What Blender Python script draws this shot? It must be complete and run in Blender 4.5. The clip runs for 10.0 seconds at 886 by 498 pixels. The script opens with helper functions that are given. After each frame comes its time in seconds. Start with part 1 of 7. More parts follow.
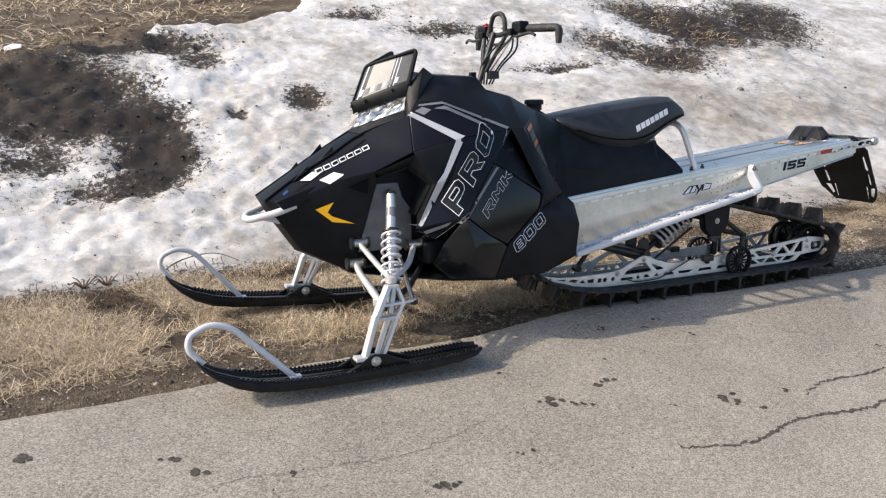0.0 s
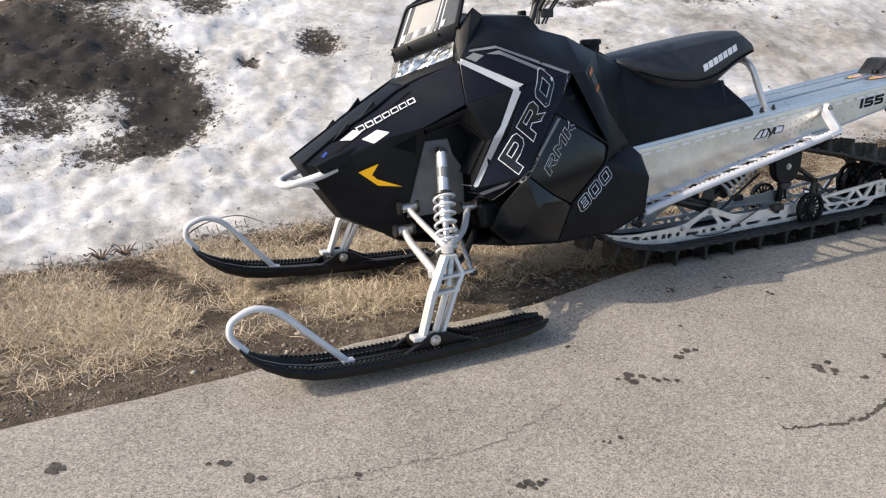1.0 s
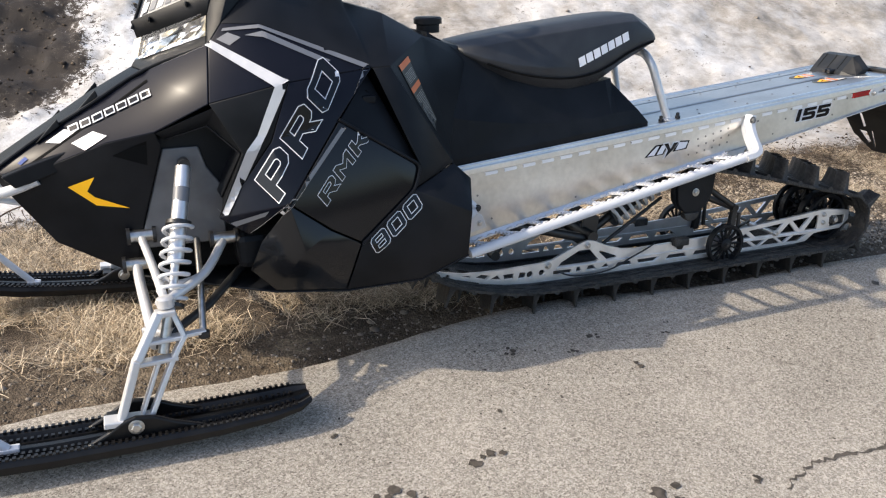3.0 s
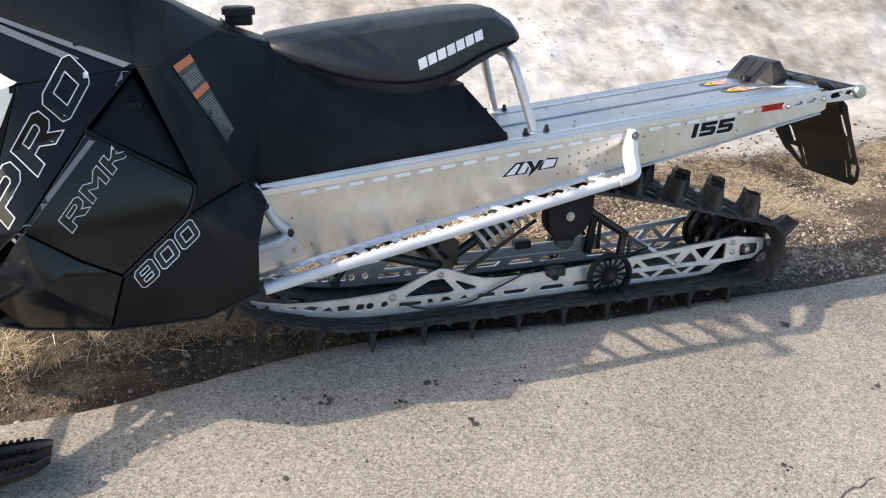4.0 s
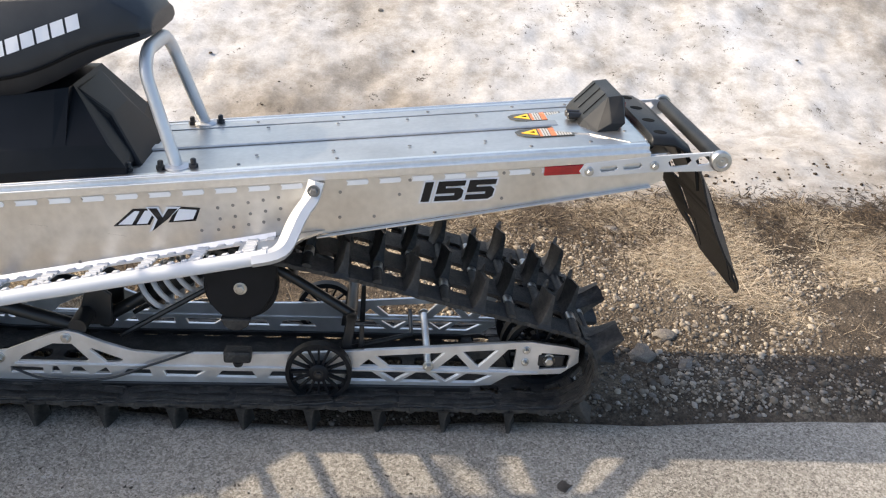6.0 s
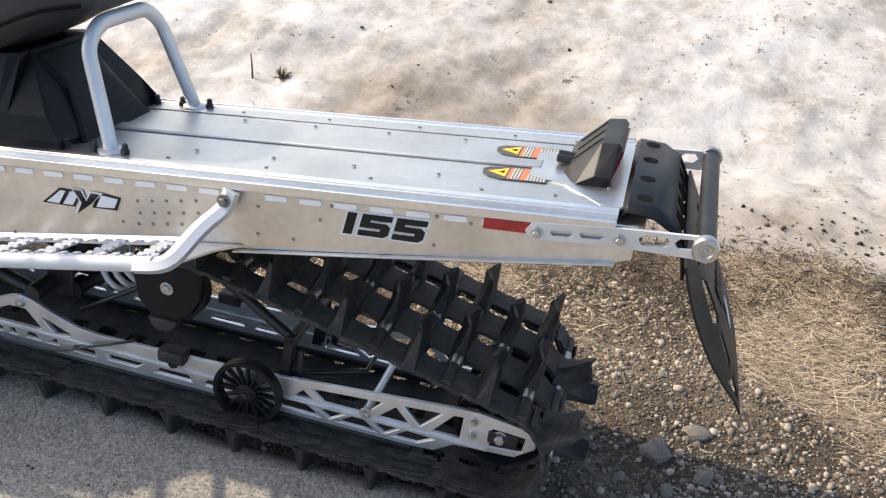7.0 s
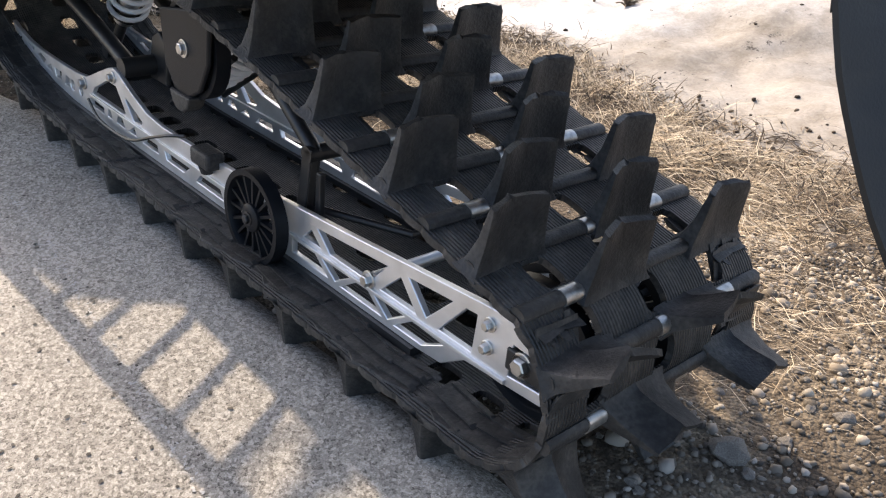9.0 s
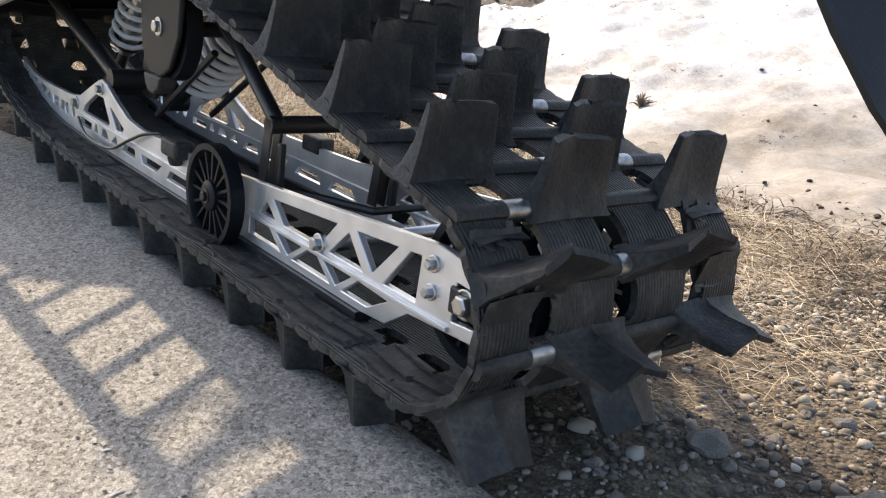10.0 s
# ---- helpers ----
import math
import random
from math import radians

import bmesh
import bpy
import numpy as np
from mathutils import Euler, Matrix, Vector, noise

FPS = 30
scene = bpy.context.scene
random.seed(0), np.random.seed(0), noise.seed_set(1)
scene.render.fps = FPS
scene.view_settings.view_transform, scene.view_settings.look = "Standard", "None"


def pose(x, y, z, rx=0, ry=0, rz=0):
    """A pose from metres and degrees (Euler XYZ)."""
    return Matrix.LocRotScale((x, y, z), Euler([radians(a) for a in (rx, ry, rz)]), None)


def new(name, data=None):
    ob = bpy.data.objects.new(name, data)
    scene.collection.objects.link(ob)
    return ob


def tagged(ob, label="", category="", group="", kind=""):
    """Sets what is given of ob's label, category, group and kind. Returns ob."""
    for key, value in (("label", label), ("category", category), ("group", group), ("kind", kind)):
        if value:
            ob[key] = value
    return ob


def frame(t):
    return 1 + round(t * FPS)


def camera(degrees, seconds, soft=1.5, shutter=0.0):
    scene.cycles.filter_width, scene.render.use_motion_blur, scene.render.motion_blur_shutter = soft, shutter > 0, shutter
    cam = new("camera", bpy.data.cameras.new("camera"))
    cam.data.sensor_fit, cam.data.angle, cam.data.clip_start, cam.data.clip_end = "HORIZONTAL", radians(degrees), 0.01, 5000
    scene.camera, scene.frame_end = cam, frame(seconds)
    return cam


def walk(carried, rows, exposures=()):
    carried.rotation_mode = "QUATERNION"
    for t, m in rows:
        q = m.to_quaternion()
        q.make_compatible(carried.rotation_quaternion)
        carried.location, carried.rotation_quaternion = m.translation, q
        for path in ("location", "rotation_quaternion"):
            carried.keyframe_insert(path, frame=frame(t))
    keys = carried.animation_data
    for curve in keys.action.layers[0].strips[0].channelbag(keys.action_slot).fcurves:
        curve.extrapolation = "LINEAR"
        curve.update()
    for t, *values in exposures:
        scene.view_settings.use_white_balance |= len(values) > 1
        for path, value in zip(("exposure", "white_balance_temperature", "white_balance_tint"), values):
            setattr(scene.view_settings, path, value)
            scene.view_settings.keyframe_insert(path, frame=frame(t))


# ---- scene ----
cam = camera(54.6, 10.0, soft=1.2)
METRES, EYE, TILT, LEAN, TURN = 6.0, 1.5895, -19.764, -2.573, -23.377
ROWS = [
    (0.0, 0.0, 0.0, 0.0, 0.0, 0.0, -0.0),
    (0.5, -0.0142, 0.0237, 0.0047, 0.33, -1.96, 0.65),
    (1.0, -0.0334, 0.0563, 0.0153, 0.15, -4.06, 1.84),
    (1.5, -0.0242, 0.0938, 0.0215, 1.15, -5.68, 0.46),
    (2.0, 0.0135, 0.119, 0.0332, 3.5, -6.14, -0.53),
    (2.5, 0.0545, 0.1581, 0.0404, 3.18, -7.22, -0.83),
    (3.0, 0.097, 0.1961, 0.0542, 2.35, -7.72, -1.34),
    (4.5, 0.2413, 0.309, 0.0836, 5.72, -10.27, -3.58),
    (5.0, 0.2944, 0.3531, 0.096, 7.78, -11.32, -3.74),
    (5.5, 0.3368, 0.3974, 0.1089, 12.39, -12.54, -5.58),
    (6.0, 0.3758, 0.4449, 0.1234, 18.8, -14.45, -8.48),
    (7.5, 0.4607, 0.5748, 0.1573, 49.54, -22.56, -15.0),
    (8.0, 0.4694, 0.6159, 0.1549, 61.58, -25.74, -15.34),
    (8.5, 0.4544, 0.6509, 0.131, 67.14, -28.59, -16.44),
    (9.0, 0.4483, 0.682, 0.0857, 71.08, -25.11, -16.07),
    (9.5, 0.4542, 0.7027, 0.0591, 73.46, -18.12, -17.19),
    (10.0, 0.4578, 0.7082, 0.0492, 74.09, -15.68, -17.89),
]
exposures = [(0.0, 0.06, 6500, 10), (2.5, 0.24, 6480, 10), (4.5, 0.48, 6650, 10), (6.0, 0.44, 6700, 10), (7.5, 0.30, 6730, 10), (8.0, 0.14, 6750, 11), (8.5, 0.06, 6760, 12), (9.0, 0.86, 6720, 13), (10.0, 0.76, 6720, 11)]
walk(cam, [(t, pose(-0.9735, -3.2396, EYE, TILT, LEAN, TURN) @ pose(METRES * x, METRES * y, METRES * z, 90 + pitch, roll, yaw)) for t, x, y, z, yaw, pitch, roll in ROWS], exposures)

# ---- light: hazy spring sun from ahead of the machine ----
SUN = Vector((-1.3, 0.25, 1.0)).normalized()
world = bpy.data.worlds.new("world")
scene.world = world
world.use_nodes = True
sky = world.node_tree.nodes.new("ShaderNodeTexSky")
sky.sky_type, sky.sun_disc = "NISHITA", False
sky.sun_elevation = math.asin(SUN.z)
sky.sun_rotation = math.atan2(SUN.x, SUN.y)
sky.air_density, sky.dust_density = 1.0, 2.6
back = world.node_tree.nodes["Background"]
back.inputs[1].default_value = 0.22
world.node_tree.links.new(sky.outputs[0], back.inputs[0])
sun_lamp = bpy.data.lights.new("sun", "SUN")
sun_lamp.energy, sun_lamp.angle, sun_lamp.color = 3.75, radians(0.8), (1.0, 0.875, 0.70)
sun = new("sun", sun_lamp)
sun.matrix_world = SUN.to_track_quat("Z", "Y").to_matrix().to_4x4()


# ---- materials ----
def material(name, color, rough=0.5, metal=0.0, color2=None, scale=20.0, bump=0.0, bscale=200.0, fine=None, spec=0.5, detail=6.0, lo=0.35, hi=0.65, coat=0.0):
    """A principled surface with two scales of variation in colour and a fine bump."""
    m = bpy.data.materials.new(name)
    m.use_nodes = True
    nt = m.node_tree
    b = nt.nodes["Principled BSDF"]
    b.inputs["Base Color"].default_value = (*color, 1)
    b.inputs["Roughness"].default_value = rough
    b.inputs["Metallic"].default_value = metal
    b.inputs["Specular IOR Level"].default_value = spec
    b.inputs["Coat Weight"].default_value = coat
    geo = nt.nodes.new("ShaderNodeTexCoord")
    if color2 is not None:
        n1 = nt.nodes.new("ShaderNodeTexNoise")
        n1.inputs["Scale"].default_value, n1.inputs["Detail"].default_value = scale, detail
        r = nt.nodes.new("ShaderNodeValToRGB")
        r.color_ramp.elements[0].position, r.color_ramp.elements[1].position = lo, hi
        r.color_ramp.elements[0].color, r.color_ramp.elements[1].color = (*color, 1), (*color2, 1)
        nt.links.new(geo.outputs["Object"], n1.inputs["Vector"])
        nt.links.new(n1.outputs["Fac"], r.inputs["Fac"])
        out = r.outputs["Color"]
        if fine is not None:
            n2 = nt.nodes.new("ShaderNodeTexNoise")
            n2.inputs["Scale"].default_value, n2.inputs["Detail"].default_value = fine[0], 3.0
            mr = nt.nodes.new("ShaderNodeMapRange")
            mr.inputs["From Min"].default_value, mr.inputs["From Max"].default_value = 0.3, 0.7
            mr.inputs["To Min"].default_value, mr.inputs["To Max"].default_value = 1.0 - fine[1], 1.0 + fine[1]
            mul = nt.nodes.new("ShaderNodeVectorMath")
            mul.operation = "SCALE"
            nt.links.new(geo.outputs["Object"], n2.inputs["Vector"])
            nt.links.new(n2.outputs["Fac"], mr.inputs["Value"])
            nt.links.new(out, mul.inputs[0])
            nt.links.new(mr.outputs["Result"], mul.inputs["Scale"])
            out = mul.outputs["Vector"]
        nt.links.new(out, b.inputs["Base Color"])
    if bump:
        n3 = nt.nodes.new("ShaderNodeTexNoise")
        n3.inputs["Scale"].default_value, n3.inputs["Detail"].default_value = bscale, 5.0
        bp = nt.nodes.new("ShaderNodeBump")
        bp.inputs["Strength"].default_value, bp.inputs["Distance"].default_value = bump, 0.002
        nt.links.new(geo.outputs["Object"], n3.inputs["Vector"])
        nt.links.new(n3.outputs["Fac"], bp.inputs["Height"])
        nt.links.new(bp.outputs["Normal"], b.inputs["Normal"])
    return m


PLASTIC = material("black_plastic", (0.004, 0.005, 0.0065), 0.44, color2=(0.009, 0.010, 0.0125), scale=9, bump=0.12, bscale=900, spec=0.19)
GLOSS = material("gloss_black", (0.005, 0.006, 0.008), 0.14, color2=(0.008, 0.009, 0.011), scale=6, spec=0.35)
SATIN = material("satin_black_decal", (0.006, 0.007, 0.012), 0.18, color2=(0.009, 0.010, 0.016), scale=6, spec=0.17)
VINYL = material("seat_vinyl", (0.015, 0.0165, 0.020), 0.46, color2=(0.024, 0.026, 0.030), scale=14, bump=0.25, bscale=1400)
RUBBER = material("track_rubber", (0.0165, 0.0162, 0.0159), 0.60, color2=(0.0634, 0.0573, 0.0500), scale=26, bump=0.6, bscale=260, fine=(160, 0.45), lo=0.44, hi=0.76)
SKIBLACK = material("ski_plastic", (0.004, 0.004, 0.005), 0.34, color2=(0.010, 0.0095, 0.009), scale=18, bump=0.2, bscale=300, spec=0.3)
STEELBLACK = material("black_steel", (0.012, 0.012, 0.013), 0.38, 0.0, color2=(0.022, 0.022, 0.022), scale=25)
ALU = material("brushed_aluminium", (0.62, 0.59, 0.55), 0.34, 1.0, color2=(0.74, 0.72, 0.69), scale=5, bump=0.08, bscale=420, fine=(60, 0.06))
ALUTOP = material("anodised_aluminium", (0.525, 0.51, 0.49), 0.42, 1.0, color2=(0.645, 0.63, 0.605), scale=6, bump=0.05, bscale=300, fine=(80, 0.05))
ALUEDGE = material("bright_aluminium", (0.77, 0.76, 0.74), 0.32, 1.0, color2=(0.86, 0.85, 0.83), scale=6, bump=0.05, bscale=300, fine=(80, 0.05))
RAIL = material("rail_aluminium", (0.80, 0.80, 0.81), 0.38, 0.8, color2=(0.64, 0.64, 0.64), scale=16, bump=0.1, bscale=300)
SILVER = material("silver_paint", (0.60, 0.60, 0.60), 0.40, 0.45, color2=(0.70, 0.70, 0.70), scale=8, bump=0.05, bscale=200)
WHITE = material("white_paint", (0.56, 0.572, 0.60), 0.40, color2=(0.64, 0.645, 0.66), scale=10)
STEEL = material("zinc_steel", (0.45, 0.44, 0.42), 0.34, 1.0, color2=(0.60, 0.59, 0.57), scale=60)
DECALWHITE = material("white_vinyl", (0.72, 0.73, 0.76), 0.4, color2=(0.78, 0.78, 0.80), scale=10)
DECALGREY = material("grey_vinyl", (0.16, 0.165, 0.18), 0.35, color2=(0.20, 0.205, 0.22), scale=10)
DECALBLADE = material("silver_vinyl", (0.45, 0.46, 0.48), 0.3, 0.3, color2=(0.55, 0.56, 0.58), scale=10)
YELLOW = material("yellow_vinyl", (0.92, 0.47, 0.004), 0.4, color2=(0.95, 0.50, 0.006), scale=10)
ORANGE = material("orange_vinyl", (0.62, 0.16, 0.05), 0.45, color2=(0.66, 0.19, 0.07), scale=10)
BLUE = material("blue_vinyl", (0.03, 0.07, 0.28), 0.35)
RED = material("red_lens", (0.42, 0.008, 0.010), 0.18, color2=(0.30, 0.006, 0.008), scale=40, coat=0.5)
DARKRED = material("dark_red_lens", (0.20, 0.004, 0.006), 0.26, color2=(0.32, 0.007, 0.010), scale=60, spec=0.15)
REDPLASTIC = material("red_plastic", (0.5, 0.02, 0.02), 0.4)
# near-black for painted shade in openings and the bay, also welt and label print
SHADE_AND_BLACK = material("deep_black", (0.006, 0.006, 0.006), 0.8, spec=0.08)
LENS = material("headlight_reflector", (0.66, 0.67, 0.69), 0.14, 0.95, color2=(0.30, 0.32, 0.34), scale=40, detail=2.0)
TINT = material("tinted_sheet", (0.055, 0.057, 0.062), 0.25, color2=(0.13, 0.135, 0.145), scale=8)
CREAM = material("pale_sheet", (0.44, 0.425, 0.40), 0.35, color2=(0.50, 0.485, 0.455), scale=8)
PAPER = material("paper_tag", (0.78, 0.78, 0.80), 0.6)
DUSTY = material("dusty_plastic", (0.009, 0.010, 0.011), 0.42, color2=(0.034, 0.032, 0.030), scale=13, bump=0.08, bscale=900, lo=0.48, hi=0.85, spec=0.3)


# ---- mesh helpers ----
def add(name, verts, faces, mat, parent=None, label="", bevel=0.0, smooth=False, seg=2):
    me = bpy.data.meshes.new(name)
    me.from_pydata([tuple(v) for v in verts], [], [tuple(f) for f in faces])
    me.update()
    bm = bmesh.new()
    bm.from_mesh(me)
    bmesh.ops.recalc_face_normals(bm, faces=bm.faces)
    bm.to_mesh(me)
    bm.free()
    me.materials.append(mat)
    ob = new(name, me)
    if smooth:
        me.polygons.foreach_set("use_smooth", [True] * len(me.polygons))
        if smooth != "all":
            me.set_sharp_from_angle(angle=radians(38))
    if bevel:
        bv = ob.modifiers.new("edges", "BEVEL")
        bv.width, bv.segments, bv.limit_method, bv.angle_limit = bevel, seg, "ANGLE", radians(28)
    if parent is not None:
        ob.parent = parent
    if label:
        ob["label"] = label
    return ob


def prism_mesh(poly, y0, y1):
    """A polygon given as (x, z), drawn out from y0 to y1."""
    n = len(poly)
    v = [(x, y0, z) for x, z in poly] + [(x, y1, z) for x, z in poly]
    f = [tuple(range(n)), tuple(range(2 * n - 1, n - 1, -1))] + [(i, (i + 1) % n, n + (i + 1) % n, n + i) for i in range(n)]
    return v, f


def box_mesh(c, s):
    x, y, z = c
    a, b, d = s[0] / 2, s[1] / 2, s[2] / 2
    v = [(x + i * a, y + j * b, z + k * d) for i in (-1, 1) for j in (-1, 1) for k in (-1, 1)]
    return v, [(0, 1, 3, 2), (4, 6, 7, 5), (0, 4, 5, 1), (2, 3, 7, 6), (0, 2, 6, 4), (1, 5, 7, 3)]


def tube_mesh(path, r, n=12, closed=False, flat=1.0):
    """A round (or, with flat, oval) tube along a path of points; r is one radius or a list."""
    P = [Vector(p) for p in path]
    m = len(P)
    R = r if isinstance(r, (list, tuple)) else [r] * m
    v, f = [], []
    up = None
    for i, p in enumerate(P):
        d = (P[(i + 1) % m] - P[i - 1]) if closed else (P[min(i + 1, m - 1)] - P[max(i - 1, 0)])
        d.normalize()
        if up is None:
            up = Vector((0, 0, 1)) if abs(d.z) < 0.9 else Vector((1, 0, 0))
        a = d.cross(up).normalized()
        b = a.cross(d).normalized()
        up = b
        for k in range(n):
            w = 2 * math.pi * k / n
            v.append(p + R[i] * (math.cos(w) * a + flat * math.sin(w) * b))
    for i in range(m if closed else m - 1):
        for k in range(n):
            j = (i + 1) % m
            f.append((i * n + k, i * n + (k + 1) % n, j * n + (k + 1) % n, j * n + k))
    if not closed:
        f.append(tuple(range(n - 1, -1, -1)))
        f.append(tuple(range((m - 1) * n, m * n)))
    return v, f


def lathe_mesh(profile, c, axis="y", n=28, sign=1, hollow=False):
    """A profile of (radius, offset along the axis) turned about an axis through c."""
    v, f = [], []
    for r, o in profile:
        for k in range(n):
            w = 2 * math.pi * k / n
            a, b, h = r * math.cos(w), r * math.sin(w), sign * o
            q = {"y": (a, h, b), "x": (h, a, b), "z": (a, b, h)}[axis]
            v.append((c[0] + q[0], c[1] + q[1], c[2] + q[2]))
    m = len(profile)
    if hollow:
        return v, [(i * n + k, i * n + (k + 1) % n, (i + 1) % m * n + (k + 1) % n, (i + 1) % m * n + k) for i in range(m) for k in range(n)]
    for i in range(m - 1):
        for k in range(n):
            f.append((i * n + k, i * n + (k + 1) % n, (i + 1) * n + (k + 1) % n, (i + 1) * n + k))
    f.append(tuple(range(n)))
    f.append(tuple(range((m - 1) * n, m * n)))
    return v, f


def join(*meshes):
    V, F = [], []
    for v, f in meshes:
        o = len(V)
        V += list(v)
        F += [tuple(i + o for i in q) for q in f]
    return V, F


def flip(mesh):
    v, f = mesh
    return [(p[0], -p[1], p[2]) for p in v], f


def moved(mesh, m):
    v, f = mesh
    return [m @ Vector(p) for p in v], f


def smooth_path(pts, k=6):
    """Points along a rounded curve through pts."""
    P = [Vector(p) for p in pts]
    out = []
    for i in range(len(P) - 1):
        a, b, c, d = P[max(i - 1, 0)], P[i], P[i + 1], P[min(i + 2, len(P) - 1)]
        for j in range(k):
            t = j / k
            out.append(0.5 * ((2 * b) + (c - a) * t + (2 * a - 5 * b + 4 * c - d) * t * t + (3 * b - a - 3 * c + d) * t ** 3))
    return out + [P[-1]]


def rounded(pts, r, k=4):
    """The corners of an open path rounded off with about radius r."""
    P = [Vector(p) for p in pts]
    out = [P[0]]
    for i in range(1, len(P) - 1):
        a, b = (P[i - 1] - P[i]), (P[i + 1] - P[i])
        s = min(r, a.length * 0.45, b.length * 0.45)
        p0, p2 = P[i] + a.normalized() * s, P[i] + b.normalized() * s
        for j in range(k + 1):
            t = j / k
            out.append((1 - t) ** 2 * p0 + 2 * t * (1 - t) * P[i] + t * t * p2)
    return out + [P[-1]]


def plate_mesh(outline, holes, y0, y1):
    """A flat plate in the x-z plane with holes cut right through it."""
    bm = bmesh.new()
    edges = []
    for ring in [outline] + list(holes):
        vs = [bm.verts.new((x, y0, z)) for x, z in ring]
        edges += [bm.edges.new((vs[i], vs[(i + 1) % len(vs)])) for i in range(len(vs))]
    bmesh.ops.triangle_fill(bm, use_beauty=True, use_dissolve=False, edges=edges)
    ret = bmesh.ops.extrude_face_region(bm, geom=list(bm.faces))
    bmesh.ops.translate(bm, verts=[e for e in ret["geom"] if isinstance(e, bmesh.types.BMVert)], vec=(0, y1 - y0, 0))
    bm.verts.index_update()
    v = [tuple(q.co) for q in bm.verts]
    f = [tuple(q.index for q in p.verts) for p in bm.faces]
    bm.free()
    return v, f


def ring(cx, cz, r, n=12):
    return [(cx + r * math.cos(2 * math.pi * k / n), cz + r * math.sin(2 * math.pi * k / n)) for k in range(n)]


def text_mesh(body, size, m, extrude=0.0006, outline=0.0, shear=0.0):
    """Letters as a mesh in the plane of m (x along the line, y up)."""
    cu = bpy.data.curves.new("letters", "FONT")
    cu.body, cu.size, cu.extrude, cu.shear, cu.align_x = body, size, extrude, shear, "CENTER"
    cu.align_y = "CENTER"
    cu.offset = outline
    ob = new("letters", cu)
    me = ob.to_mesh()
    v = [m @ q.co for q in me.vertices]
    f = [tuple(p.vertices) for p in me.polygons]
    ob.to_mesh_clear()
    bpy.data.objects.remove(ob)
    bpy.data.curves.remove(cu)
    return v, f


# ---- ground ----
def sm(a, b, x):
    t = np.clip((x - a) / (b - a), 0, 1)
    return t * t * (3 - 2 * t)


def wave_noise(x, y, seed, scale, octaves=4):
    """Smooth random relief from summed sines, the same at every build."""
    rng = np.random.RandomState(seed)
    out = np.zeros_like(x)
    amp, tot = 1.0, 0.0
    for o in range(octaves):
        for k in range(5):
            w, p = rng.uniform(0, 2 * math.pi), rng.uniform(0, 2 * math.pi)
            s = scale * 2.0 ** o * rng.uniform(0.7, 1.4)
            out = out + amp * np.sin(s * (x * math.cos(w) + y * math.sin(w)) + p + 1.7 * np.sin(0.6 * s * (y * math.cos(w) - x * math.sin(w)) + p * 2))
        tot += amp * 2.2
        amp *= 0.55
    return out / tot


def road_edge(x):
    return -0.27 + 0.052 * x + 0.13 * np.exp(-((x - 1.35) / 0.55) ** 2) + 0.022 * wave_noise(x, x * 0, 3, 4.0)


def crest(x):
    return np.clip(5.75 + 0.46 * (x + 0.2), 4.3, 9.0)


def ground_height(x, y):
    e = -0.27 + 0.052 * x
    verge = -0.165 * np.clip(y - e, 0, None) + 0.02 * sm(2.0, 3.2, x) * sm(-0.2, 0.3, y)
    verge = np.maximum(verge, -0.33) + 0.05 * sm(2.0, 3.5, x) * sm(0.2, 1.0, y)
    foot = 2.0
    up = 0.26 * np.clip(y - foot, 0, None)
    c = crest(x)
    up = np.where(y > c, 0.26 * (c - foot) + 0.02 * np.clip(y - c, 0, 60), up)
    rough = 0.018 * wave_noise(x, y, 11, 3.0, 5) * sm(0.0, 0.4, y - e) + 0.05 * wave_noise(x, y, 12, 0.9, 3) * sm(1.8, 3.0, y)
    return verge + up * 1.0 + rough - 0.012 * sm(-0.05, 0.05, y - e) - 0.03 * sm(0.10, -0.05, y - e) - 0.022 * np.exp(-((x - 1.35) / 0.6) ** 2) * sm(0.35, 0.0, y - e)


PATCHES = [(-0.36, 3.70, 0.34, 0.55, 1.5), (-0.38, 3.15, 0.28, 0.34, 1.3), (-0.72, 2.78, 0.36, 0.20, 1.0), (-0.85, 4.45, 0.55, 0.50, 1.3), (-1.40, 4.5, 0.55, 0.50, 1.3), (-1.05, 3.75, 0.50, 0.34, 1.1), (-1.3, 5.3, 0.9, 0.35, 1.3), (-0.1, 5.35, 0.6, 0.25, 1.0),
           (0.18, 4.95, 0.26, 0.24, 1.0), (0.32, 3.87, 0.09, 0.13, 1.4), (0.94, 4.07, 0.17, 0.24, 1.5), (5.95, 6.1, 0.75, 0.60, 1.5), (6.4, 5.45, 0.7, 0.55, 1.5), (5.3, 4.75, 0.6, 0.42, 1.3), (7.7, 5.9, 0.8, 0.8, 1.2), (4.68, 5.2, 0.4, 0.4, 1.0),
           (3.75, 4.55, 0.60, 0.13, 1.0), (2.87, 5.6, 0.55, 0.22, 1.0), (2.0, 6.1, 0.35, 0.16, 0.9), (-2.2, 3.6, 0.7, 0.9, 1.2), (-1.2, 3.2, 0.3, 0.2, 0.8)]


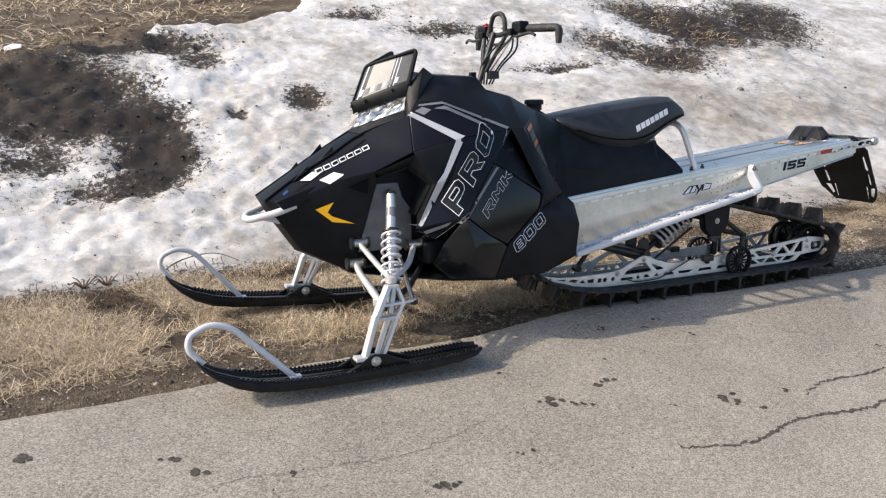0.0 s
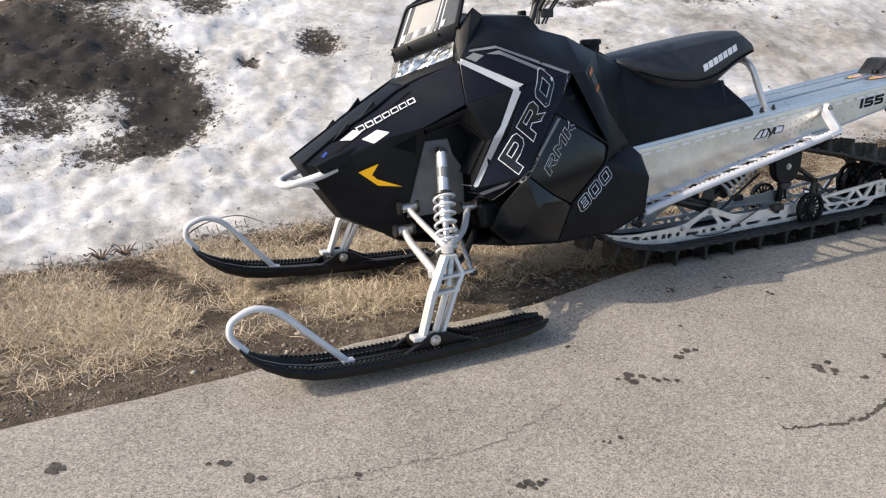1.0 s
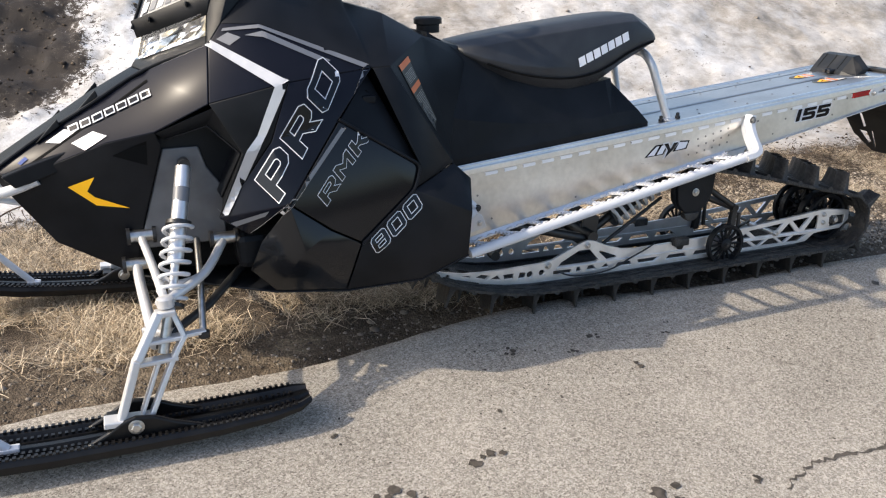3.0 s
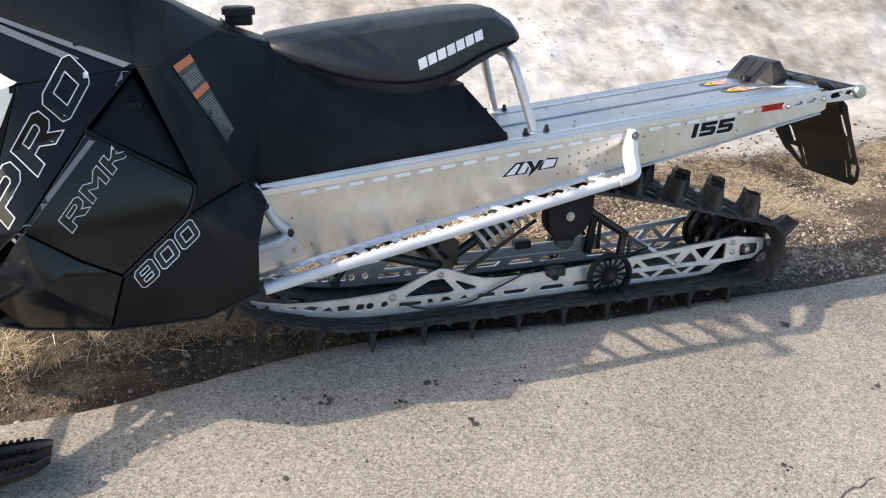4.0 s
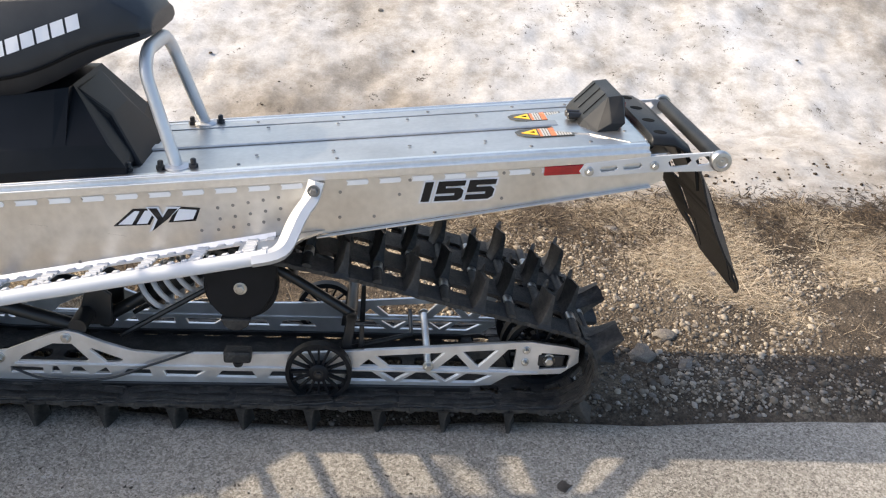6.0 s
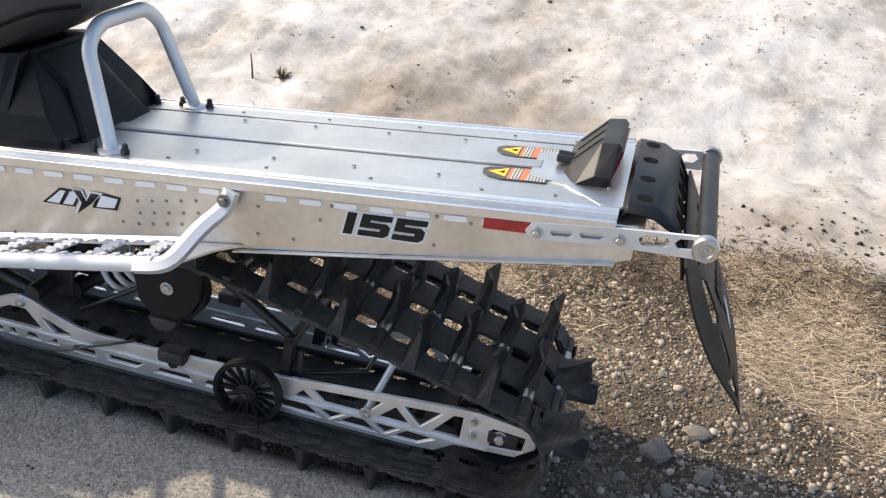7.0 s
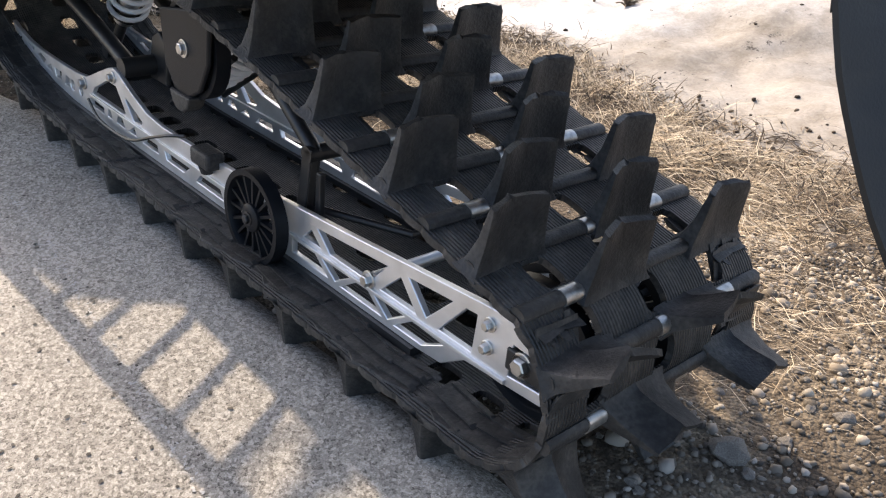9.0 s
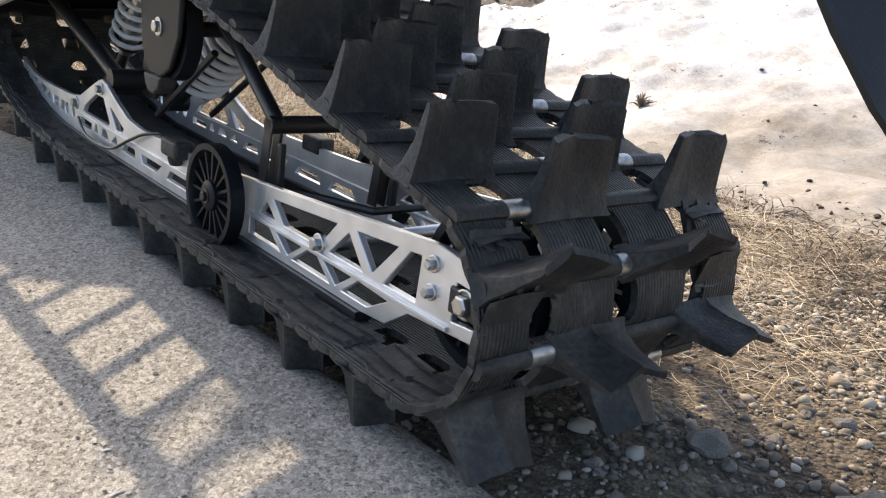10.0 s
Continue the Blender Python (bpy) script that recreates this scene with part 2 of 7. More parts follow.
def snow_depth(x, y):
    line = 1.42 + 0.16 * wave_noise(x, x * 0 + 2, 21, 1.6, 4) - 0.25 * sm(1.0, 3.0, x) + 0.35 * sm(3.6, 5.5, x)
    d = 0.065 * sm(-0.02, 0.55, y - line) - 0.03 * sm(0.06, -0.10, y - line) + 0.006
    d = d + (0.022 * wave_noise(x, y, 22, 2.4, 5) + (0.013 * wave_noise(x, y, 26, 11.0, 4) + 0.007 * wave_noise(x, y, 27, 34.0, 2)) * (1 + 0.9 * sm(1.4, 0.4, x))) * sm(0, 0.4, y - line)
    for px, py, rx, ry, s in PATCHES:
        q = ((x - px) / rx) ** 2 + ((y - py) / ry) ** 2
        d = d - 0.05 * min(s, 1.2) * np.exp(-q * 1.1) * np.clip(0.8 + 0.5 * wave_noise(x, y, 23, 9.0, 5), 0, 1.3)
    d = d + 0.05 * wave_noise(x, y, 24, 1.4, 5) * sm(2.6, 4.0, y) * sm(1.2, -0.4, x)
    d = np.clip(d, -0.035, 0.2)
    d = np.where(y > line + 0.5, np.maximum(d, 0.006 + 0.004 * wave_noise(x, y, 28, 40.0, 2)), d)
    return d - 0.35 * sm(-0.25, 0.25, y - crest(x) + 0.2 * wave_noise(x, y, 25, 2.0, 3)) * sm(1.9, 1.0, x)


def snow_grime(x, y):
    """How much earth lies in the snow, 0 to about 1.3: bare patches and the dirty lower edge."""
    line = 1.42 + 0.16 * wave_noise(x, x * 0 + 2, 21, 1.6, 4) - 0.25 * sm(1.0, 3.0, x) + 0.35 * sm(3.6, 5.5, x)
    g = 0.62 * sm(0.30, -0.05, y - line)
    for px, py, rx, ry, s in PATCHES:
        g = g + 0.78 * min(s, 1.25) * np.exp(-1.0 * (((x - px) / rx) ** 2 + ((y - py) / ry) ** 2) ** 1.2)
    return np.clip(g, 0, 1.15) + 0.16 * wave_noise(x, y, 29, 2.2, 5) * sm(2.2, 3.2, y)


def spread(a, b, step, far, grow=1.28):
    """Grid lines: even between a and b, then ever wider apart out to far."""
    mid = list(np.arange(a, b + 1e-6, step))
    lo, hi, s = [], [], step
    p, q = a, b
    while q < far:
        s *= grow
        p, q = p - s, q + s
        lo.append(p), hi.append(q)
    return np.array(lo[::-1] + mid + hi)


def sheet(name, xs, ys, fn, mat, keep=None):
    X, Y = np.meshgrid(xs, ys)
    Z = fn(X, Y)
    v = np.stack([X.ravel(), Y.ravel(), Z.ravel()], 1)
    nx, ny = len(xs), len(ys)
    i = np.arange(nx * ny).reshape(ny, nx)
    f = np.stack([i[:-1, :-1].ravel(), i[:-1, 1:].ravel(), i[1:, 1:].ravel(), i[1:, :-1].ravel()], 1)
    if keep is not None:
        K = keep(X, Y).ravel()
        f = f[K[f].any(1)]
        used = np.unique(f)
        remap = -np.ones(len(v), int)
        remap[used] = np.arange(len(used))
        v, f = v[used], remap[f]
    me = bpy.data.meshes.new(name)
    me.vertices.add(len(v)), me.loops.add(4 * len(f)), me.polygons.add(len(f))
    me.vertices.foreach_set("co", v.ravel().astype(np.float32))
    me.loops.foreach_set("vertex_index", f.ravel().astype(np.int32))
    me.polygons.foreach_set("loop_start", (4 * np.arange(len(f))).astype(np.int32))
    me.polygons.foreach_set("loop_total", np.full(len(f), 4, np.int32))
    me.update(calc_edges=True)
    me.polygons.foreach_set("use_smooth", [True] * len(f))
    me.materials.append(mat)
    return new(name, me)


def mottled(name, stops, scales, rough, bump, speck=None, spec=0.25):
    """Ground surface: stops is a colour ramp over summed noise; scales are the noise scales, coarse and fine; speck adds grains."""
    m = bpy.data.materials.new(name)
    m.use_nodes = True
    nt = m.node_tree
    b = nt.nodes["Principled BSDF"]
    b.inputs["Roughness"].default_value, b.inputs["Specular IOR Level"].default_value = rough, spec
    tc = nt.nodes.new("ShaderNodeTexCoord")
    ns = []
    for sc, w in scales:
        n = nt.nodes.new("ShaderNodeTexNoise")
        n.inputs["Scale"].default_value, n.inputs["Detail"].default_value, n.inputs["Roughness"].default_value = sc, 8.0, 0.6
        nt.links.new(tc.outputs["Object"], n.inputs["Vector"])
        k = nt.nodes.new("ShaderNodeMath")
        k.operation = "MULTIPLY"
        k.inputs[1].default_value = w
        nt.links.new(n.outputs["Fac"], k.inputs[0])
        ns.append(k)
    tot = ns[0]
    for k in ns[1:]:
        a = nt.nodes.new("ShaderNodeMath")
        nt.links.new(tot.outputs[0], a.inputs[0])
        nt.links.new(k.outputs[0], a.inputs[1])
        tot = a
    r = nt.nodes.new("ShaderNodeValToRGB")
    els = r.color_ramp.elements
    while len(els) < len(stops):
        els.new(0.5)
    for e, (p, c) in zip(els, stops):
        e.position, e.color = p, (*c, 1)
    nt.links.new(tot.outputs[0], r.inputs["Fac"])
    out = r.outputs["Color"]
    height = tot.outputs[0]
    if speck:
        v = nt.nodes.new("ShaderNodeTexVoronoi")
        v.inputs["Scale"].default_value = speck[0]
        nt.links.new(tc.outputs["Object"], v.inputs["Vector"])
        sep = nt.nodes.new("ShaderNodeSeparateColor")
        nt.links.new(v.outputs["Color"], sep.inputs["Color"])
        mr = nt.nodes.new("ShaderNodeMapRange")
        mr.inputs["To Min"].default_value, mr.inputs["To Max"].default_value = 1 - speck[1], 1 + speck[1]
        nt.links.new(sep.outputs[0], mr.inputs["Value"])
        mul = nt.nodes.new("ShaderNodeVectorMath")
        mul.operation = "SCALE"
        nt.links.new(out, mul.inputs[0])
        nt.links.new(mr.outputs["Result"], mul.inputs["Scale"])
        out = mul.outputs["Vector"]
        a = nt.nodes.new("ShaderNodeMath")
        a.operation = "MULTIPLY_ADD"
        a.inputs[1].default_value = -speck[2]
        nt.links.new(v.outputs["Distance"], a.inputs[0])
        nt.links.new(height, a.inputs[2])
        height = a.outputs[0]
    nt.links.new(out, b.inputs["Base Color"])
    bp = nt.nodes.new("ShaderNodeBump")
    bp.inputs["Strength"].default_value, bp.inputs["Distance"].default_value = bump
    nt.links.new(height, bp.inputs["Height"])
    nt.links.new(bp.outputs["Normal"], b.inputs["Normal"])
    return m


def add_grime(m):
    """Earth and grit worked into old snow where the grime attribute is high; a second attribute multiplies in a duller
    tone, part dirt, part painted dimming.
    """
    nt = m.node_tree
    b = nt.nodes["Principled BSDF"]
    base = b.inputs["Base Color"].links[0].from_socket
    tc = nt.nodes["Texture Coordinate"]
    at = nt.nodes.new("ShaderNodeAttribute")
    at.attribute_name = "grime"
    total = at.outputs["Fac"]
    for sc, w in ((7.0, 1.5), (28.0, 1.6), (110.0, 1.5)):
        n = nt.nodes.new("ShaderNodeTexNoise")
        n.inputs["Scale"].default_value, n.inputs["Detail"].default_value, n.inputs["Roughness"].default_value = sc, 6.0, 0.65
        nt.links.new(tc.outputs["Object"], n.inputs["Vector"])
        k = nt.nodes.new("ShaderNodeMath")
        k.operation = "MULTIPLY_ADD"
        k.inputs[1].default_value = w
        nt.links.new(n.outputs["Fac"], k.inputs[0])
        nt.links.new(total, k.inputs[2])
        total = k.outputs[0]
    sub = nt.nodes.new("ShaderNodeMath")
    sub.operation = "SUBTRACT"
    sub.inputs[1].default_value = 2.30
    nt.links.new(total, sub.inputs[0])
    cover = nt.nodes.new("ShaderNodeMapRange")
    cover.interpolation_type = "SMOOTHSTEP"
    cover.inputs["From Min"].default_value, cover.inputs["From Max"].default_value = 0.34, 0.56
    nt.links.new(sub.outputs[0], cover.inputs["Value"])
    earth = nt.nodes.new("ShaderNodeValToRGB")
    els = earth.color_ramp.elements
    els.new(0.5)
    for e, (p, c) in zip(els, ((0.35, (0.20, 0.185, 0.165)), (0.6, (0.070, 0.057, 0.045)), (0.95, (0.030, 0.024, 0.019)))):
        e.position, e.color = p, (*c, 1)
    nt.links.new(sub.outputs[0], earth.inputs["Fac"])
    silt_dim = nt.nodes.new("ShaderNodeAttribute")
    silt_dim.attribute_name = "silt_dim"
    dull = nt.nodes.new("ShaderNodeMix")
    dull.data_type, dull.blend_type = "RGBA", "MULTIPLY"
    dull.inputs[7].default_value = (0.51, 0.462, 0.40, 1)
    nt.links.new(silt_dim.outputs["Fac"], dull.inputs[0])
    nt.links.new(base, dull.inputs[6])
    mix = nt.nodes.new("ShaderNodeMix")
    mix.data_type = "RGBA"
    nt.links.new(cover.outputs["Result"], mix.inputs[0])
    nt.links.new(dull.outputs[2], mix.inputs[6])
    nt.links.new(earth.outputs["Color"], mix.inputs[7])
    nt.links.new(mix.outputs[2], b.inputs["Base Color"])


def carry(ob, name, fn):
    me = ob.data
    co = np.empty(3 * len(me.vertices), np.float32)
    me.vertices.foreach_get("co", co)
    co = co.reshape(-1, 3).astype(float)
    me.attributes.new(name, "FLOAT", "POINT").data.foreach_set("value", fn(co[:, 0], co[:, 1]).astype(np.float32))


DIRT = mottled("dirt", [(0.34, (0.026, 0.020, 0.014)), (0.50, (0.095, 0.073, 0.052)), (0.62, (0.215, 0.172, 0.122)), (0.75, (0.31, 0.25, 0.18))], [(3.0, 0.5), (28.0, 0.35), (150.0, 0.15)], 0.95, (1.0, 0.03), (170.0, 0.35, 0.14))
SNOW = mottled("old_snow", [(0.39, (0.32, 0.298, 0.268)), (0.46, (0.46, 0.44, 0.412)), (0.51, (0.580, 0.568, 0.555)), (0.57, (0.685, 0.682, 0.678))], [(1.1, 0.36), (5.0, 0.34), (18.0, 0.20), (120.0, 0.10)], 0.7, (0.55, 0.03), (110.0, 0.07, 0.03))
add_grime(SNOW)


def asphalt(name):
    """Worn asphalt: pale aggregate of two grain sizes in a darker binder, with pits and broad blotches."""
    m = bpy.data.materials.new(name)
    m.use_nodes = True
    nt = m.node_tree
    b = nt.nodes["Principled BSDF"]
    b.inputs["Roughness"].default_value, b.inputs["Specular IOR Level"].default_value = 0.9, 0.22
    tc = nt.nodes.new("ShaderNodeTexCoord")

    def math_node(op, x, y):
        k = nt.nodes.new("ShaderNodeMath")
        k.operation = op
        for socket, val in zip(k.inputs, (x, y)):
            if isinstance(val, (int, float)):
                socket.default_value = val
            else:
                nt.links.new(val, socket)
        return k.outputs[0]

    def noise_node(scale, detail, rough=0.6):
        n = nt.nodes.new("ShaderNodeTexNoise")
        n.inputs["Scale"].default_value, n.inputs["Detail"].default_value, n.inputs["Roughness"].default_value = scale, detail, rough
        nt.links.new(tc.outputs["Object"], n.inputs["Vector"])
        return n.outputs["Fac"]

    def grain(scale):
        v = nt.nodes.new("ShaderNodeTexVoronoi")
        v.inputs["Scale"].default_value = scale
        jit = nt.nodes.new("ShaderNodeTexNoise")
        jit.inputs["Scale"].default_value = scale * 0.9
        mx = nt.nodes.new("ShaderNodeVectorMath")
        mx.operation = "MULTIPLY_ADD"
        mx.inputs[1].default_value = (1.2 / scale,) * 3
        nt.links.new(tc.outputs["Object"], jit.inputs["Vector"])
        nt.links.new(jit.outputs["Color"], mx.inputs[0])
        nt.links.new(tc.outputs["Object"], mx.inputs[2])
        nt.links.new(mx.outputs[0], v.inputs["Vector"])
        sep = nt.nodes.new("ShaderNodeSeparateColor")
        nt.links.new(v.outputs["Color"], sep.inputs["Color"])
        return sep.outputs[0]
    broad, mid, fine = noise_node(1.6, 6.0), noise_node(40.0, 5.0, 0.7), noise_node(700.0, 3.0, 0.7)
    g1, g2 = grain(215.0), grain(520.0)
    tone = math_node("ADD", math_node("MULTIPLY", broad, 0.26), math_node("MULTIPLY", mid, 0.14))
    tone = math_node("ADD", tone, math_node("ADD", math_node("MULTIPLY", g1, 0.26), math_node("ADD", math_node("MULTIPLY", g2, 0.20), math_node("MULTIPLY", fine, 0.20))))
    r = nt.nodes.new("ShaderNodeValToRGB")
    els = r.color_ramp.elements
    els.new(0.5), els.new(0.5)
    for e, (p, c) in zip(els, ((0.34, (0.125, 0.112, 0.094)), (0.44, (0.285, 0.258, 0.220)), (0.58, (0.405, 0.368, 0.315)), (0.70, (0.60, 0.555, 0.49)))):
        e.position, e.color = p, (*c, 1)
    nt.links.new(tone, r.inputs["Fac"])
    nt.links.new(r.outputs["Color"], b.inputs["Base Color"])
    bp = nt.nodes.new("ShaderNodeBump")
    bp.inputs["Strength"].default_value, bp.inputs["Distance"].default_value = 0.9, 0.0035
    nt.links.new(math_node("ADD", math_node("MULTIPLY", g1, 0.5), math_node("ADD", math_node("MULTIPLY", g2, 0.35), math_node("MULTIPLY", fine, 0.5))), bp.inputs["Height"])
    nt.links.new(bp.outputs["Normal"], b.inputs["Normal"])
    return m


ROAD = asphalt("asphalt")

ground = tagged(sheet("ground", spread(-3.0, 6.5, 0.045, 500), spread(-0.6, 8.0, 0.045, 500), ground_height, DIRT), "brown bare earth and gravel of the roadside and the field", "ground", kind="structure")
snow = tagged(sheet("snow_bank", spread(-3.2, 7.5, 0.04, 60), spread(0.9, 9.0, 0.04, 60), lambda x, y: ground_height(x, y) + snow_depth(x, y), SNOW,
                    keep=lambda x, y: (snow_depth(x, y) > -0.02) & (y > 0.9)), "old grimy snow bank with bare earthy patches", "snow", kind="structure")
carry(snow, "grime", snow_grime)
# bright snow toned down in its colour at higher x; dirt along the foot
carry(snow, "silt_dim", lambda x, y: np.clip((0.75 * sm(2.6, 1.7, y) * sm(-0.6, 0.9, x) * sm(3.4, 2.2, x) + 0.35 * sm(2.0, 1.5, y)) * (0.8 + 0.9 * wave_noise(x, y, 33, 3.0, 5)) + 0.28 * wave_noise(x, y, 34, 1.6, 5) - 0.04 + 0.46 * sm(0.3, 1.8, x) * sm(5.2, 3.6, y), 0, 1))


def road_height(x, y):
    return 0.0015 * wave_noise(x, y, 31, 5.0, 3) - 0.12 * np.clip(y + 0.20, 0, 0.3) - 0.045 * sm(-0.02, 0.05, y - road_edge(x)) - 0.012 * np.clip(-y - 3, 0, 3)


road = tagged(sheet("road", spread(-3.0, 5.5, 0.04, 400), np.concatenate([-np.geomspace(500, 3.0, 30), np.arange(-2.9, 0.12, 0.03)]), road_height, ROAD,
                    keep=lambda x, y: y < road_edge(x) + 0.06), "worn light grey asphalt road with cracks", "road", kind="structure")


# road marks: cracks, oily stains, specks and a pale scuff
STAIN = material("damp_stain", (0.035, 0.030, 0.025), 0.75, color2=(0.10, 0.085, 0.07), scale=45, spec=0.3)
CRACK = material("crack_filler", (0.045, 0.040, 0.034), 0.9, color2=(0.10, 0.085, 0.07), scale=60)
SCUFF = material("pale_scuff", (0.42, 0.40, 0.37), 0.9, color2=(0.55, 0.53, 0.50), scale=50)


def rz(x, y, lift):
    return float(road_height(np.array([x]), np.array([y]))[0]) + lift


def blob(rng, x, y, r, lift=0.0022, n=11, stretch=1.0):
    a0 = rng.uniform(0, 6.28)
    pts = []
    for k in range(n):
        w = 2 * math.pi * k / n
        q = r * rng.uniform(0.55, 1.15)
        u, v = q * math.cos(w) * stretch, q * math.sin(w)
        pts.append((x + u * math.cos(a0) - v * math.sin(a0), y + u * math.sin(a0) + v * math.cos(a0)))
    v = [(px, py, rz(px, py, lift)) for px, py in pts] + [(x, y, rz(x, y, lift + 0.0006))]
    return v, [(k, (k + 1) % n, n) for k in range(n)]


rng = random.Random(5)
for x, y, r, n in ((0.843, -0.785, 0.030, 4), (1.235, -1.063, 0.036, 5), (0.557, -0.855, 0.026, 6), (0.658, -0.915, 0.022, 5), (0.0, -1.2, 0.030, 6), (-0.714, -0.876, 0.026, 6), (-0.762, -0.784, 0.022, 5), (1.0, -1.017, 0.018, 2), (1.321, -1.157, 0.020, 3),
                   (0.322, -1.116, 0.016, 4), (0.495, -0.589, 0.010, 4), (1.489, -1.069, 0.015, 3), (1.473, -0.55, 0.016, 5), (1.43, -0.363, 0.018, 4), (2.672, -0.340, 0.024, 2), (3.08, -0.573, 0.024, 3), (2.702, -0.674, 0.020, 2), (-0.409, -0.975, 0.018, 3),
                   (1.30, -0.42, 0.016, 5), (1.66, -0.40, 0.013, 4), (1.12, -0.36, 0.018, 4), (0.95, -0.62, 0.010, 3), (1.9, -1.3, 0.03, 4), (-1.2, -0.62, 0.03, 4), (0.3, -1.7, 0.02, 4), (2.2, -0.9, 0.016, 3)):
    parts = [blob(rng, x + rng.gauss(0, r * 0.9), y + rng.gauss(0, r * 0.55), r * rng.uniform(0.25, 0.75), 0.0022 + 0.0003 * k) for k in range(n)]
    add("stain", *join(*parts), STAIN, road, "dark oily stain on the asphalt")
specks = []
for k in range(420):
    x, y = rng.uniform(-1.4, 3.4), rng.uniform(-1.5, -0.32)
    if rng.random() < 0.45:
        x, y = rng.uniform(0.9, 2.4), rng.uniform(-0.65, -0.3)
    specks.append(blob(rng, x, y, rng.uniform(0.0012, 0.0042), 0.0015, 7, 1.3))
tagged(add("speck", *join(*specks), STAIN, road), kind="stuff")
scuffs = []
line = [(0.60, -0.40), (0.816, -0.372), (1.2, -0.335), (1.62, -0.319), (2.064, -0.368), (2.507, -0.416), (2.81, -0.484), (3.1, -0.56)]
for k in range(420):
    u = rng.uniform(0, len(line) - 1.001)
    i = int(u)
    x = line[i][0] + (line[i + 1][0] - line[i][0]) * (u - i) + rng.gauss(0, 0.004)
    y = line[i][1] + (line[i + 1][1] - line[i][1]) * (u - i) + rng.gauss(0, 0.004)
    scuffs.append(blob(rng, x, y, rng.uniform(0.0008, 0.0024), 0.0015, 6, 1.8))
tagged(add("scuff", *join(*scuffs), SCUFF, road), kind="stuff")


FAINT = material("faint_crack", (0.13, 0.112, 0.09), 0.9, color2=(0.20, 0.175, 0.145), scale=60)


def crack(points, width, mat=CRACK):
    P = smooth_path([(x, y, 0) for x, y in points], 14)
    v, f = [], []
    for k, p in enumerate(P):
        j = Vector((rng.gauss(0, 0.005), rng.gauss(0, 0.005), 0))
        w = width * rng.uniform(0.3, 1.2) * (0.4 + 0.6 * math.sin(math.pi * min(1, max(0.05, k / len(P)))))
        q = p + j
        v += [(q.x, q.y - w, rz(q.x, q.y, 0.0018)), (q.x, q.y + w, rz(q.x, q.y, 0.0018))]
        if k:
            f.append((2 * k - 2, 2 * k, 2 * k + 1, 2 * k - 1))
    add("crack", v, f, mat, road, "thin weathered crack in the asphalt")


crack([(0.832, -1.267), (0.98, -1.31), (1.126, -1.325), (1.26, -1.29), (1.399, -1.261), (1.60, -1.285), (1.767, -1.279), (2.1, -1.22), (2.5, -1.24)], 0.009)
crack([(1.55, -1.13), (1.709, -1.072), (1.90, -1.08), (2.06, -1.062), (2.4, -1.0)], 0.007)
crack([(-0.80, -1.00), (-0.599, -0.955), (-0.409, -0.975), (-0.25, -0.985), (-0.097, -1.003), (0.075, -0.975), (0.25, -0.90), (0.40, -0.86)], 0.0022, FAINT)


# ---- the snowmobile: x to its rear, y to its right side, z up from the foot of the track ----
sled = new("snowmobile")
sled.matrix_world = pose(0, 0.012, -0.031, -9.5, 0, 0)
tagged(sled, "black mountain snowmobile with bare aluminium tunnel parked at the road edge", "snowmobile")


def both(name, mesh, mat, parent=None, label="", **kw):
    """The same part on the left and, mirrored, on the right."""
    p = parent or (sled, sled)
    return add(name, *mesh, mat, p[0], label, **kw), add(name, *flip(mesh), mat, p[1], label, **kw)


def bolt_mesh(c, r=0.008, h=0.006, axis="y", sign=-1):
    return join(lathe_mesh([(r * 1.5, 0), (r * 1.5, h * 0.25), (r * 1.35, h * 0.3)], c, axis, 16, sign), lathe_mesh([(r, h * 0.3), (r, h), (r * 0.8, h * 1.15)], c, axis, 6, sign))


def top_z(x):
    return 0.515 + (x - 0.95) * 0.1088


# tunnel
TUN = [(0.90, top_z(0.90) - 0.004), (2.79, top_z(2.79) - 0.004), (2.79, 0.652), (2.765, 0.640), (2.37, 0.560), (2.083, 0.503), (1.81, 0.464), (1.5, 0.393), (1.208, 0.328), (0.95, 0.275), (0.90, 0.265)]
sides = both("tunnel_side", prism_mesh(TUN, -0.2, -0.204), ALU, label="bare brushed aluminium tunnel side with stamped slots", bevel=0.001)
lip = join(*[prism_mesh([(a, za), (b, zb), (b, zb - 0.004), (a, za - 0.004)], -0.204, -0.215) for (a, za), (b, zb) in zip([(2.083, 0.503), (2.37, 0.560)], [(2.37, 0.560), (2.765, 0.642)])])
both("tunnel_lip", lip, ALU, bevel=0.0015)
add("tunnel_top", *prism_mesh([(0.90, top_z(0.90) - 0.012), (2.80, top_z(2.80) - 0.012), (2.80, top_z(2.80) - 0.008), (0.90, top_z(0.90) - 0.008)], -0.199, 0.199), ALUTOP, sled, "bare aluminium tunnel top")


def strip(y0, y1, x0, x1, lift, th=0.004):
    return prism_mesh([(x0, top_z(x0) + lift - th), (x1, top_z(x1) + lift - th), (x1, top_z(x1) + lift), (x0, top_z(x0) + lift)], y0, y1)


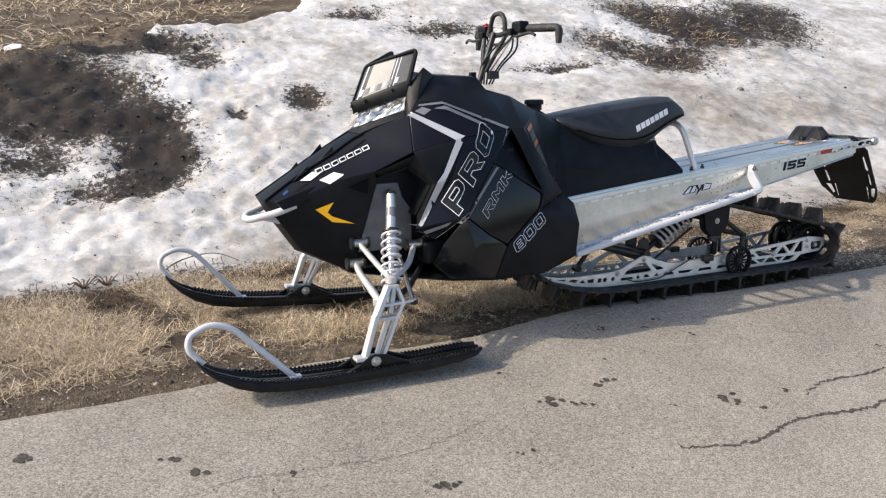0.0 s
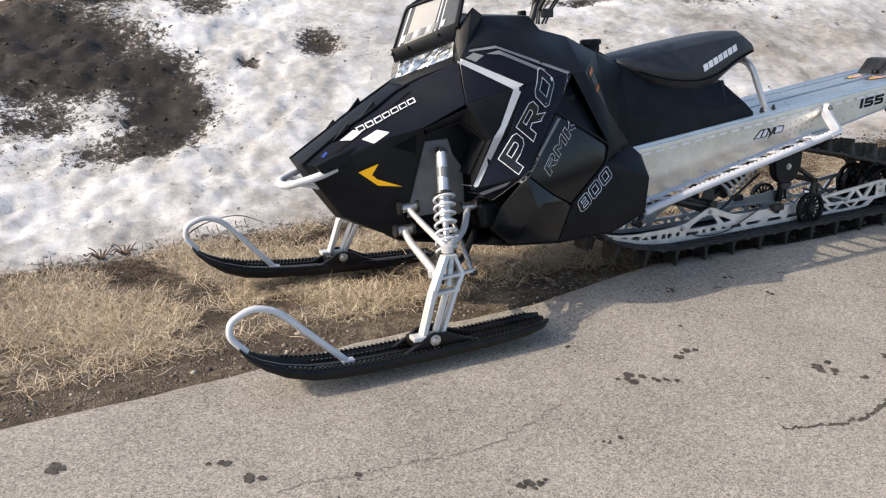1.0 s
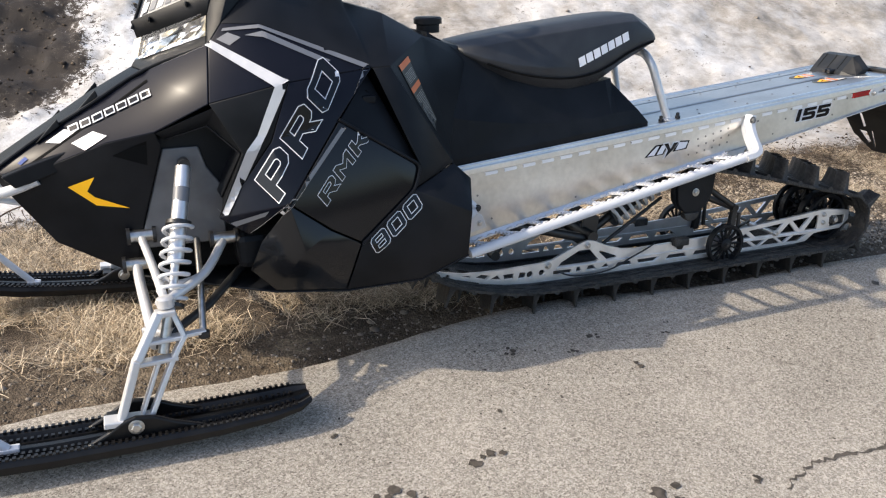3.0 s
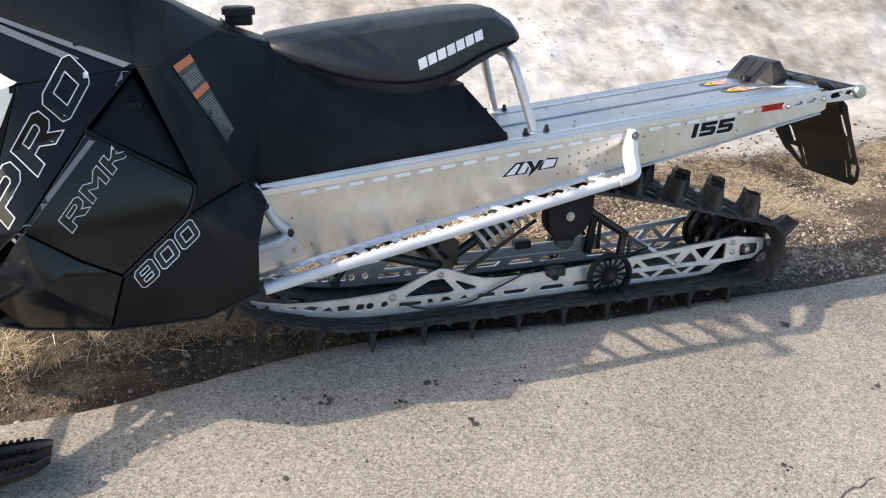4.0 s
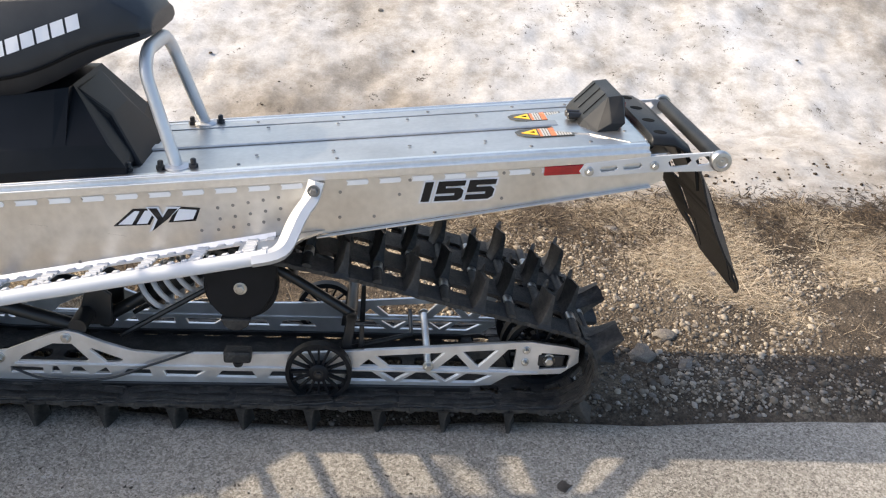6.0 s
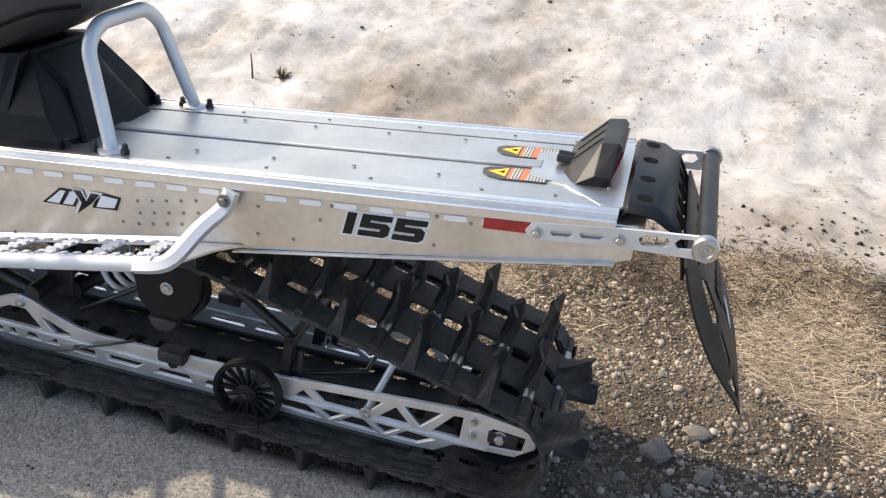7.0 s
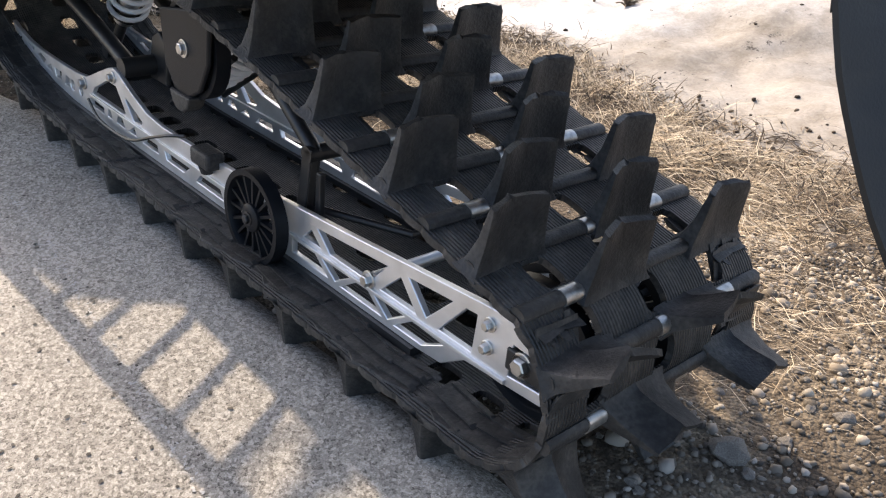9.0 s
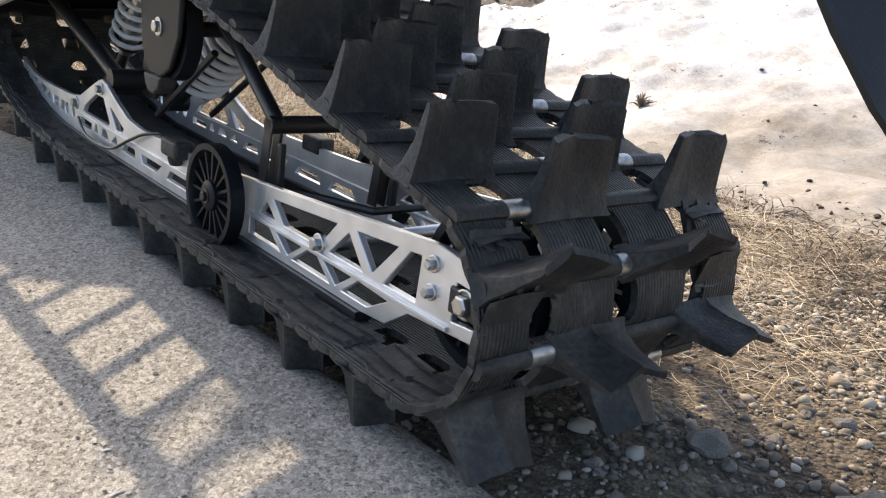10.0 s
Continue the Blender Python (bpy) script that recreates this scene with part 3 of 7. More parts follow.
# edge extrusions and the pressed middle rib; the deck stands a step above the outer lip
DECK = 0.011
both("edge_extrusion", join(strip(-0.212, -0.196, 0.93, 2.755, 0.004, 0.018), strip(-0.198, -0.172, 0.93, 2.755, DECK + 0.002, 0.014), strip(-0.193, -0.188, 0.93, 2.755, DECK + 0.0045, 0.004)), ALUEDGE, label="rounded bright aluminium edge", bevel=0.004, seg=3)
both("top_band", strip(-0.1715, -0.131, 1.5, 2.755, DECK + 0.0005), ALUTOP, bevel=0.001)
both("top_band", strip(-0.128, -0.022, 1.5, 2.74, DECK - 0.0015), ALUTOP, bevel=0.001)
add("middle_rib", *strip(-0.019, 0.019, 1.5, 2.60, DECK + 0.0035, 0.008), ALUTOP, sled, bevel=0.003)
rear_plate = [(2.585, -0.060), (2.585, 0.060), (2.655, 0.092), (2.722, 0.166), (2.80, 0.172), (2.80, -0.172), (2.722, -0.166), (2.655, -0.092)]
add("rear_plate", [(x, y, top_z(x) + DECK + 0.0014) for x, y in rear_plate] + [(x, y, top_z(x) + DECK - 0.003) for x, y in rear_plate],
    [tuple(range(8)), tuple(range(15, 7, -1))] + [(i, (i + 1) % 8, 8 + (i + 1) % 8, 8 + i) for i in range(8)], ALU, sled, "plain aluminium plate at the tunnel end")
# stamped slots and screws along the side
slot = [(-0.021, -0.0055), (0.021, -0.0055), (0.024, 0.0), (0.021, 0.0055), (-0.021, 0.0055), (-0.018, 0.0)]
# slots are the sheet's own metal; their highlights are put into this paler colour
SLOTGLINT = material("glint_aluminium", (0.86, 0.86, 0.87), 0.55, 0.35, color2=(0.92, 0.92, 0.92), scale=20)
for k in range(25):
    x = 1.115 + 0.0655 * k
    if x > 2.56 or 2.04 < x < 2.11:
        continue
    z = top_z(x) - 0.024
    th = math.atan(0.1088)
    poly = [(x + a * math.cos(th) - b * math.sin(th), z + a * math.sin(th) + b * math.cos(th)) for a, b in slot]
    both("stamped_slot", prism_mesh(poly, -0.204, -0.2062), SLOTGLINT, parent=sides, bevel=0.0006, seg=1)
RIVET = material("dull_rivet", (0.20, 0.195, 0.185), 0.45, 0.8, color2=(0.30, 0.29, 0.28), scale=200)
hole_mesh = bpy.data.meshes.new("rivet")
hv, hf = lathe_mesh([(0.0035, 0), (0.0035, 0.0008), (0.0028, 0.0014)], (0, 0, 0), "y", 10, -1)
hole_mesh.from_pydata([tuple(p) for p in hv], [], hf)
hole_mesh.materials.append(RIVET)
for x, z in [(1.884 + 0.0305 * i + 0.004 * (j % 2), 0.556 - 0.024 * j + 0.0068 * i) for i in range(5) for j in range(3)] + [(1.07, 0.44), (1.12, 0.36), (1.85, 0.505), (1.30, 0.53), (1.62, 0.566), (2.13, 0.60), (2.13, 0.545), (2.25, 0.60),
            (2.27, 0.632), (2.46, 0.655), (2.52, 0.655), (2.20, 0.55), (2.46, 0.60), (1.42, 0.40), (1.60, 0.425)]:
    h = new("rivet", hole_mesh)
    h.parent, h.location = sides[0], (x, -0.204, z)
screw_mesh = bpy.data.meshes.new("screw")
hv, hf = lathe_mesh([(0.0042, 0), (0.0038, 0.0012), (0.002, 0.0018)], (0, 0, 0), "z", 12)
screw_mesh.from_pydata([tuple(p) for p in hv], [], hf)
screw_mesh.materials.append(RIVET)
for x, y in [(1.95 + 0.16 * i, s * 0.10) for i in range(4) for s in (-1, 1)] + [(1.92 + 0.2 * i, s * 0.152) for i in range(4) for s in (-1, 1)] + [(2.645, -0.145), (2.645, 0.145), (2.76, -0.15), (2.76, 0.15), (2.73, -0.09), (2.73, 0.1)]:
    h = new("screw", screw_mesh)
    h.parent, h.location = sled, (x, y, top_z(x) + DECK + 0.001)

# running boards: outer tube, rungs with teeth, inner toothed edge
B0, B1 = Vector((0.965, -0.398, 0.323)), Vector((2.0, -0.342, 0.516))
I0, I1 = Vector((0.965, -0.212, 0.276)), Vector((2.0, -0.212, 0.496))
tubes = both("running_board", tube_mesh([B0 + (B1 - B0) * k / 8 for k in range(9)], 0.0142, 14), WHITE, label="silver running board with toothed rungs", smooth=True)


def teeth(a, b, w, n, h=0.007):
    """A flat bar from a to b, its upper edge cut into teeth."""
    a, b, w = Vector(a), Vector(b), Vector(w)
    v, f = [], []
    up = Vector((0, 0, 1))
    prof = []
    for i in range(n):
        hi = h if i % 2 == 0 else 0.0
        prof += [(i / n + 0.12 / n, hi), ((i + 1) / n - 0.12 / n, hi)]
    for u, hi in prof:
        r = a + (b - a) * u
        v += [r, r + w, r + w + up * (0.003 + hi), r + up * (0.003 + hi)]
    for i in range(len(prof) - 1):
        o = 4 * i
        f += [(o + k, o + (k + 1) % 4, o + 4 + (k + 1) % 4, o + 4 + k) for k in range(4)]
    o = len(v) - 4
    return v, f + [(0, 3, 2, 1), (o, o + 1, o + 2, o + 3)]


both("tunnel_flange", join(*[([a, b, b + w, a + w, a - th, b - th, b + w - th, a + w - th], [(0, 1, 2, 3), (7, 6, 5, 4), (0, 4, 5, 1), (1, 5, 6, 2), (2, 6, 7, 3), (3, 7, 4, 0)])
                             for a, b, w, th in [(I0 + Vector((0, 0.008, 0.013)), I1 + Vector((0, 0.008, 0.011)), Vector((0, -0.012, -0.011)), Vector((0, 0, 0.003)))]]), ALUEDGE, parent=tubes)
both("toothed_edge", teeth(I0, I1, (0, -0.010, 0.001), 61, 0.004), WHITE, parent=tubes)
both("toothed_edge", teeth(B0 + Vector((0, 0.011, 0.006)), B1 + Vector((0, 0.011, 0.006)), (0, 0.012, -0.002), 81, 0.0042), WHITE, parent=tubes)
for k in range(-3, 7):
    x = 1.338 + 0.102 * k
    u = (x - B0.x) / (B1.x - B0.x)
    a, b = I0 + (I1 - I0) * u, B0 + (B1 - B0) * u
    both("rung", teeth(a - Vector((0.006, 0, 0)), b - Vector((0.006, 0, 0)), (0.022, 0, 0.002), 13, 0.0045), WHITE, parent=tubes)
end_xy = [(1.93, -0.206), (2.10, -0.206), (2.06, -0.232), (1.995, -0.322), (1.93, -0.332)]
end_v = [(x, y, 0.480 + (x - 1.9) * 0.18 - d) for d in (0.0, 0.005) for x, y in end_xy]
both("board_end", (end_v, [tuple(range(5)), tuple(range(9, 4, -1))] + [(i, (i + 1) % 5, 5 + (i + 1) % 5, 5 + i) for i in range(5)]), ALU, parent=tubes)
strut = rounded([(1.970, -0.345, 0.510), (2.026, -0.338, 0.519), (2.050, -0.264, 0.566), (2.074, -0.222, 0.590), (2.083, -0.213, 0.625)], 0.03)
struts = both("brace", tube_mesh(strut, [0.022] * 3 + [0.0230] * (len(strut) - 3), 6, flat=0.62), SILVER, label="bent silver brace up to the tunnel", smooth=True)
both("bolt", bolt_mesh((2.079, -0.2355, 0.612), 0.0085, 0.009), RIVET, parent=struts)
fb = rounded([(0.955, -0.225, 0.56), (0.978, -0.225, 0.532), (1.020, -0.222, 0.440), (1.058, -0.220, 0.405), (1.03, -0.235, 0.385), (0.955, -0.25, 0.375)], 0.02)
fbs = both("front_brace", tube_mesh(fb, 0.016, 10, flat=0.8), WHITE, label="white bent brace behind the side panel", smooth=True)
both("bolt", bolt_mesh((1.058, -0.232, 0.408), 0.008, 0.008), STEELBLACK, parent=fbs)
both("bolt", bolt_mesh((0.995, -0.240, 0.490), 0.008, 0.008), STEELBLACK, parent=fbs)
both("foot_plate", prism_mesh([(0.95, 0.30), (1.10, 0.335), (1.085, 0.375), (1.045, 0.40), (0.95, 0.375)], -0.205, -0.212), SILVER, bevel=0.002)
both("bolt", bolt_mesh((1.075, -0.212, 0.352), 0.007, 0.006), STEEL)

# tail: bumper, brackets, cover, flap, lamp, labels
brk = [(2.612, 0.668), (2.622, 0.685), (2.75, 0.705), (2.885, 0.720), (2.915, 0.712), (2.918, 0.690), (2.89, 0.680), (2.76, 0.672), (2.64, 0.656), (2.62, 0.657)]


def slot_ring(x0, z0, x1, z1, h):
    return [(x0, z0 - h), (x1, z1 - h), (x1 + h * 0.8, z1), (x1, z1 + h), (x0, z0 + h), (x0 - h * 0.8, z0)]


holes = [slot_ring(2.658, 0.674, 2.685, 0.678, 0.006), slot_ring(2.705, 0.681, 2.735, 0.685, 0.006), slot_ring(2.80, 0.694, 2.835, 0.699, 0.009), slot_ring(2.856, 0.700, 2.875, 0.703, 0.009)]
brackets = both("bumper_bracket", plate_mesh(brk, holes, -0.206, -0.213), SILVER, label="slotted aluminium bumper bracket", bevel=0.001)
for x, z in ((2.632, 0.669), (2.765, 0.687)):
    both("bolt", bolt_mesh((x, -0.213, z), 0.0065, 0.010), STEEL, parent=brackets)
bumper = add("rear_bumper", *tube_mesh([(2.896, -0.222, 0.706), (2.908, 0.222, 0.706)], 0.0165, 18), DUSTY, sled, "scuffed black rear bumper tube", smooth=True)
for s in (-1, 1):
    add("end_cap", *lathe_mesh([(0.0205, -0.012), (0.0215, -0.008), (0.0215, 0.004), (0.0195, 0.007), (0.012, 0.0075), (0.010, 0.0055), (0.005, 0.0055), (0.004, 0.0075), (0.0015, 0.0078)], (2.902 + s * 0.006, s * 0.226, 0.706), "y", 28, s), STEEL, bumper, "bright metal end cap", smooth=True)
# plastic cover over the tunnel end, with slots on its slope
cv, cf = [], []
prof = [(2.758, 0.004), (2.766, 0.014), (2.812, 0.013), (2.846, -0.004), (2.872, -0.048), (2.880, -0.085)]
for x, dz in prof:
    for y in (-0.185, -0.165, 0.165, 0.185):
        cv.append((x, y, top_z(2.80) + DECK * 0.6 + dz - (0.012 if abs(y) > 0.17 else 0)))
for i in range(len(prof) - 1):
    for j in range(3):
        if i == 3 and j == 1:
            continue
        cf.append((i * 4 + j, i * 4 + j + 1, (i + 1) * 4 + j + 1, (i + 1) * 4 + j))
cover = add("tail_cover", cv, cf, DUSTY, sled, "black moulded plastic cover over the tunnel end", smooth=True)
so = cover.modifiers.new("shell", "SOLIDIFY")
so.thickness, so.offset = 0.006, -1
for k in range(5):
    y = -0.140 + 0.068 * k
    add("slat", *join(([(2.846, y - 0.014, top_z(2.8) - 0.004), (2.846, y + 0.014, top_z(2.8) - 0.004), (2.872, y + 0.017, top_z(2.8) - 0.048), (2.872, y - 0.003, top_z(2.8) - 0.048),
                        (2.838, y - 0.014, top_z(2.8) - 0.008), (2.838, y + 0.014, top_z(2.8) - 0.008), (2.864, y + 0.017, top_z(2.8) - 0.052), (2.864, y - 0.003, top_z(2.8) - 0.052)],
                       [(0, 1, 2, 3), (7, 6, 5, 4), (0, 4, 5, 1), (1, 5, 6, 2), (2, 6, 7, 3), (3, 7, 4, 0)])), DUSTY, cover)
# flat black discs on the surface paint the shade of the bolt holes
for y in (-0.14, -0.05, 0.05, 0.14):
    add("recess", *lathe_mesh([(0.014, -0.004), (0.014, 0.0006), (0.011, 0.0010)], (2.790, y, top_z(2.80) + DECK * 0.6 + 0.0134), "z", 20), SHADE_AND_BLACK, cover)
both("tunnel_end_gusset", prism_mesh([(2.74, top_z(2.74) - 0.002), (2.80, top_z(2.8) - 0.030), (2.74, top_z(2.74) - 0.04)], -0.200, -0.190), ALU)


def flap_at(u, y):
    """A point of the snow flap: u from 0 at the top to 1 at its lower edge; the wings are bent forwards."""
    wing = max(0.0, min(1.0, (abs(y) - 0.11) / 0.08))
    return (2.872 + 0.166 * u + 0.012 * math.sin(math.pi * u) - 0.034 * wing * wing * math.sin(math.pi * min(1.0, u + 0.08)), y, 0.690 - 0.334 * u)


flap_out = [(-0.165, 0.0), (-0.203, 0.10), (-0.206, 0.30), (-0.198, 0.55), (-0.182, 0.76), (-0.150, 0.93), (-0.125, 1.0), (0.125, 1.0), (0.155, 0.93), (0.196, 0.80), (0.206, 0.55), (0.206, 0.30), (0.203, 0.10), (0.165, 0.0)]
cuts = []
for s in (-1, 1):
    cuts += [[(s * 0.150, 0.05), (s * 0.125, 0.07), (s * 0.118, 0.13), (s * 0.150, 0.15), (s * 0.165, 0.10)], [(s * 0.156, 0.20), (s * 0.138, 0.24), (s * 0.132, 0.42), (s * 0.142, 0.46), (s * 0.160, 0.43)],
             [(s * 0.150, 0.50), (s * 0.138, 0.52), (s * 0.132, 0.68), (s * 0.146, 0.70)], [(s * 0.168, 0.74), (s * 0.134, 0.75), (s * 0.120, 0.88), (s * 0.138, 0.91)], [(s * 0.112, 0.72), (s * 0.102, 0.74), (s * 0.098, 0.93), (s * 0.106, 0.95)], [(s * 0.062, 0.06), (s * 0.025, 0.07), (s * 0.03, 0.12), (s * 0.058, 0.12)]]
fm = plate_mesh(flap_out, cuts, 0.0, 0.004)
bm = bmesh.new()
fvs = [bm.verts.new(v) for v in fm[0]]
for q in fm[1]:
    bm.faces.new([fvs[i] for i in q])
bmesh.ops.triangulate(bm, faces=bm.faces)
for zz in [k / 14 for k in range(1, 14)]:
    bmesh.ops.bisect_plane(bm, geom=list(bm.verts) + list(bm.edges) + list(bm.faces), plane_co=(0, 0, zz), plane_no=(0, 0, 1))
for q in bm.verts:
    off, u, y = q.co.y, q.co.z, q.co.x
    p = Vector(flap_at(u, y))
    q.co = p + Vector((off, 0, off * 0.4))
bm.verts.index_update()
fm = ([tuple(q.co) for q in bm.verts], [tuple(w.index for w in p.verts) for p in bm.faces])
bm.free()
FLAPBLACK = material("worn_flap_plastic", (0.012, 0.0125, 0.013), 0.50, color2=(0.030, 0.029, 0.027), scale=9, bump=0.15, bscale=500, lo=0.5, hi=0.8, spec=0.3)
flap = add("snow_flap", *fm, FLAPBLACK, sled, "worn black plastic snow flap with cut-outs", smooth=True)
tag_pts = [(-0.036, 0.61), (-0.008, 0.50), (0.004, 0.54), (-0.010, 0.62), (-0.028, 0.66)]
both_side = [Vector(flap_at(u, y)) + Vector((0.0065, 0, 0.0026)) for y, u in tag_pts] + [Vector(flap_at(u, y)) + Vector((0.0055, 0, 0.0022)) for y, u in tag_pts]
add("sticker", both_side, [(0, 1, 2, 3, 4), (9, 8, 7, 6, 5)] + [(i, (i + 1) % 5, 5 + (i + 1) % 5, 5 + i) for i in range(5)], PAPER, flap, "torn white sticker")
for k in range(6):
    y = -0.075 + 0.024 * k
    pts = [(y, 0.36), (y + 0.015, 0.36), (y + 0.015, 0.46), (y, 0.46)]
    vv = [Vector(flap_at(u, w)) + Vector((0.0055, 0, 0.0022)) for w, u in pts] + [Vector(flap_at(u, w)) + Vector((0.003, 0, 0.001)) for w, u in pts]
    add("raised_bar", vv, [(0, 1, 2, 3), (7, 6, 5, 4), (0, 4, 5, 1), (1, 5, 6, 2), (2, 6, 7, 3), (3, 7, 4, 0)], FLAPBLACK, flap)
# tail lamp: a ramp with chamfered ends, red lens at its back
lv = []
tz = top_z(2.66) + DECK
for y, k in ((-0.086, 0.0), (-0.030, 1.0), (0.122, 1.0), (0.138, 0.35)):
    c = 0.35 + 0.65 * k
    lv += [(2.642 + 0.022 * (1 - k), y, tz - 0.002), (2.652 + 0.02 * (1 - k), y, tz + 0.014 * c), (2.700, y, tz + 0.066 * c), (2.730, y, tz + 0.071 * c), (2.738 - 0.010 * (1 - k), y, tz + 0.062 * c), (2.722 - 0.015 * (1 - k), y, tz)]
lf = [tuple(range(6)), tuple(range(23, 17, -1))] + [(j * 6 + i, j * 6 + (i + 1) % 6, (j + 1) * 6 + (i + 1) % 6, (j + 1) * 6 + i) for j in range(3) for i in range(6)]
lamp = add("tail_lamp", lv, lf, DUSTY, sled, "black tail lamp housing with red lens", bevel=0.004)
for y in (0.0, 0.05, 0.10):
    add("ridge", *prism_mesh([(2.657, tz + 0.016), (2.698, tz + 0.063), (2.699, tz + 0.068), (2.655, tz + 0.020)], y - 0.003, y + 0.003), DUSTY, lamp)
lens = [(2.7275, -0.058, tz + 0.006), (2.7275, 0.120, tz + 0.006), (2.7355, 0.128, tz + 0.032), (2.7415, 0.118, tz + 0.056), (2.7415, -0.028, tz + 0.056), (2.7355, -0.050, tz + 0.032)]
red = add("lens", lens + [(x - 0.010, y, z) for x, y, z in lens], [tuple(range(6)), tuple(range(11, 5, -1))] + [(i, (i + 1) % 6, 6 + (i + 1) % 6, 6 + i) for i in range(6)], DARKRED, lamp, "dark red lens", bevel=0.002)
for i in range(5):
    for j in range(2):
        add("diode", *lathe_mesh([(0.0030, 0), (0.0022, 0.0012)], (2.7355 + 0.003 * j, -0.005 + 0.021 * i, tz + 0.024 + 0.014 * j), "x", 8), RED, red)
for s in (-1, 1):
    add("grommet", *lathe_mesh([(0.008, 0), (0.008, 0.030), (0.006, 0.032)], (2.655, s * 0.011 + 0.02, tz + 0.010), "x", 12, -1), STEELBLACK, lamp)
# warning labels on the tunnel top
LABELGREY = material("pale_grey_print", (0.42, 0.41, 0.39), 0.45)
LABELDARK = material("dark_olive_print", (0.035, 0.036, 0.030), 0.4, color2=(0.05, 0.05, 0.042), scale=20)
for y0 in (-0.092, 0.030):
    lb_xy = [(2.500, y0 + 0.046), (2.503, y0 + 0.026), (2.516, y0 + 0.010), (2.540, y0), (2.622, y0), (2.622, y0 + 0.062), (2.540, y0 + 0.062), (2.512, y0 + 0.058)]
    lift = lambda x, d: top_z(x) + DECK + d
    lb = add("warning_label", [(x, y, lift(x, 0.0005)) for x, y in lb_xy] + [(x, y, lift(x, -0.001)) for x, y in lb_xy], [tuple(range(8)), tuple(range(15, 7, -1))] + [(i, (i + 1) % 8, 8 + (i + 1) % 8, 8 + i) for i in range(8)], LABELDARK, sled, "dark warning label with a yellow triangle and orange bars")
    for tri, mt, d in (([(2.512, y0 + 0.034), (2.546, y0 + 0.012), (2.546, y0 + 0.056)], YELLOW, 0.0012), ([(2.530, y0 + 0.034), (2.541, y0 + 0.028), (2.541, y0 + 0.040)], SHADE_AND_BLACK, 0.0018)):
        add("triangle", [(x, y, lift(x, d)) for x, y in tri] + [(x, y, lift(x, d - 0.0006)) for x, y in tri], [(0, 1, 2), (5, 4, 3), (0, 3, 4, 1), (1, 4, 5, 2), (2, 5, 3, 0)], mt, lb)
    for k in range(12):
        x = 2.550 + 0.0058 * k
        add("bar", *strip(y0 + 0.003, y0 + (0.059 if k % 3 else 0.056), x, x + (0.0052 if k in (0, 4, 5) else 0.0036), DECK + 0.0011, 0.0006), ORANGE if k in (0, 4, 5) else LABELGREY, lb)
reflector = both("side_reflector", prism_mesh([(2.541, 0.654), (2.622, 0.662), (2.622, 0.682), (2.541, 0.674)], -0.204, -0.211), RED, label="rectangular red side reflector", bevel=0.002)

# seat, its base and the grab bar
def loft(sections, closed_ends=True):
    """Rings of equal count joined into one skin."""
    n = len(sections[0])
    v = [p for s in sections for p in s]
    f = [(i * n + k, i * n + (k + 1) % n, (i + 1) * n + (k + 1) % n, (i + 1) * n + k) for i in range(len(sections) - 1) for k in range(n)]
    if closed_ends:
        f += [tuple(range(n - 1, -1, -1)), tuple(range((len(sections) - 1) * n, len(sections) * n))]
    return v, f


def oval(x, z0, z1, w, wb, n=24, p=3.2, skew=0.0):
    """A soft box section across the seat at x: bottom z0, top z1, half-widths at the top and the bottom."""
    out = []
    for k in range(n):
        a = 2 * math.pi * k / n
        c, s = math.cos(a), math.sin(a)
        cy, cz = math.copysign(abs(c) ** (2 / p), c), math.copysign(abs(s) ** (2 / p), s)
        half = wb + (w - wb) * (cz + 1) / 2
        out.append((x + skew * cz, cy * half, (z0 + z1) / 2 + cz * (z1 - z0) / 2))
    return out


def cushion(x, z0, z1, w, wb):
    """A section of the seat: flat top, sloped shoulders, fuller sides tucked in below."""
    h = z1 - z0
    half = [(0.0, z1 + 0.002), (0.62 * w, z1), (0.95 * w, z1 - min(0.022, 0.3 * h)), (wb, z0 + 0.40 * h), (0.97 * wb, z0 + 0.22 * h), (0.78 * wb, z0 + 0.04 * h), (0.0, z0)]
    return [(x, -y, z) for y, z in half] + [(x, y, z) for y, z in half[-2:0:-1]]


seat_rows = [(1.050, 0.868, 0.893, 0.092, 0.095), (1.062, 0.852, 0.898, 0.106, 0.112), (1.13, 0.812, 0.909, 0.118, 0.135), (1.22, 0.768, 0.922, 0.124, 0.150), (1.32, 0.738, 0.935, 0.130, 0.158), (1.42, 0.728, 0.946, 0.134, 0.160),
             (1.50, 0.742, 0.955, 0.136, 0.158), (1.56, 0.768, 0.961, 0.136, 0.150), (1.62, 0.805, 0.966, 0.134, 0.143), (1.675, 0.832, 0.967, 0.130, 0.136), (1.735, 0.862, 0.932, 0.116, 0.122), (1.754, 0.872, 0.910, 0.100, 0.105)]
seat = add("seat", *loft([cushion(*r) for r in seat_rows]), VINYL, sled, "smooth black vinyl seat with white lettering bars", smooth="all", bevel=0.009, seg=3)
welt = [(x, -0.995 * wb, z0 + 0.24 * (z1 - z0)) for x, z0, z1, w, wb in seat_rows[2:-1]]
for side_ in (1, -1):
    add("welt", *tube_mesh(smooth_path([(x, y * side_, z) for x, y, z in welt], 4), 0.0035, 6), SHADE_AND_BLACK, seat, smooth=True)
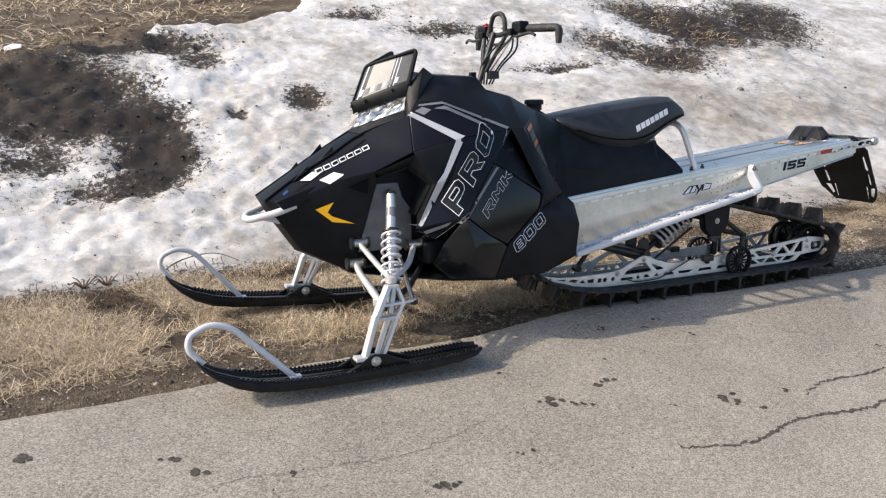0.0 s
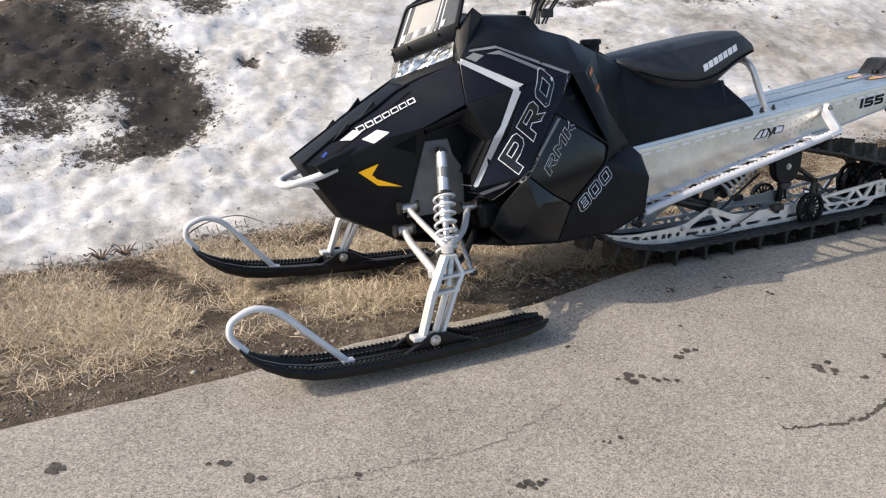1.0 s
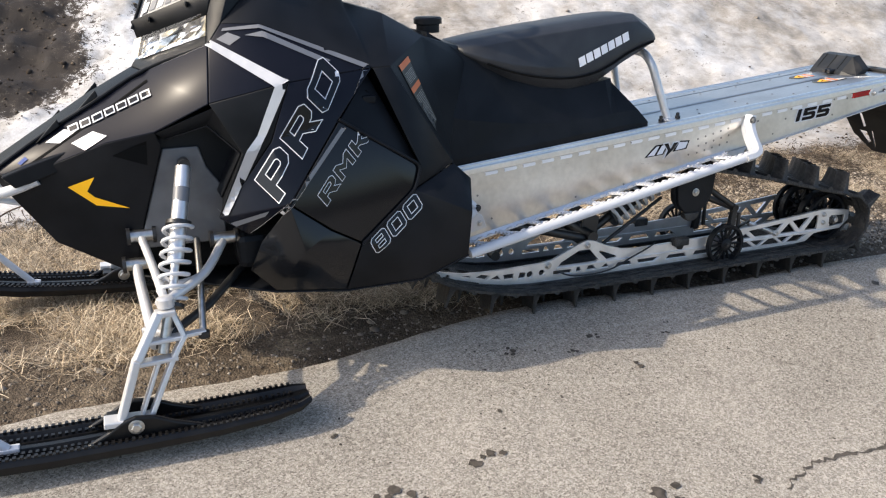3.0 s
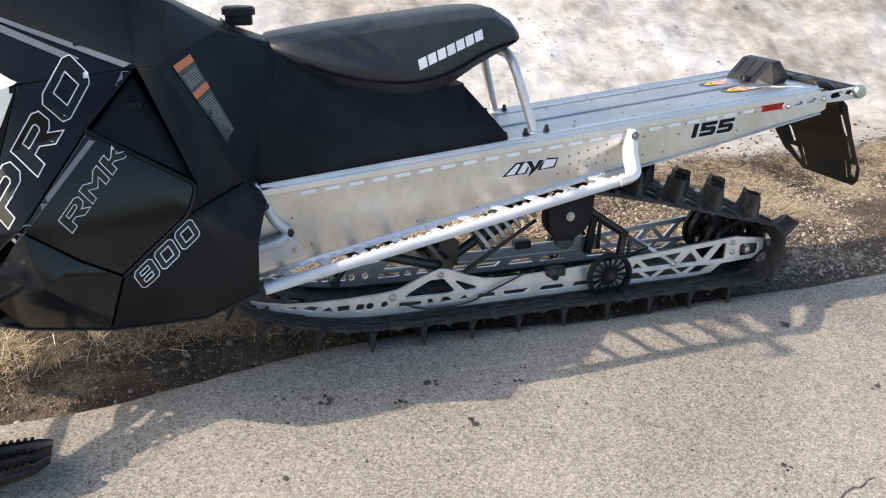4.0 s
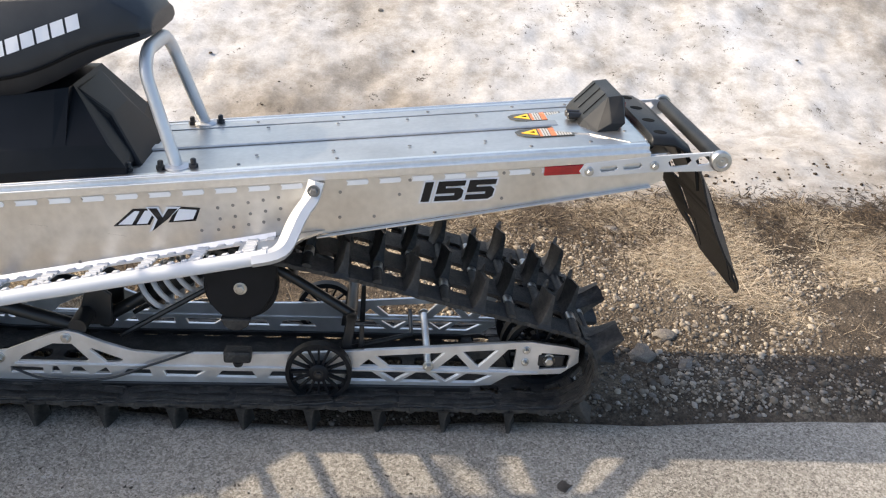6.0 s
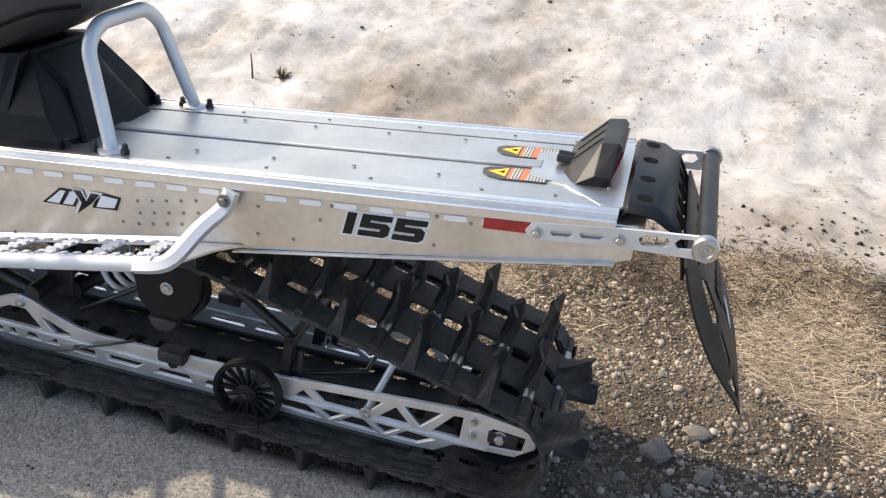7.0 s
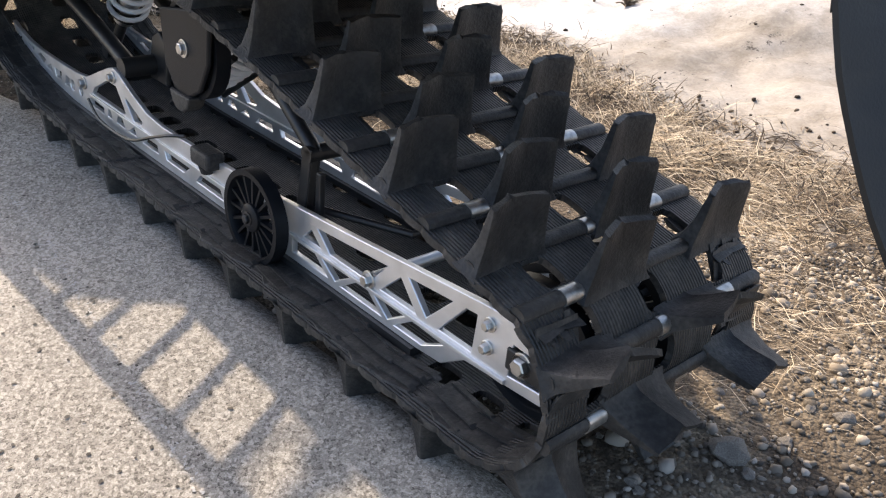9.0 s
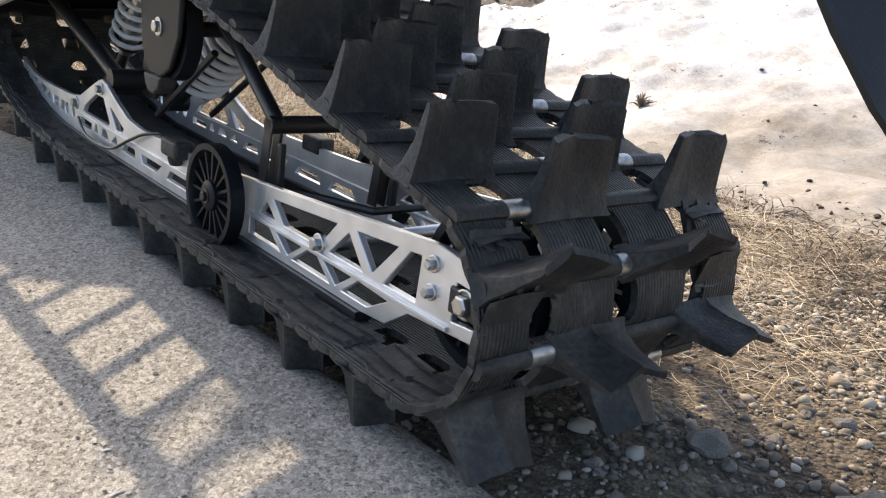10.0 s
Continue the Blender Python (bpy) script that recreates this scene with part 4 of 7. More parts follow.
base_rows = [(0.945, 0.535, 0.935, 0.10, 0.175), (1.05, 0.545, 0.872, 0.105, 0.186), (1.20, 0.560, 0.80, 0.115, 0.186), (1.35, 0.576, 0.758, 0.125, 0.186), (1.48, 0.590, 0.748, 0.125, 0.184), (1.56, 0.598, 0.762, 0.118, 0.18), (1.585, 0.601, 0.765, 0.110, 0.178)]


def hull_section(x, z0, z1, w, wb, tail=0.0):
    z0 = z0 - 0.016
    zm = z0 + (z1 - z0) * 0.42
    return [(x, -wb, z0), (x, -wb, z0 + 0.032), (x + tail * 0.3, -wb + 0.012, zm), (x + tail, -w, z1), (x + tail, w, z1), (x + tail * 0.3, wb - 0.012, zm), (x, wb, z0 + 0.032), (x, wb, z0)]


add("seat_base", *loft([hull_section(*r) for r in base_rows] + [hull_section(1.70, 0.607, 0.765, 0.085, 0.172, -0.115)]), PLASTIC, sled, "black moulded plastic seat base")
add("seat_base_tail", *loft([[(1.585, -0.10, 0.60), (1.59, -0.085, 0.76), (1.59, 0.085, 0.76), (1.585, 0.10, 0.60)], [(1.72, -0.12, 0.602), (1.65, -0.06, 0.70), (1.65, 0.06, 0.70), (1.72, 0.12, 0.602)]]), PLASTIC, sled, bevel=0.006)
hoop = rounded([(1.795, -0.146, 0.620), (1.738, -0.116, 0.805), (1.734, -0.070, 0.840), (1.734, 0.085, 0.840), (1.738, 0.131, 0.805), (1.795, 0.164, 0.620)], 0.05, 5)
bar = add("grab_bar", *tube_mesh(hoop, 0.0155, 12, flat=0.85), SILVER, sled, "silver hoop between the seat and the tunnel", smooth=True)
for s in (-1, 1):
    add("foot", *lathe_mesh([(0.027, 0), (0.027, 0.004), (0.017, 0.008)], (1.797, s * 0.155 + 0.009, top_z(1.797) + DECK), "z", 18), SILVER, bar, smooth=True)
    for x in (1.764, 1.830, 1.700):
        add("nut", *join(lathe_mesh([(0.0095, 0), (0.0095, 0.008), (0.006, 0.009)], (x, s * 0.160 + 0.006, top_z(x) + DECK + 0.001), "z", 6), lathe_mesh([(0.006, 0.006), (0.006, 0.018), (0.003, 0.020)], (x, s * 0.160 + 0.006, top_z(x) + DECK + 0.001), "z", 10)), STEELBLACK, bar)


# ---- skid: rails, wheels, shocks, arms ----
def tb(x):
    return 0.152 + (x - 2.05) * 0.083


RAIL_OUT = [(0.953, 0.178), (0.985, 0.168), (1.05, 0.155), (1.12, 0.150), (1.22, 0.150), (1.33, 0.153), (1.385, 0.160), (1.44, 0.184), (1.495, 0.208), (1.52, 0.215), (1.545, 0.210), (1.60, 0.186), (1.66, 0.166), (1.72, 0.160), (1.90, 0.164), (2.05, 0.169),
            (2.30, 0.190), (2.545, 0.212), (2.575, 0.214), (2.66, 0.203), (2.692, 0.196), (2.695, 0.160), (2.655, 0.128), (2.53, 0.120), (2.49, 0.092), (2.44, 0.088), (1.9, 0.085), (1.5, 0.082), (1.30, 0.085), (1.20, 0.094), (1.10, 0.112), (1.02, 0.133), (0.965, 0.155)]
RAIL_HOLES = [[(2.178, 0.138), (2.222, 0.138), (2.198, 0.157)], [(2.246, 0.138), (2.336, 0.138), (2.374, tb(2.374)), (2.214, tb(2.214))], [(2.362, 0.138), (2.436, 0.138), (2.402, tb(2.402) - 0.006)],
              [(2.418, tb(2.418)), (2.500, tb(2.5)), (2.456, 0.143)], [(2.480, 0.138), (2.540, 0.138), (2.543, tb(2.543)), (2.524, tb(2.524))], [(2.602, 0.140), (2.668, 0.146), (2.672, 0.180), (2.604, 0.184)],
              [(2.150, 0.123), (2.206, 0.123), (2.240, 0.099), (2.150, 0.099)], [(2.226, 0.123), (2.294, 0.123), (2.260, 0.101)], [(2.310, 0.123), (2.274, 0.099), (2.366, 0.099), (2.334, 0.123)], [(2.350, 0.123), (2.414, 0.123), (2.381, 0.101)],
              [(2.430, 0.123), (2.396, 0.099), (2.452, 0.099), (2.490, 0.120)],
              [(1.408, 0.132), (1.555, 0.132), (1.566, 0.138), (1.530, 0.180), (1.488, 0.180), (1.42, 0.146)], [(1.602, 0.133), (1.636, 0.136), (1.640, 0.142), (1.572, 0.170), (1.568, 0.166)],
              [(1.635, 0.101), (1.702, 0.101), (1.698, 0.116), (1.648, 0.116)], [(1.735, 0.101), (1.800, 0.101), (1.822, 0.116), (1.728, 0.116)], [(1.848, 0.101), (1.940, 0.101), (1.930, 0.117), (1.862, 0.117)], [(1.966, 0.101), (2.06, 0.101), (2.04, 0.118), (1.976, 0.118)],
              [(1.478, 0.104), (1.500, 0.104), (1.492, 0.120), (1.482, 0.120)], [(1.520, 0.104), (1.560, 0.104), (1.545, 0.120), (1.528, 0.120)], [(1.575, 0.104), (1.61, 0.104), (1.60, 0.120)],
              ring(1.345, 0.118, 0.011, 10), ring(1.30, 0.118, 0.012, 10), [(1.255, 0.108), (1.280, 0.108), (1.284, 0.128), (1.262, 0.130)], [(1.205, 0.112), (1.236, 0.112), (1.240, 0.130), (1.200, 0.130)],
              [(1.150, 0.120), (1.190, 0.114), (1.178, 0.132)], [(1.095, 0.134), (1.135, 0.122), (1.150, 0.134), (1.12, 0.142)], [(1.035, 0.146), (1.075, 0.136), (1.082, 0.144)], ring(0.998, 0.152, 0.007, 8), [(1.39, 0.103), (1.46, 0.103), (1.46, 0.116), (1.39, 0.118)]]
rails = []
for yc in (-0.122, 0.122):
    r = add("skid_rail", *plate_mesh(RAIL_OUT, RAIL_HOLES, yc - 0.005, yc + 0.005), RAIL, sled, "cut-out aluminium skid rail", bevel=0.0012, seg=1)
    rails.append(r)
    s = -1 if yc < 0 else 1
    # stiffening flange along the middle and the wear strip under it
    add("flange", *prism_mesh([(1.40, 0.124), (2.60, 0.127), (2.60, 0.133), (1.40, 0.129)], yc - 0.009, yc + 0.009), RAIL, r, bevel=0.001)
    low = [(0.965, 0.155), (1.02, 0.133), (1.10, 0.112), (1.20, 0.094), (1.30, 0.085), (1.5, 0.082), (1.9, 0.085), (2.44, 0.088)]
    add("wear_strip", *join(*[prism_mesh([(a, za), (b, zb), (b, zb - 0.012), (a, za - 0.012)], yc - 0.012, yc + 0.012) for (a, za), (b, zb) in zip(low[:-1], low[1:])]), STEELBLACK, r)
    for x, z, rr in ((1.520, 0.196, 0.010), (1.368, 0.142, 0.011), (2.566, 0.192, 0.008), (2.566, 0.160, 0.008), (2.338, 0.142, 0.011), (2.622, 0.166, 0.014)):
        add("bolt", *bolt_mesh((x, yc + s * 0.005, z), rr * 0.8, 0.010, "y", s), STEEL, r)
    add("axle_block", *box_mesh((2.628, yc, 0.165), (0.062, 0.016, 0.030)), STEELBLACK, r, bevel=0.003)
    add("bump_stop", *box_mesh((1.90, yc + s * 0.010, 0.166), (0.062, 0.035, 0.030)), RUBBER, r, "black rubber bump stop", bevel=0.006)
    add("bump_stop_foot", *lathe_mesh([(0.014, 0), (0.010, 0.012)], (1.90, yc + s * 0.012, 0.150), "z", 12, -1), RUBBER, r)
    cable = smooth_path([(1.40, yc + s * 0.012, 0.118), (1.47, yc + s * 0.018, 0.095), (1.60, yc + s * 0.018, 0.098), (1.70, yc + s * 0.016, 0.135), (1.76, yc + s * 0.014, 0.158), (1.80, yc, 0.168)], 5)
    add("tie_cord", *tube_mesh(cable, 0.003, 6), STEELBLACK, r)


def wheel(c, r, w, spokes, parent, s, closed=False):
    """An open spoked idler wheel facing side s."""
    hub = add("idler_wheel", *join(lathe_mesh([(r * 0.84, -w / 2), (r, -w / 2), (r, w / 2), (r * 0.88, w / 2), (r * 0.84, w * 0.2)], c, "y", 36, s, not closed), lathe_mesh([(r * 0.30, -w / 2), (r * 0.30, w * 0.45), (r * 0.24, w * 0.6), (r * 0.12, w * 0.6)], c, "y", 20, s)), PLASTIC, parent, "black plastic spoked idler wheel", smooth=True)
    for k in range(spokes):
        a = 2 * math.pi * k / spokes
        m = Matrix.Translation(c) @ Matrix.Rotation(-a, 4, "Y")
        add("spoke", *moved(box_mesh((r * 0.56, 0, 0), (r * 0.62, w * 0.5, r * (0.06 if spokes > 8 else 0.16))), m), PLASTIC, hub)
    add("hub_bolt", *bolt_mesh((c[0], c[1] + s * w * 0.6, c[2]), r * 0.10, 0.006, "y", s), STEELBLACK if r < 0.079 else STEEL, hub)
    return hub


for s in (-1, 1):
    wheel((2.085, s * 0.152, 0.138), 0.076, 0.022, 16, sled, s)
    wheel((1.918, s * 0.150, 0.358), 0.080, 0.024, 6, sled, s, True)
    wheel((2.61, s * 0.050, 0.172), 0.094, 0.024, 10, sled, s)
    wheel((2.61, s * 0.094, 0.172), 0.090, 0.016, 10, sled, s)
both("wheel_bracket", prism_mesh([(1.838, 0.405), (2.000, 0.432), (1.992, 0.350), (1.962, 0.300), (1.925, 0.280), (1.880, 0.284), (1.850, 0.318)], -0.1655, -0.174), PLASTIC, label="black plate over the upper wheel", bevel=0.006)
both("bolt", bolt_mesh((1.918, -0.174, 0.358), 0.0095, 0.008), STEEL)
both("bump_stop", prism_mesh([(1.872, 0.285), (1.940, 0.285), (1.932, 0.266), (1.915, 0.255), (1.895, 0.255), (1.880, 0.266)], -0.150, -0.180), RUBBER, bevel=0.004)
add("rear_axle", *tube_mesh([(2.622, -0.13, 0.172), (2.622, 0.13, 0.172)], 0.010, 12), STEEL, sled, smooth=True)
add("cross_shaft", *tube_mesh([(2.338, -0.12, 0.142), (2.338, 0.12, 0.142)], 0.009, 12), RAIL, sled, "bright cross shaft between the rails", smooth=True)
add("cross_shaft", *tube_mesh([(1.520, -0.12, 0.196), (1.520, 0.12, 0.196)], 0.012, 12), STEELBLACK, sled, smooth=True)
add("upper_shaft", *tube_mesh([(1.918, -0.15, 0.358), (1.918, 0.15, 0.358)], 0.012, 12), STEELBLACK, sled, smooth=True)
for s in (-1, 1):
    add("rear_arm", *tube_mesh([(1.93, s * 0.095, 0.400), (2.020, s * 0.095, 0.350), (2.158, s * 0.095, 0.258)], 0.0115, 10), STEELBLACK, sled, "black tubular suspension arm", smooth=True)
    add("rear_link", *join(prism_mesh([(2.147, 0.266), (2.168, 0.266), (2.150, 0.120), (2.125, 0.120)], s * 0.090, s * 0.094), prism_mesh([(2.147, 0.266), (2.168, 0.266), (2.150, 0.120), (2.125, 0.120)], s * 0.106, s * 0.110), prism_mesh([(2.175, 0.235), (2.186, 0.235), (2.186, 0.130), (2.172, 0.130)], s * 0.095, s * 0.105)), STEELBLACK, sled, bevel=0.002)
    add("front_arm", *tube_mesh([(1.05, s * 0.09, 0.34), (1.375, s * 0.09, 0.255), (1.545, s * 0.09, 0.205)], 0.016, 10), STEELBLACK, sled, smooth=True)
    add("pull_rod", *tube_mesh([(1.86, s * 0.055, 0.315), (1.62, s * 0.055, 0.165)], 0.0065, 8), STEELBLACK, sled, smooth=True)
add("arm_cross_tube", *tube_mesh([(2.156, -0.11, 0.256), (2.156, 0.11, 0.256)], 0.013, 12), STEELBLACK, sled, smooth=True)
add("arm_cross_tube", *tube_mesh([(2.02, -0.10, 0.350), (2.02, 0.10, 0.350)], 0.013, 12), STEELBLACK, sled, smooth=True)
add("arm_cross_tube", *tube_mesh([(1.545, -0.12, 0.22), (1.545, 0.12, 0.22)], 0.020, 12), STEELBLACK, sled, smooth=True)
add("link_rod", *tube_mesh([(2.13, -0.1, 0.165), (2.30, -0.02, 0.165), (2.30, 0.1, 0.165)], 0.006, 8), STEELBLACK, sled, smooth=True)
both("rear_bracket", prism_mesh([(1.52, 0.19), (1.60, 0.19), (1.605, 0.27), (1.575, 0.292), (1.545, 0.275)], -0.045, -0.055), STEELBLACK, bevel=0.003)


def shock(name, a, b, r, spring_from, spring_to, turns, wire, spring_mat, label, body_mat=STEEL, rod_mat=STEELBLACK):
    """A coil-over damper from its lower eye a to its upper eye b."""
    a, b = Vector(a), Vector(b)
    d = b - a
    ob = add(name, *tube_mesh([a + d * 0.36, a + d * 0.98], r, 18), body_mat, sled, label, smooth=True)
    add("rod", *tube_mesh([a, a + d * 0.5], r * 0.55, 12), rod_mat, ob, smooth=True)
    zax = d.normalized()
    xax = zax.cross(Vector((0.3, 1, 0.2))).normalized()
    yax = zax.cross(xax)
    path = []
    n = int(turns * 16)
    for k in range(n + 1):
        w = 2 * math.pi * turns * k / n
        path.append(a + d * (spring_from + (spring_to - spring_from) * k / n) + (xax * math.cos(w) + yax * math.sin(w)) * (r * 1.75))
    add("spring", *tube_mesh(path, wire, 8), spring_mat, ob, "white coil spring", smooth=True)
    for u in (spring_to + 0.01, spring_from - 0.01):
        add("collar", *tube_mesh([a + d * (u - 0.012), a + d * (u + 0.012)], r * 1.6, 20), STEELBLACK, ob, smooth=True)
    for p in (a, b):
        add("eye", *tube_mesh([p - Vector((0, 0.020, 0)), p + Vector((0, 0.020, 0))], r * 0.75, 14), STEELBLACK, ob, smooth=True)
    return ob


shock("rear_shock", (1.575, 0.0, 0.185), (1.88, 0.0, 0.375), 0.028, 0.36, 0.94, 7.0, 0.0066, WHITE, "rear skid damper with white coil spring", STEELBLACK)
shock("front_shock", (1.22, 0.0, 0.16), (1.42, 0.0, 0.40), 0.022, 0.46, 0.94, 5.5, 0.0055, WHITE, "front skid damper with white coil spring")


# ---- track ----
def belt_path():
    """Outer line of the belt in x, z, closed, round drive wheel, rails and rear idler."""
    pts = [(1.30, 0.070), (1.60, 0.066), (2.00, 0.066), (2.40, 0.066), (2.608, 0.066)]
    for k in range(1, 12):
        w = -math.pi / 2 + k * math.radians(163) / 11
        pts.append((2.613 + 0.110 * math.cos(w), 0.176 + 0.110 * math.sin(w)))
    pts += [(2.40, 0.343), (2.15, 0.406), (1.92, 0.452), (1.70, 0.490), (1.40, 0.515), (1.10, 0.525)]
    for k in range(0, 12):
        w = math.radians(88) + k * math.radians(150) / 11
        pts.append((0.86 + 0.115 * math.cos(w), 0.415 + 0.115 * math.sin(w)))
    pts += [(0.86, 0.235), (0.95, 0.160), (1.05, 0.118), (1.18, 0.085)]
    P = [Vector((x, 0, z)) for x, z in pts]
    P = smooth_path(P + [P[0]], 6)
    out, acc = [P[0]], [0.0]
    for p in P[1:]:
        if (p - out[-1]).length > 1e-5:
            acc.append(acc[-1] + (p - out[-1]).length)
            out.append(p)
    return out, acc


BP, BA = belt_path()
PITCHES = 2 * round(BA[-1] / 0.0762 / 2)
PITCH = BA[-1] / PITCHES


S0_ARC = BA[min(range(len(BP)), key=lambda k: (BP[k] - Vector((2.613, 0, 0.066))).length)]
PHASE = (S0_ARC + 0.153 - PITCH) % (2 * PITCH)


def on_belt(s):
    """Place, tangent and outward normal at length s along the belt."""
    s = (s + PHASE) % BA[-1]
    i = int(np.searchsorted(BA, s, side="right")) - 1
    i = min(i, len(BP) - 2)
    u = (s - BA[i]) / (BA[i + 1] - BA[i])
    p = BP[i].lerp(BP[i + 1], u)
    j, k = max(i - 1, 0), min(i + 2, len(BP) - 1)
    t = (BP[k] - BP[j]).normalized()
    return p, t, Vector((t.z, 0, -t.x))


BELT = RUBBER.copy()
BELT.name = "ribbed_rubber"
nt = BELT.node_tree
wv = nt.nodes.new("ShaderNodeTexWave")
wv.bands_direction = "Y"
wv.inputs["Scale"].default_value, wv.inputs["Distortion"].default_value, wv.inputs["Detail"].default_value = 62.0, 0.6, 1.0
bp2 = nt.nodes.new("ShaderNodeBump")
bp2.inputs["Strength"].default_value, bp2.inputs["Distance"].default_value = 0.9, 0.003
nt.links.new(nt.nodes["Texture Coordinate"].outputs["Object"], wv.inputs["Vector"])
nt.links.new(wv.outputs["Fac"], bp2.inputs["Height"])
nt.links.new(nt.nodes["Bump"].outputs["Normal"], bp2.inputs["Normal"])
nt.links.new(bp2.outputs["Normal"], nt.nodes["Principled BSDF"].inputs["Normal"])

# belt: four bands with three rows of windows; each pitch has a closed bar and an open stretch
YS = [-0.1985, -0.138, -0.100, -0.019, 0.019, 0.100, 0.138, 0.1985]
SUB = 10
bv_, bf_ = [], []
NS = PITCHES * SUB
for i in range(NS):
    p, t, n = on_belt(i * PITCH / SUB)
    for th in (0.0, -0.009):
        for y in YS:
            edge = 0.004 * math.sin(i * 2 * math.pi / SUB) if abs(y) > 0.195 else 0
            k = i % SUB
            side_in = 0.0065 if k in (2, SUB - 2) else 0.001 if k in (3, SUB - 3) else 0.0
            col = YS.index(y)
            if 0 < col < 7:
                edge = side_in if col % 2 == 1 else -side_in
                bv_.append((p.x + n.x * th, y + edge, p.z + n.z * th))
                continue
            bv_.append((p.x + n.x * th, y + math.copysign(edge, y), p.z + n.z * th))
W = len(YS)


def vi(i, layer, j):
    return (i % NS) * 2 * W + layer * W + j


def filled(i, j):
    """Whether cell i along, j across is rubber: windows open over six of ten cells."""
    return j % 2 == 0 or (i % SUB) in (0, 1, SUB - 2, SUB - 1)


for i in range(NS):
    for j in range(W - 1):
        if not filled(i, j):
            continue
        bf_.append((vi(i, 0, j), vi(i, 0, j + 1), vi(i + 1, 0, j + 1), vi(i + 1, 0, j)))
        bf_.append((vi(i, 1, j), vi(i + 1, 1, j), vi(i + 1, 1, j + 1), vi(i, 1, j + 1)))
        if j == 0 or not filled(i, j - 1):
            bf_.append((vi(i, 0, j), vi(i + 1, 0, j), vi(i + 1, 1, j), vi(i, 1, j)))
        if j == W - 2 or not filled(i, j + 1):
            bf_.append((vi(i, 0, j + 1), vi(i, 1, j + 1), vi(i + 1, 1, j + 1), vi(i + 1, 0, j + 1)))
        if not filled(i - 1, j):
            bf_.append((vi(i, 0, j), vi(i, 1, j), vi(i, 1, j + 1), vi(i, 0, j + 1)))
        if not filled(i + 1, j):
            bf_.append((vi(i + 1, 0, j), vi(i + 1, 0, j + 1), vi(i + 1, 1, j + 1), vi(i + 1, 1, j)))
track = add("track", bv_, bf_, BELT, sled, "black rubber track with tall paddle lugs", smooth=True)


def paddle(w, h, seedv):
    """One tall cupped lug: a folded paddle that thins towards a ragged tip; z up, y across."""
    rng = random.Random(seedv)
    cols = [-0.5, -0.47, -0.25, -0.03, 0.0, 0.03, 0.25, 0.47, 0.5]
    rows = [(0.0, 0.020, 1.16), (0.06, 0.0160, 1.08), (0.16, 0.0118, 1.01), (0.5, 0.0074, 0.92), (0.93, 0.0046, 0.85), (1.0, 0.0036, 0.84)]
    v, f = [], []
    for sgn in (-1, 1):
        for u, th, tw in rows:
            for c in cols:
                fold = 0.030 * (0.5 - abs(c)) * min(1.0, 0.20 + u) - 0.007 * u
                seam = 0.0016 if abs(c) < 0.01 else 0.0
                rim = 0.0014 if abs(c) > 0.48 else 0.0
                zz = u * h + (rng.uniform(-0.0022, 0.0018) if u == 1.0 else 0) - (0.003 * u if abs(c) < 0.04 else 0)
                v.append((fold + sgn * (th + seam - rim) + 0.010 * u * u + (rng.uniform(-0.0012, 0.0012) if u > 0.9 else 0), c * w * tw, zz - 0.004))
    m, r = len(cols), len(rows)
    for k in range(2):
        for a in range(r - 1):
            for b in range(m - 1):
                o = k * m * r
                f.append((o + a * m + b, o + a * m + b + 1, o + (a + 1) * m + b + 1, o + (a + 1) * m + b))
    o = m * r
    for b in range(m - 1):
        f.append(((r - 1) * m + b, (r - 1) * m + b + 1, o + (r - 1) * m + b + 1, o + (r - 1) * m + b))
    for a in range(r - 1):
        f.append((a * m, (a + 1) * m, o + (a + 1) * m, o + a * m))
        f.append((a * m + m - 1, (a + 1) * m + m - 1, o + (a + 1) * m + m - 1, o + a * m + m - 1))
    return v, f


lug_meshes = []
for k in range(4):
    o = add("lug", *paddle(0.102, 0.077, k), RUBBER, smooth=True)
    lug_meshes.append(o.data)
    bpy.data.objects.remove(o)
CLIPSTEEL = material("worn_clip_steel", (0.30, 0.29, 0.275), 0.42, 0.9, color2=(0.50, 0.485, 0.46), scale=120)
cm = add("clip", *tube_mesh([(0, -0.015, 0), (0, 0.015, 0)], 0.0116, 14, flat=0.78), CLIPSTEEL, smooth=True)
clip_mesh = cm.data
bpy.data.objects.remove(cm)
rod = add("bar", *tube_mesh([(0, -0.1975, 0), (0, 0.1975, 0)], 0.0105, 10, flat=0.75), RUBBER, smooth=True)
rod_mesh = rod.data
bpy.data.objects.remove(rod)
rib_meshes = []
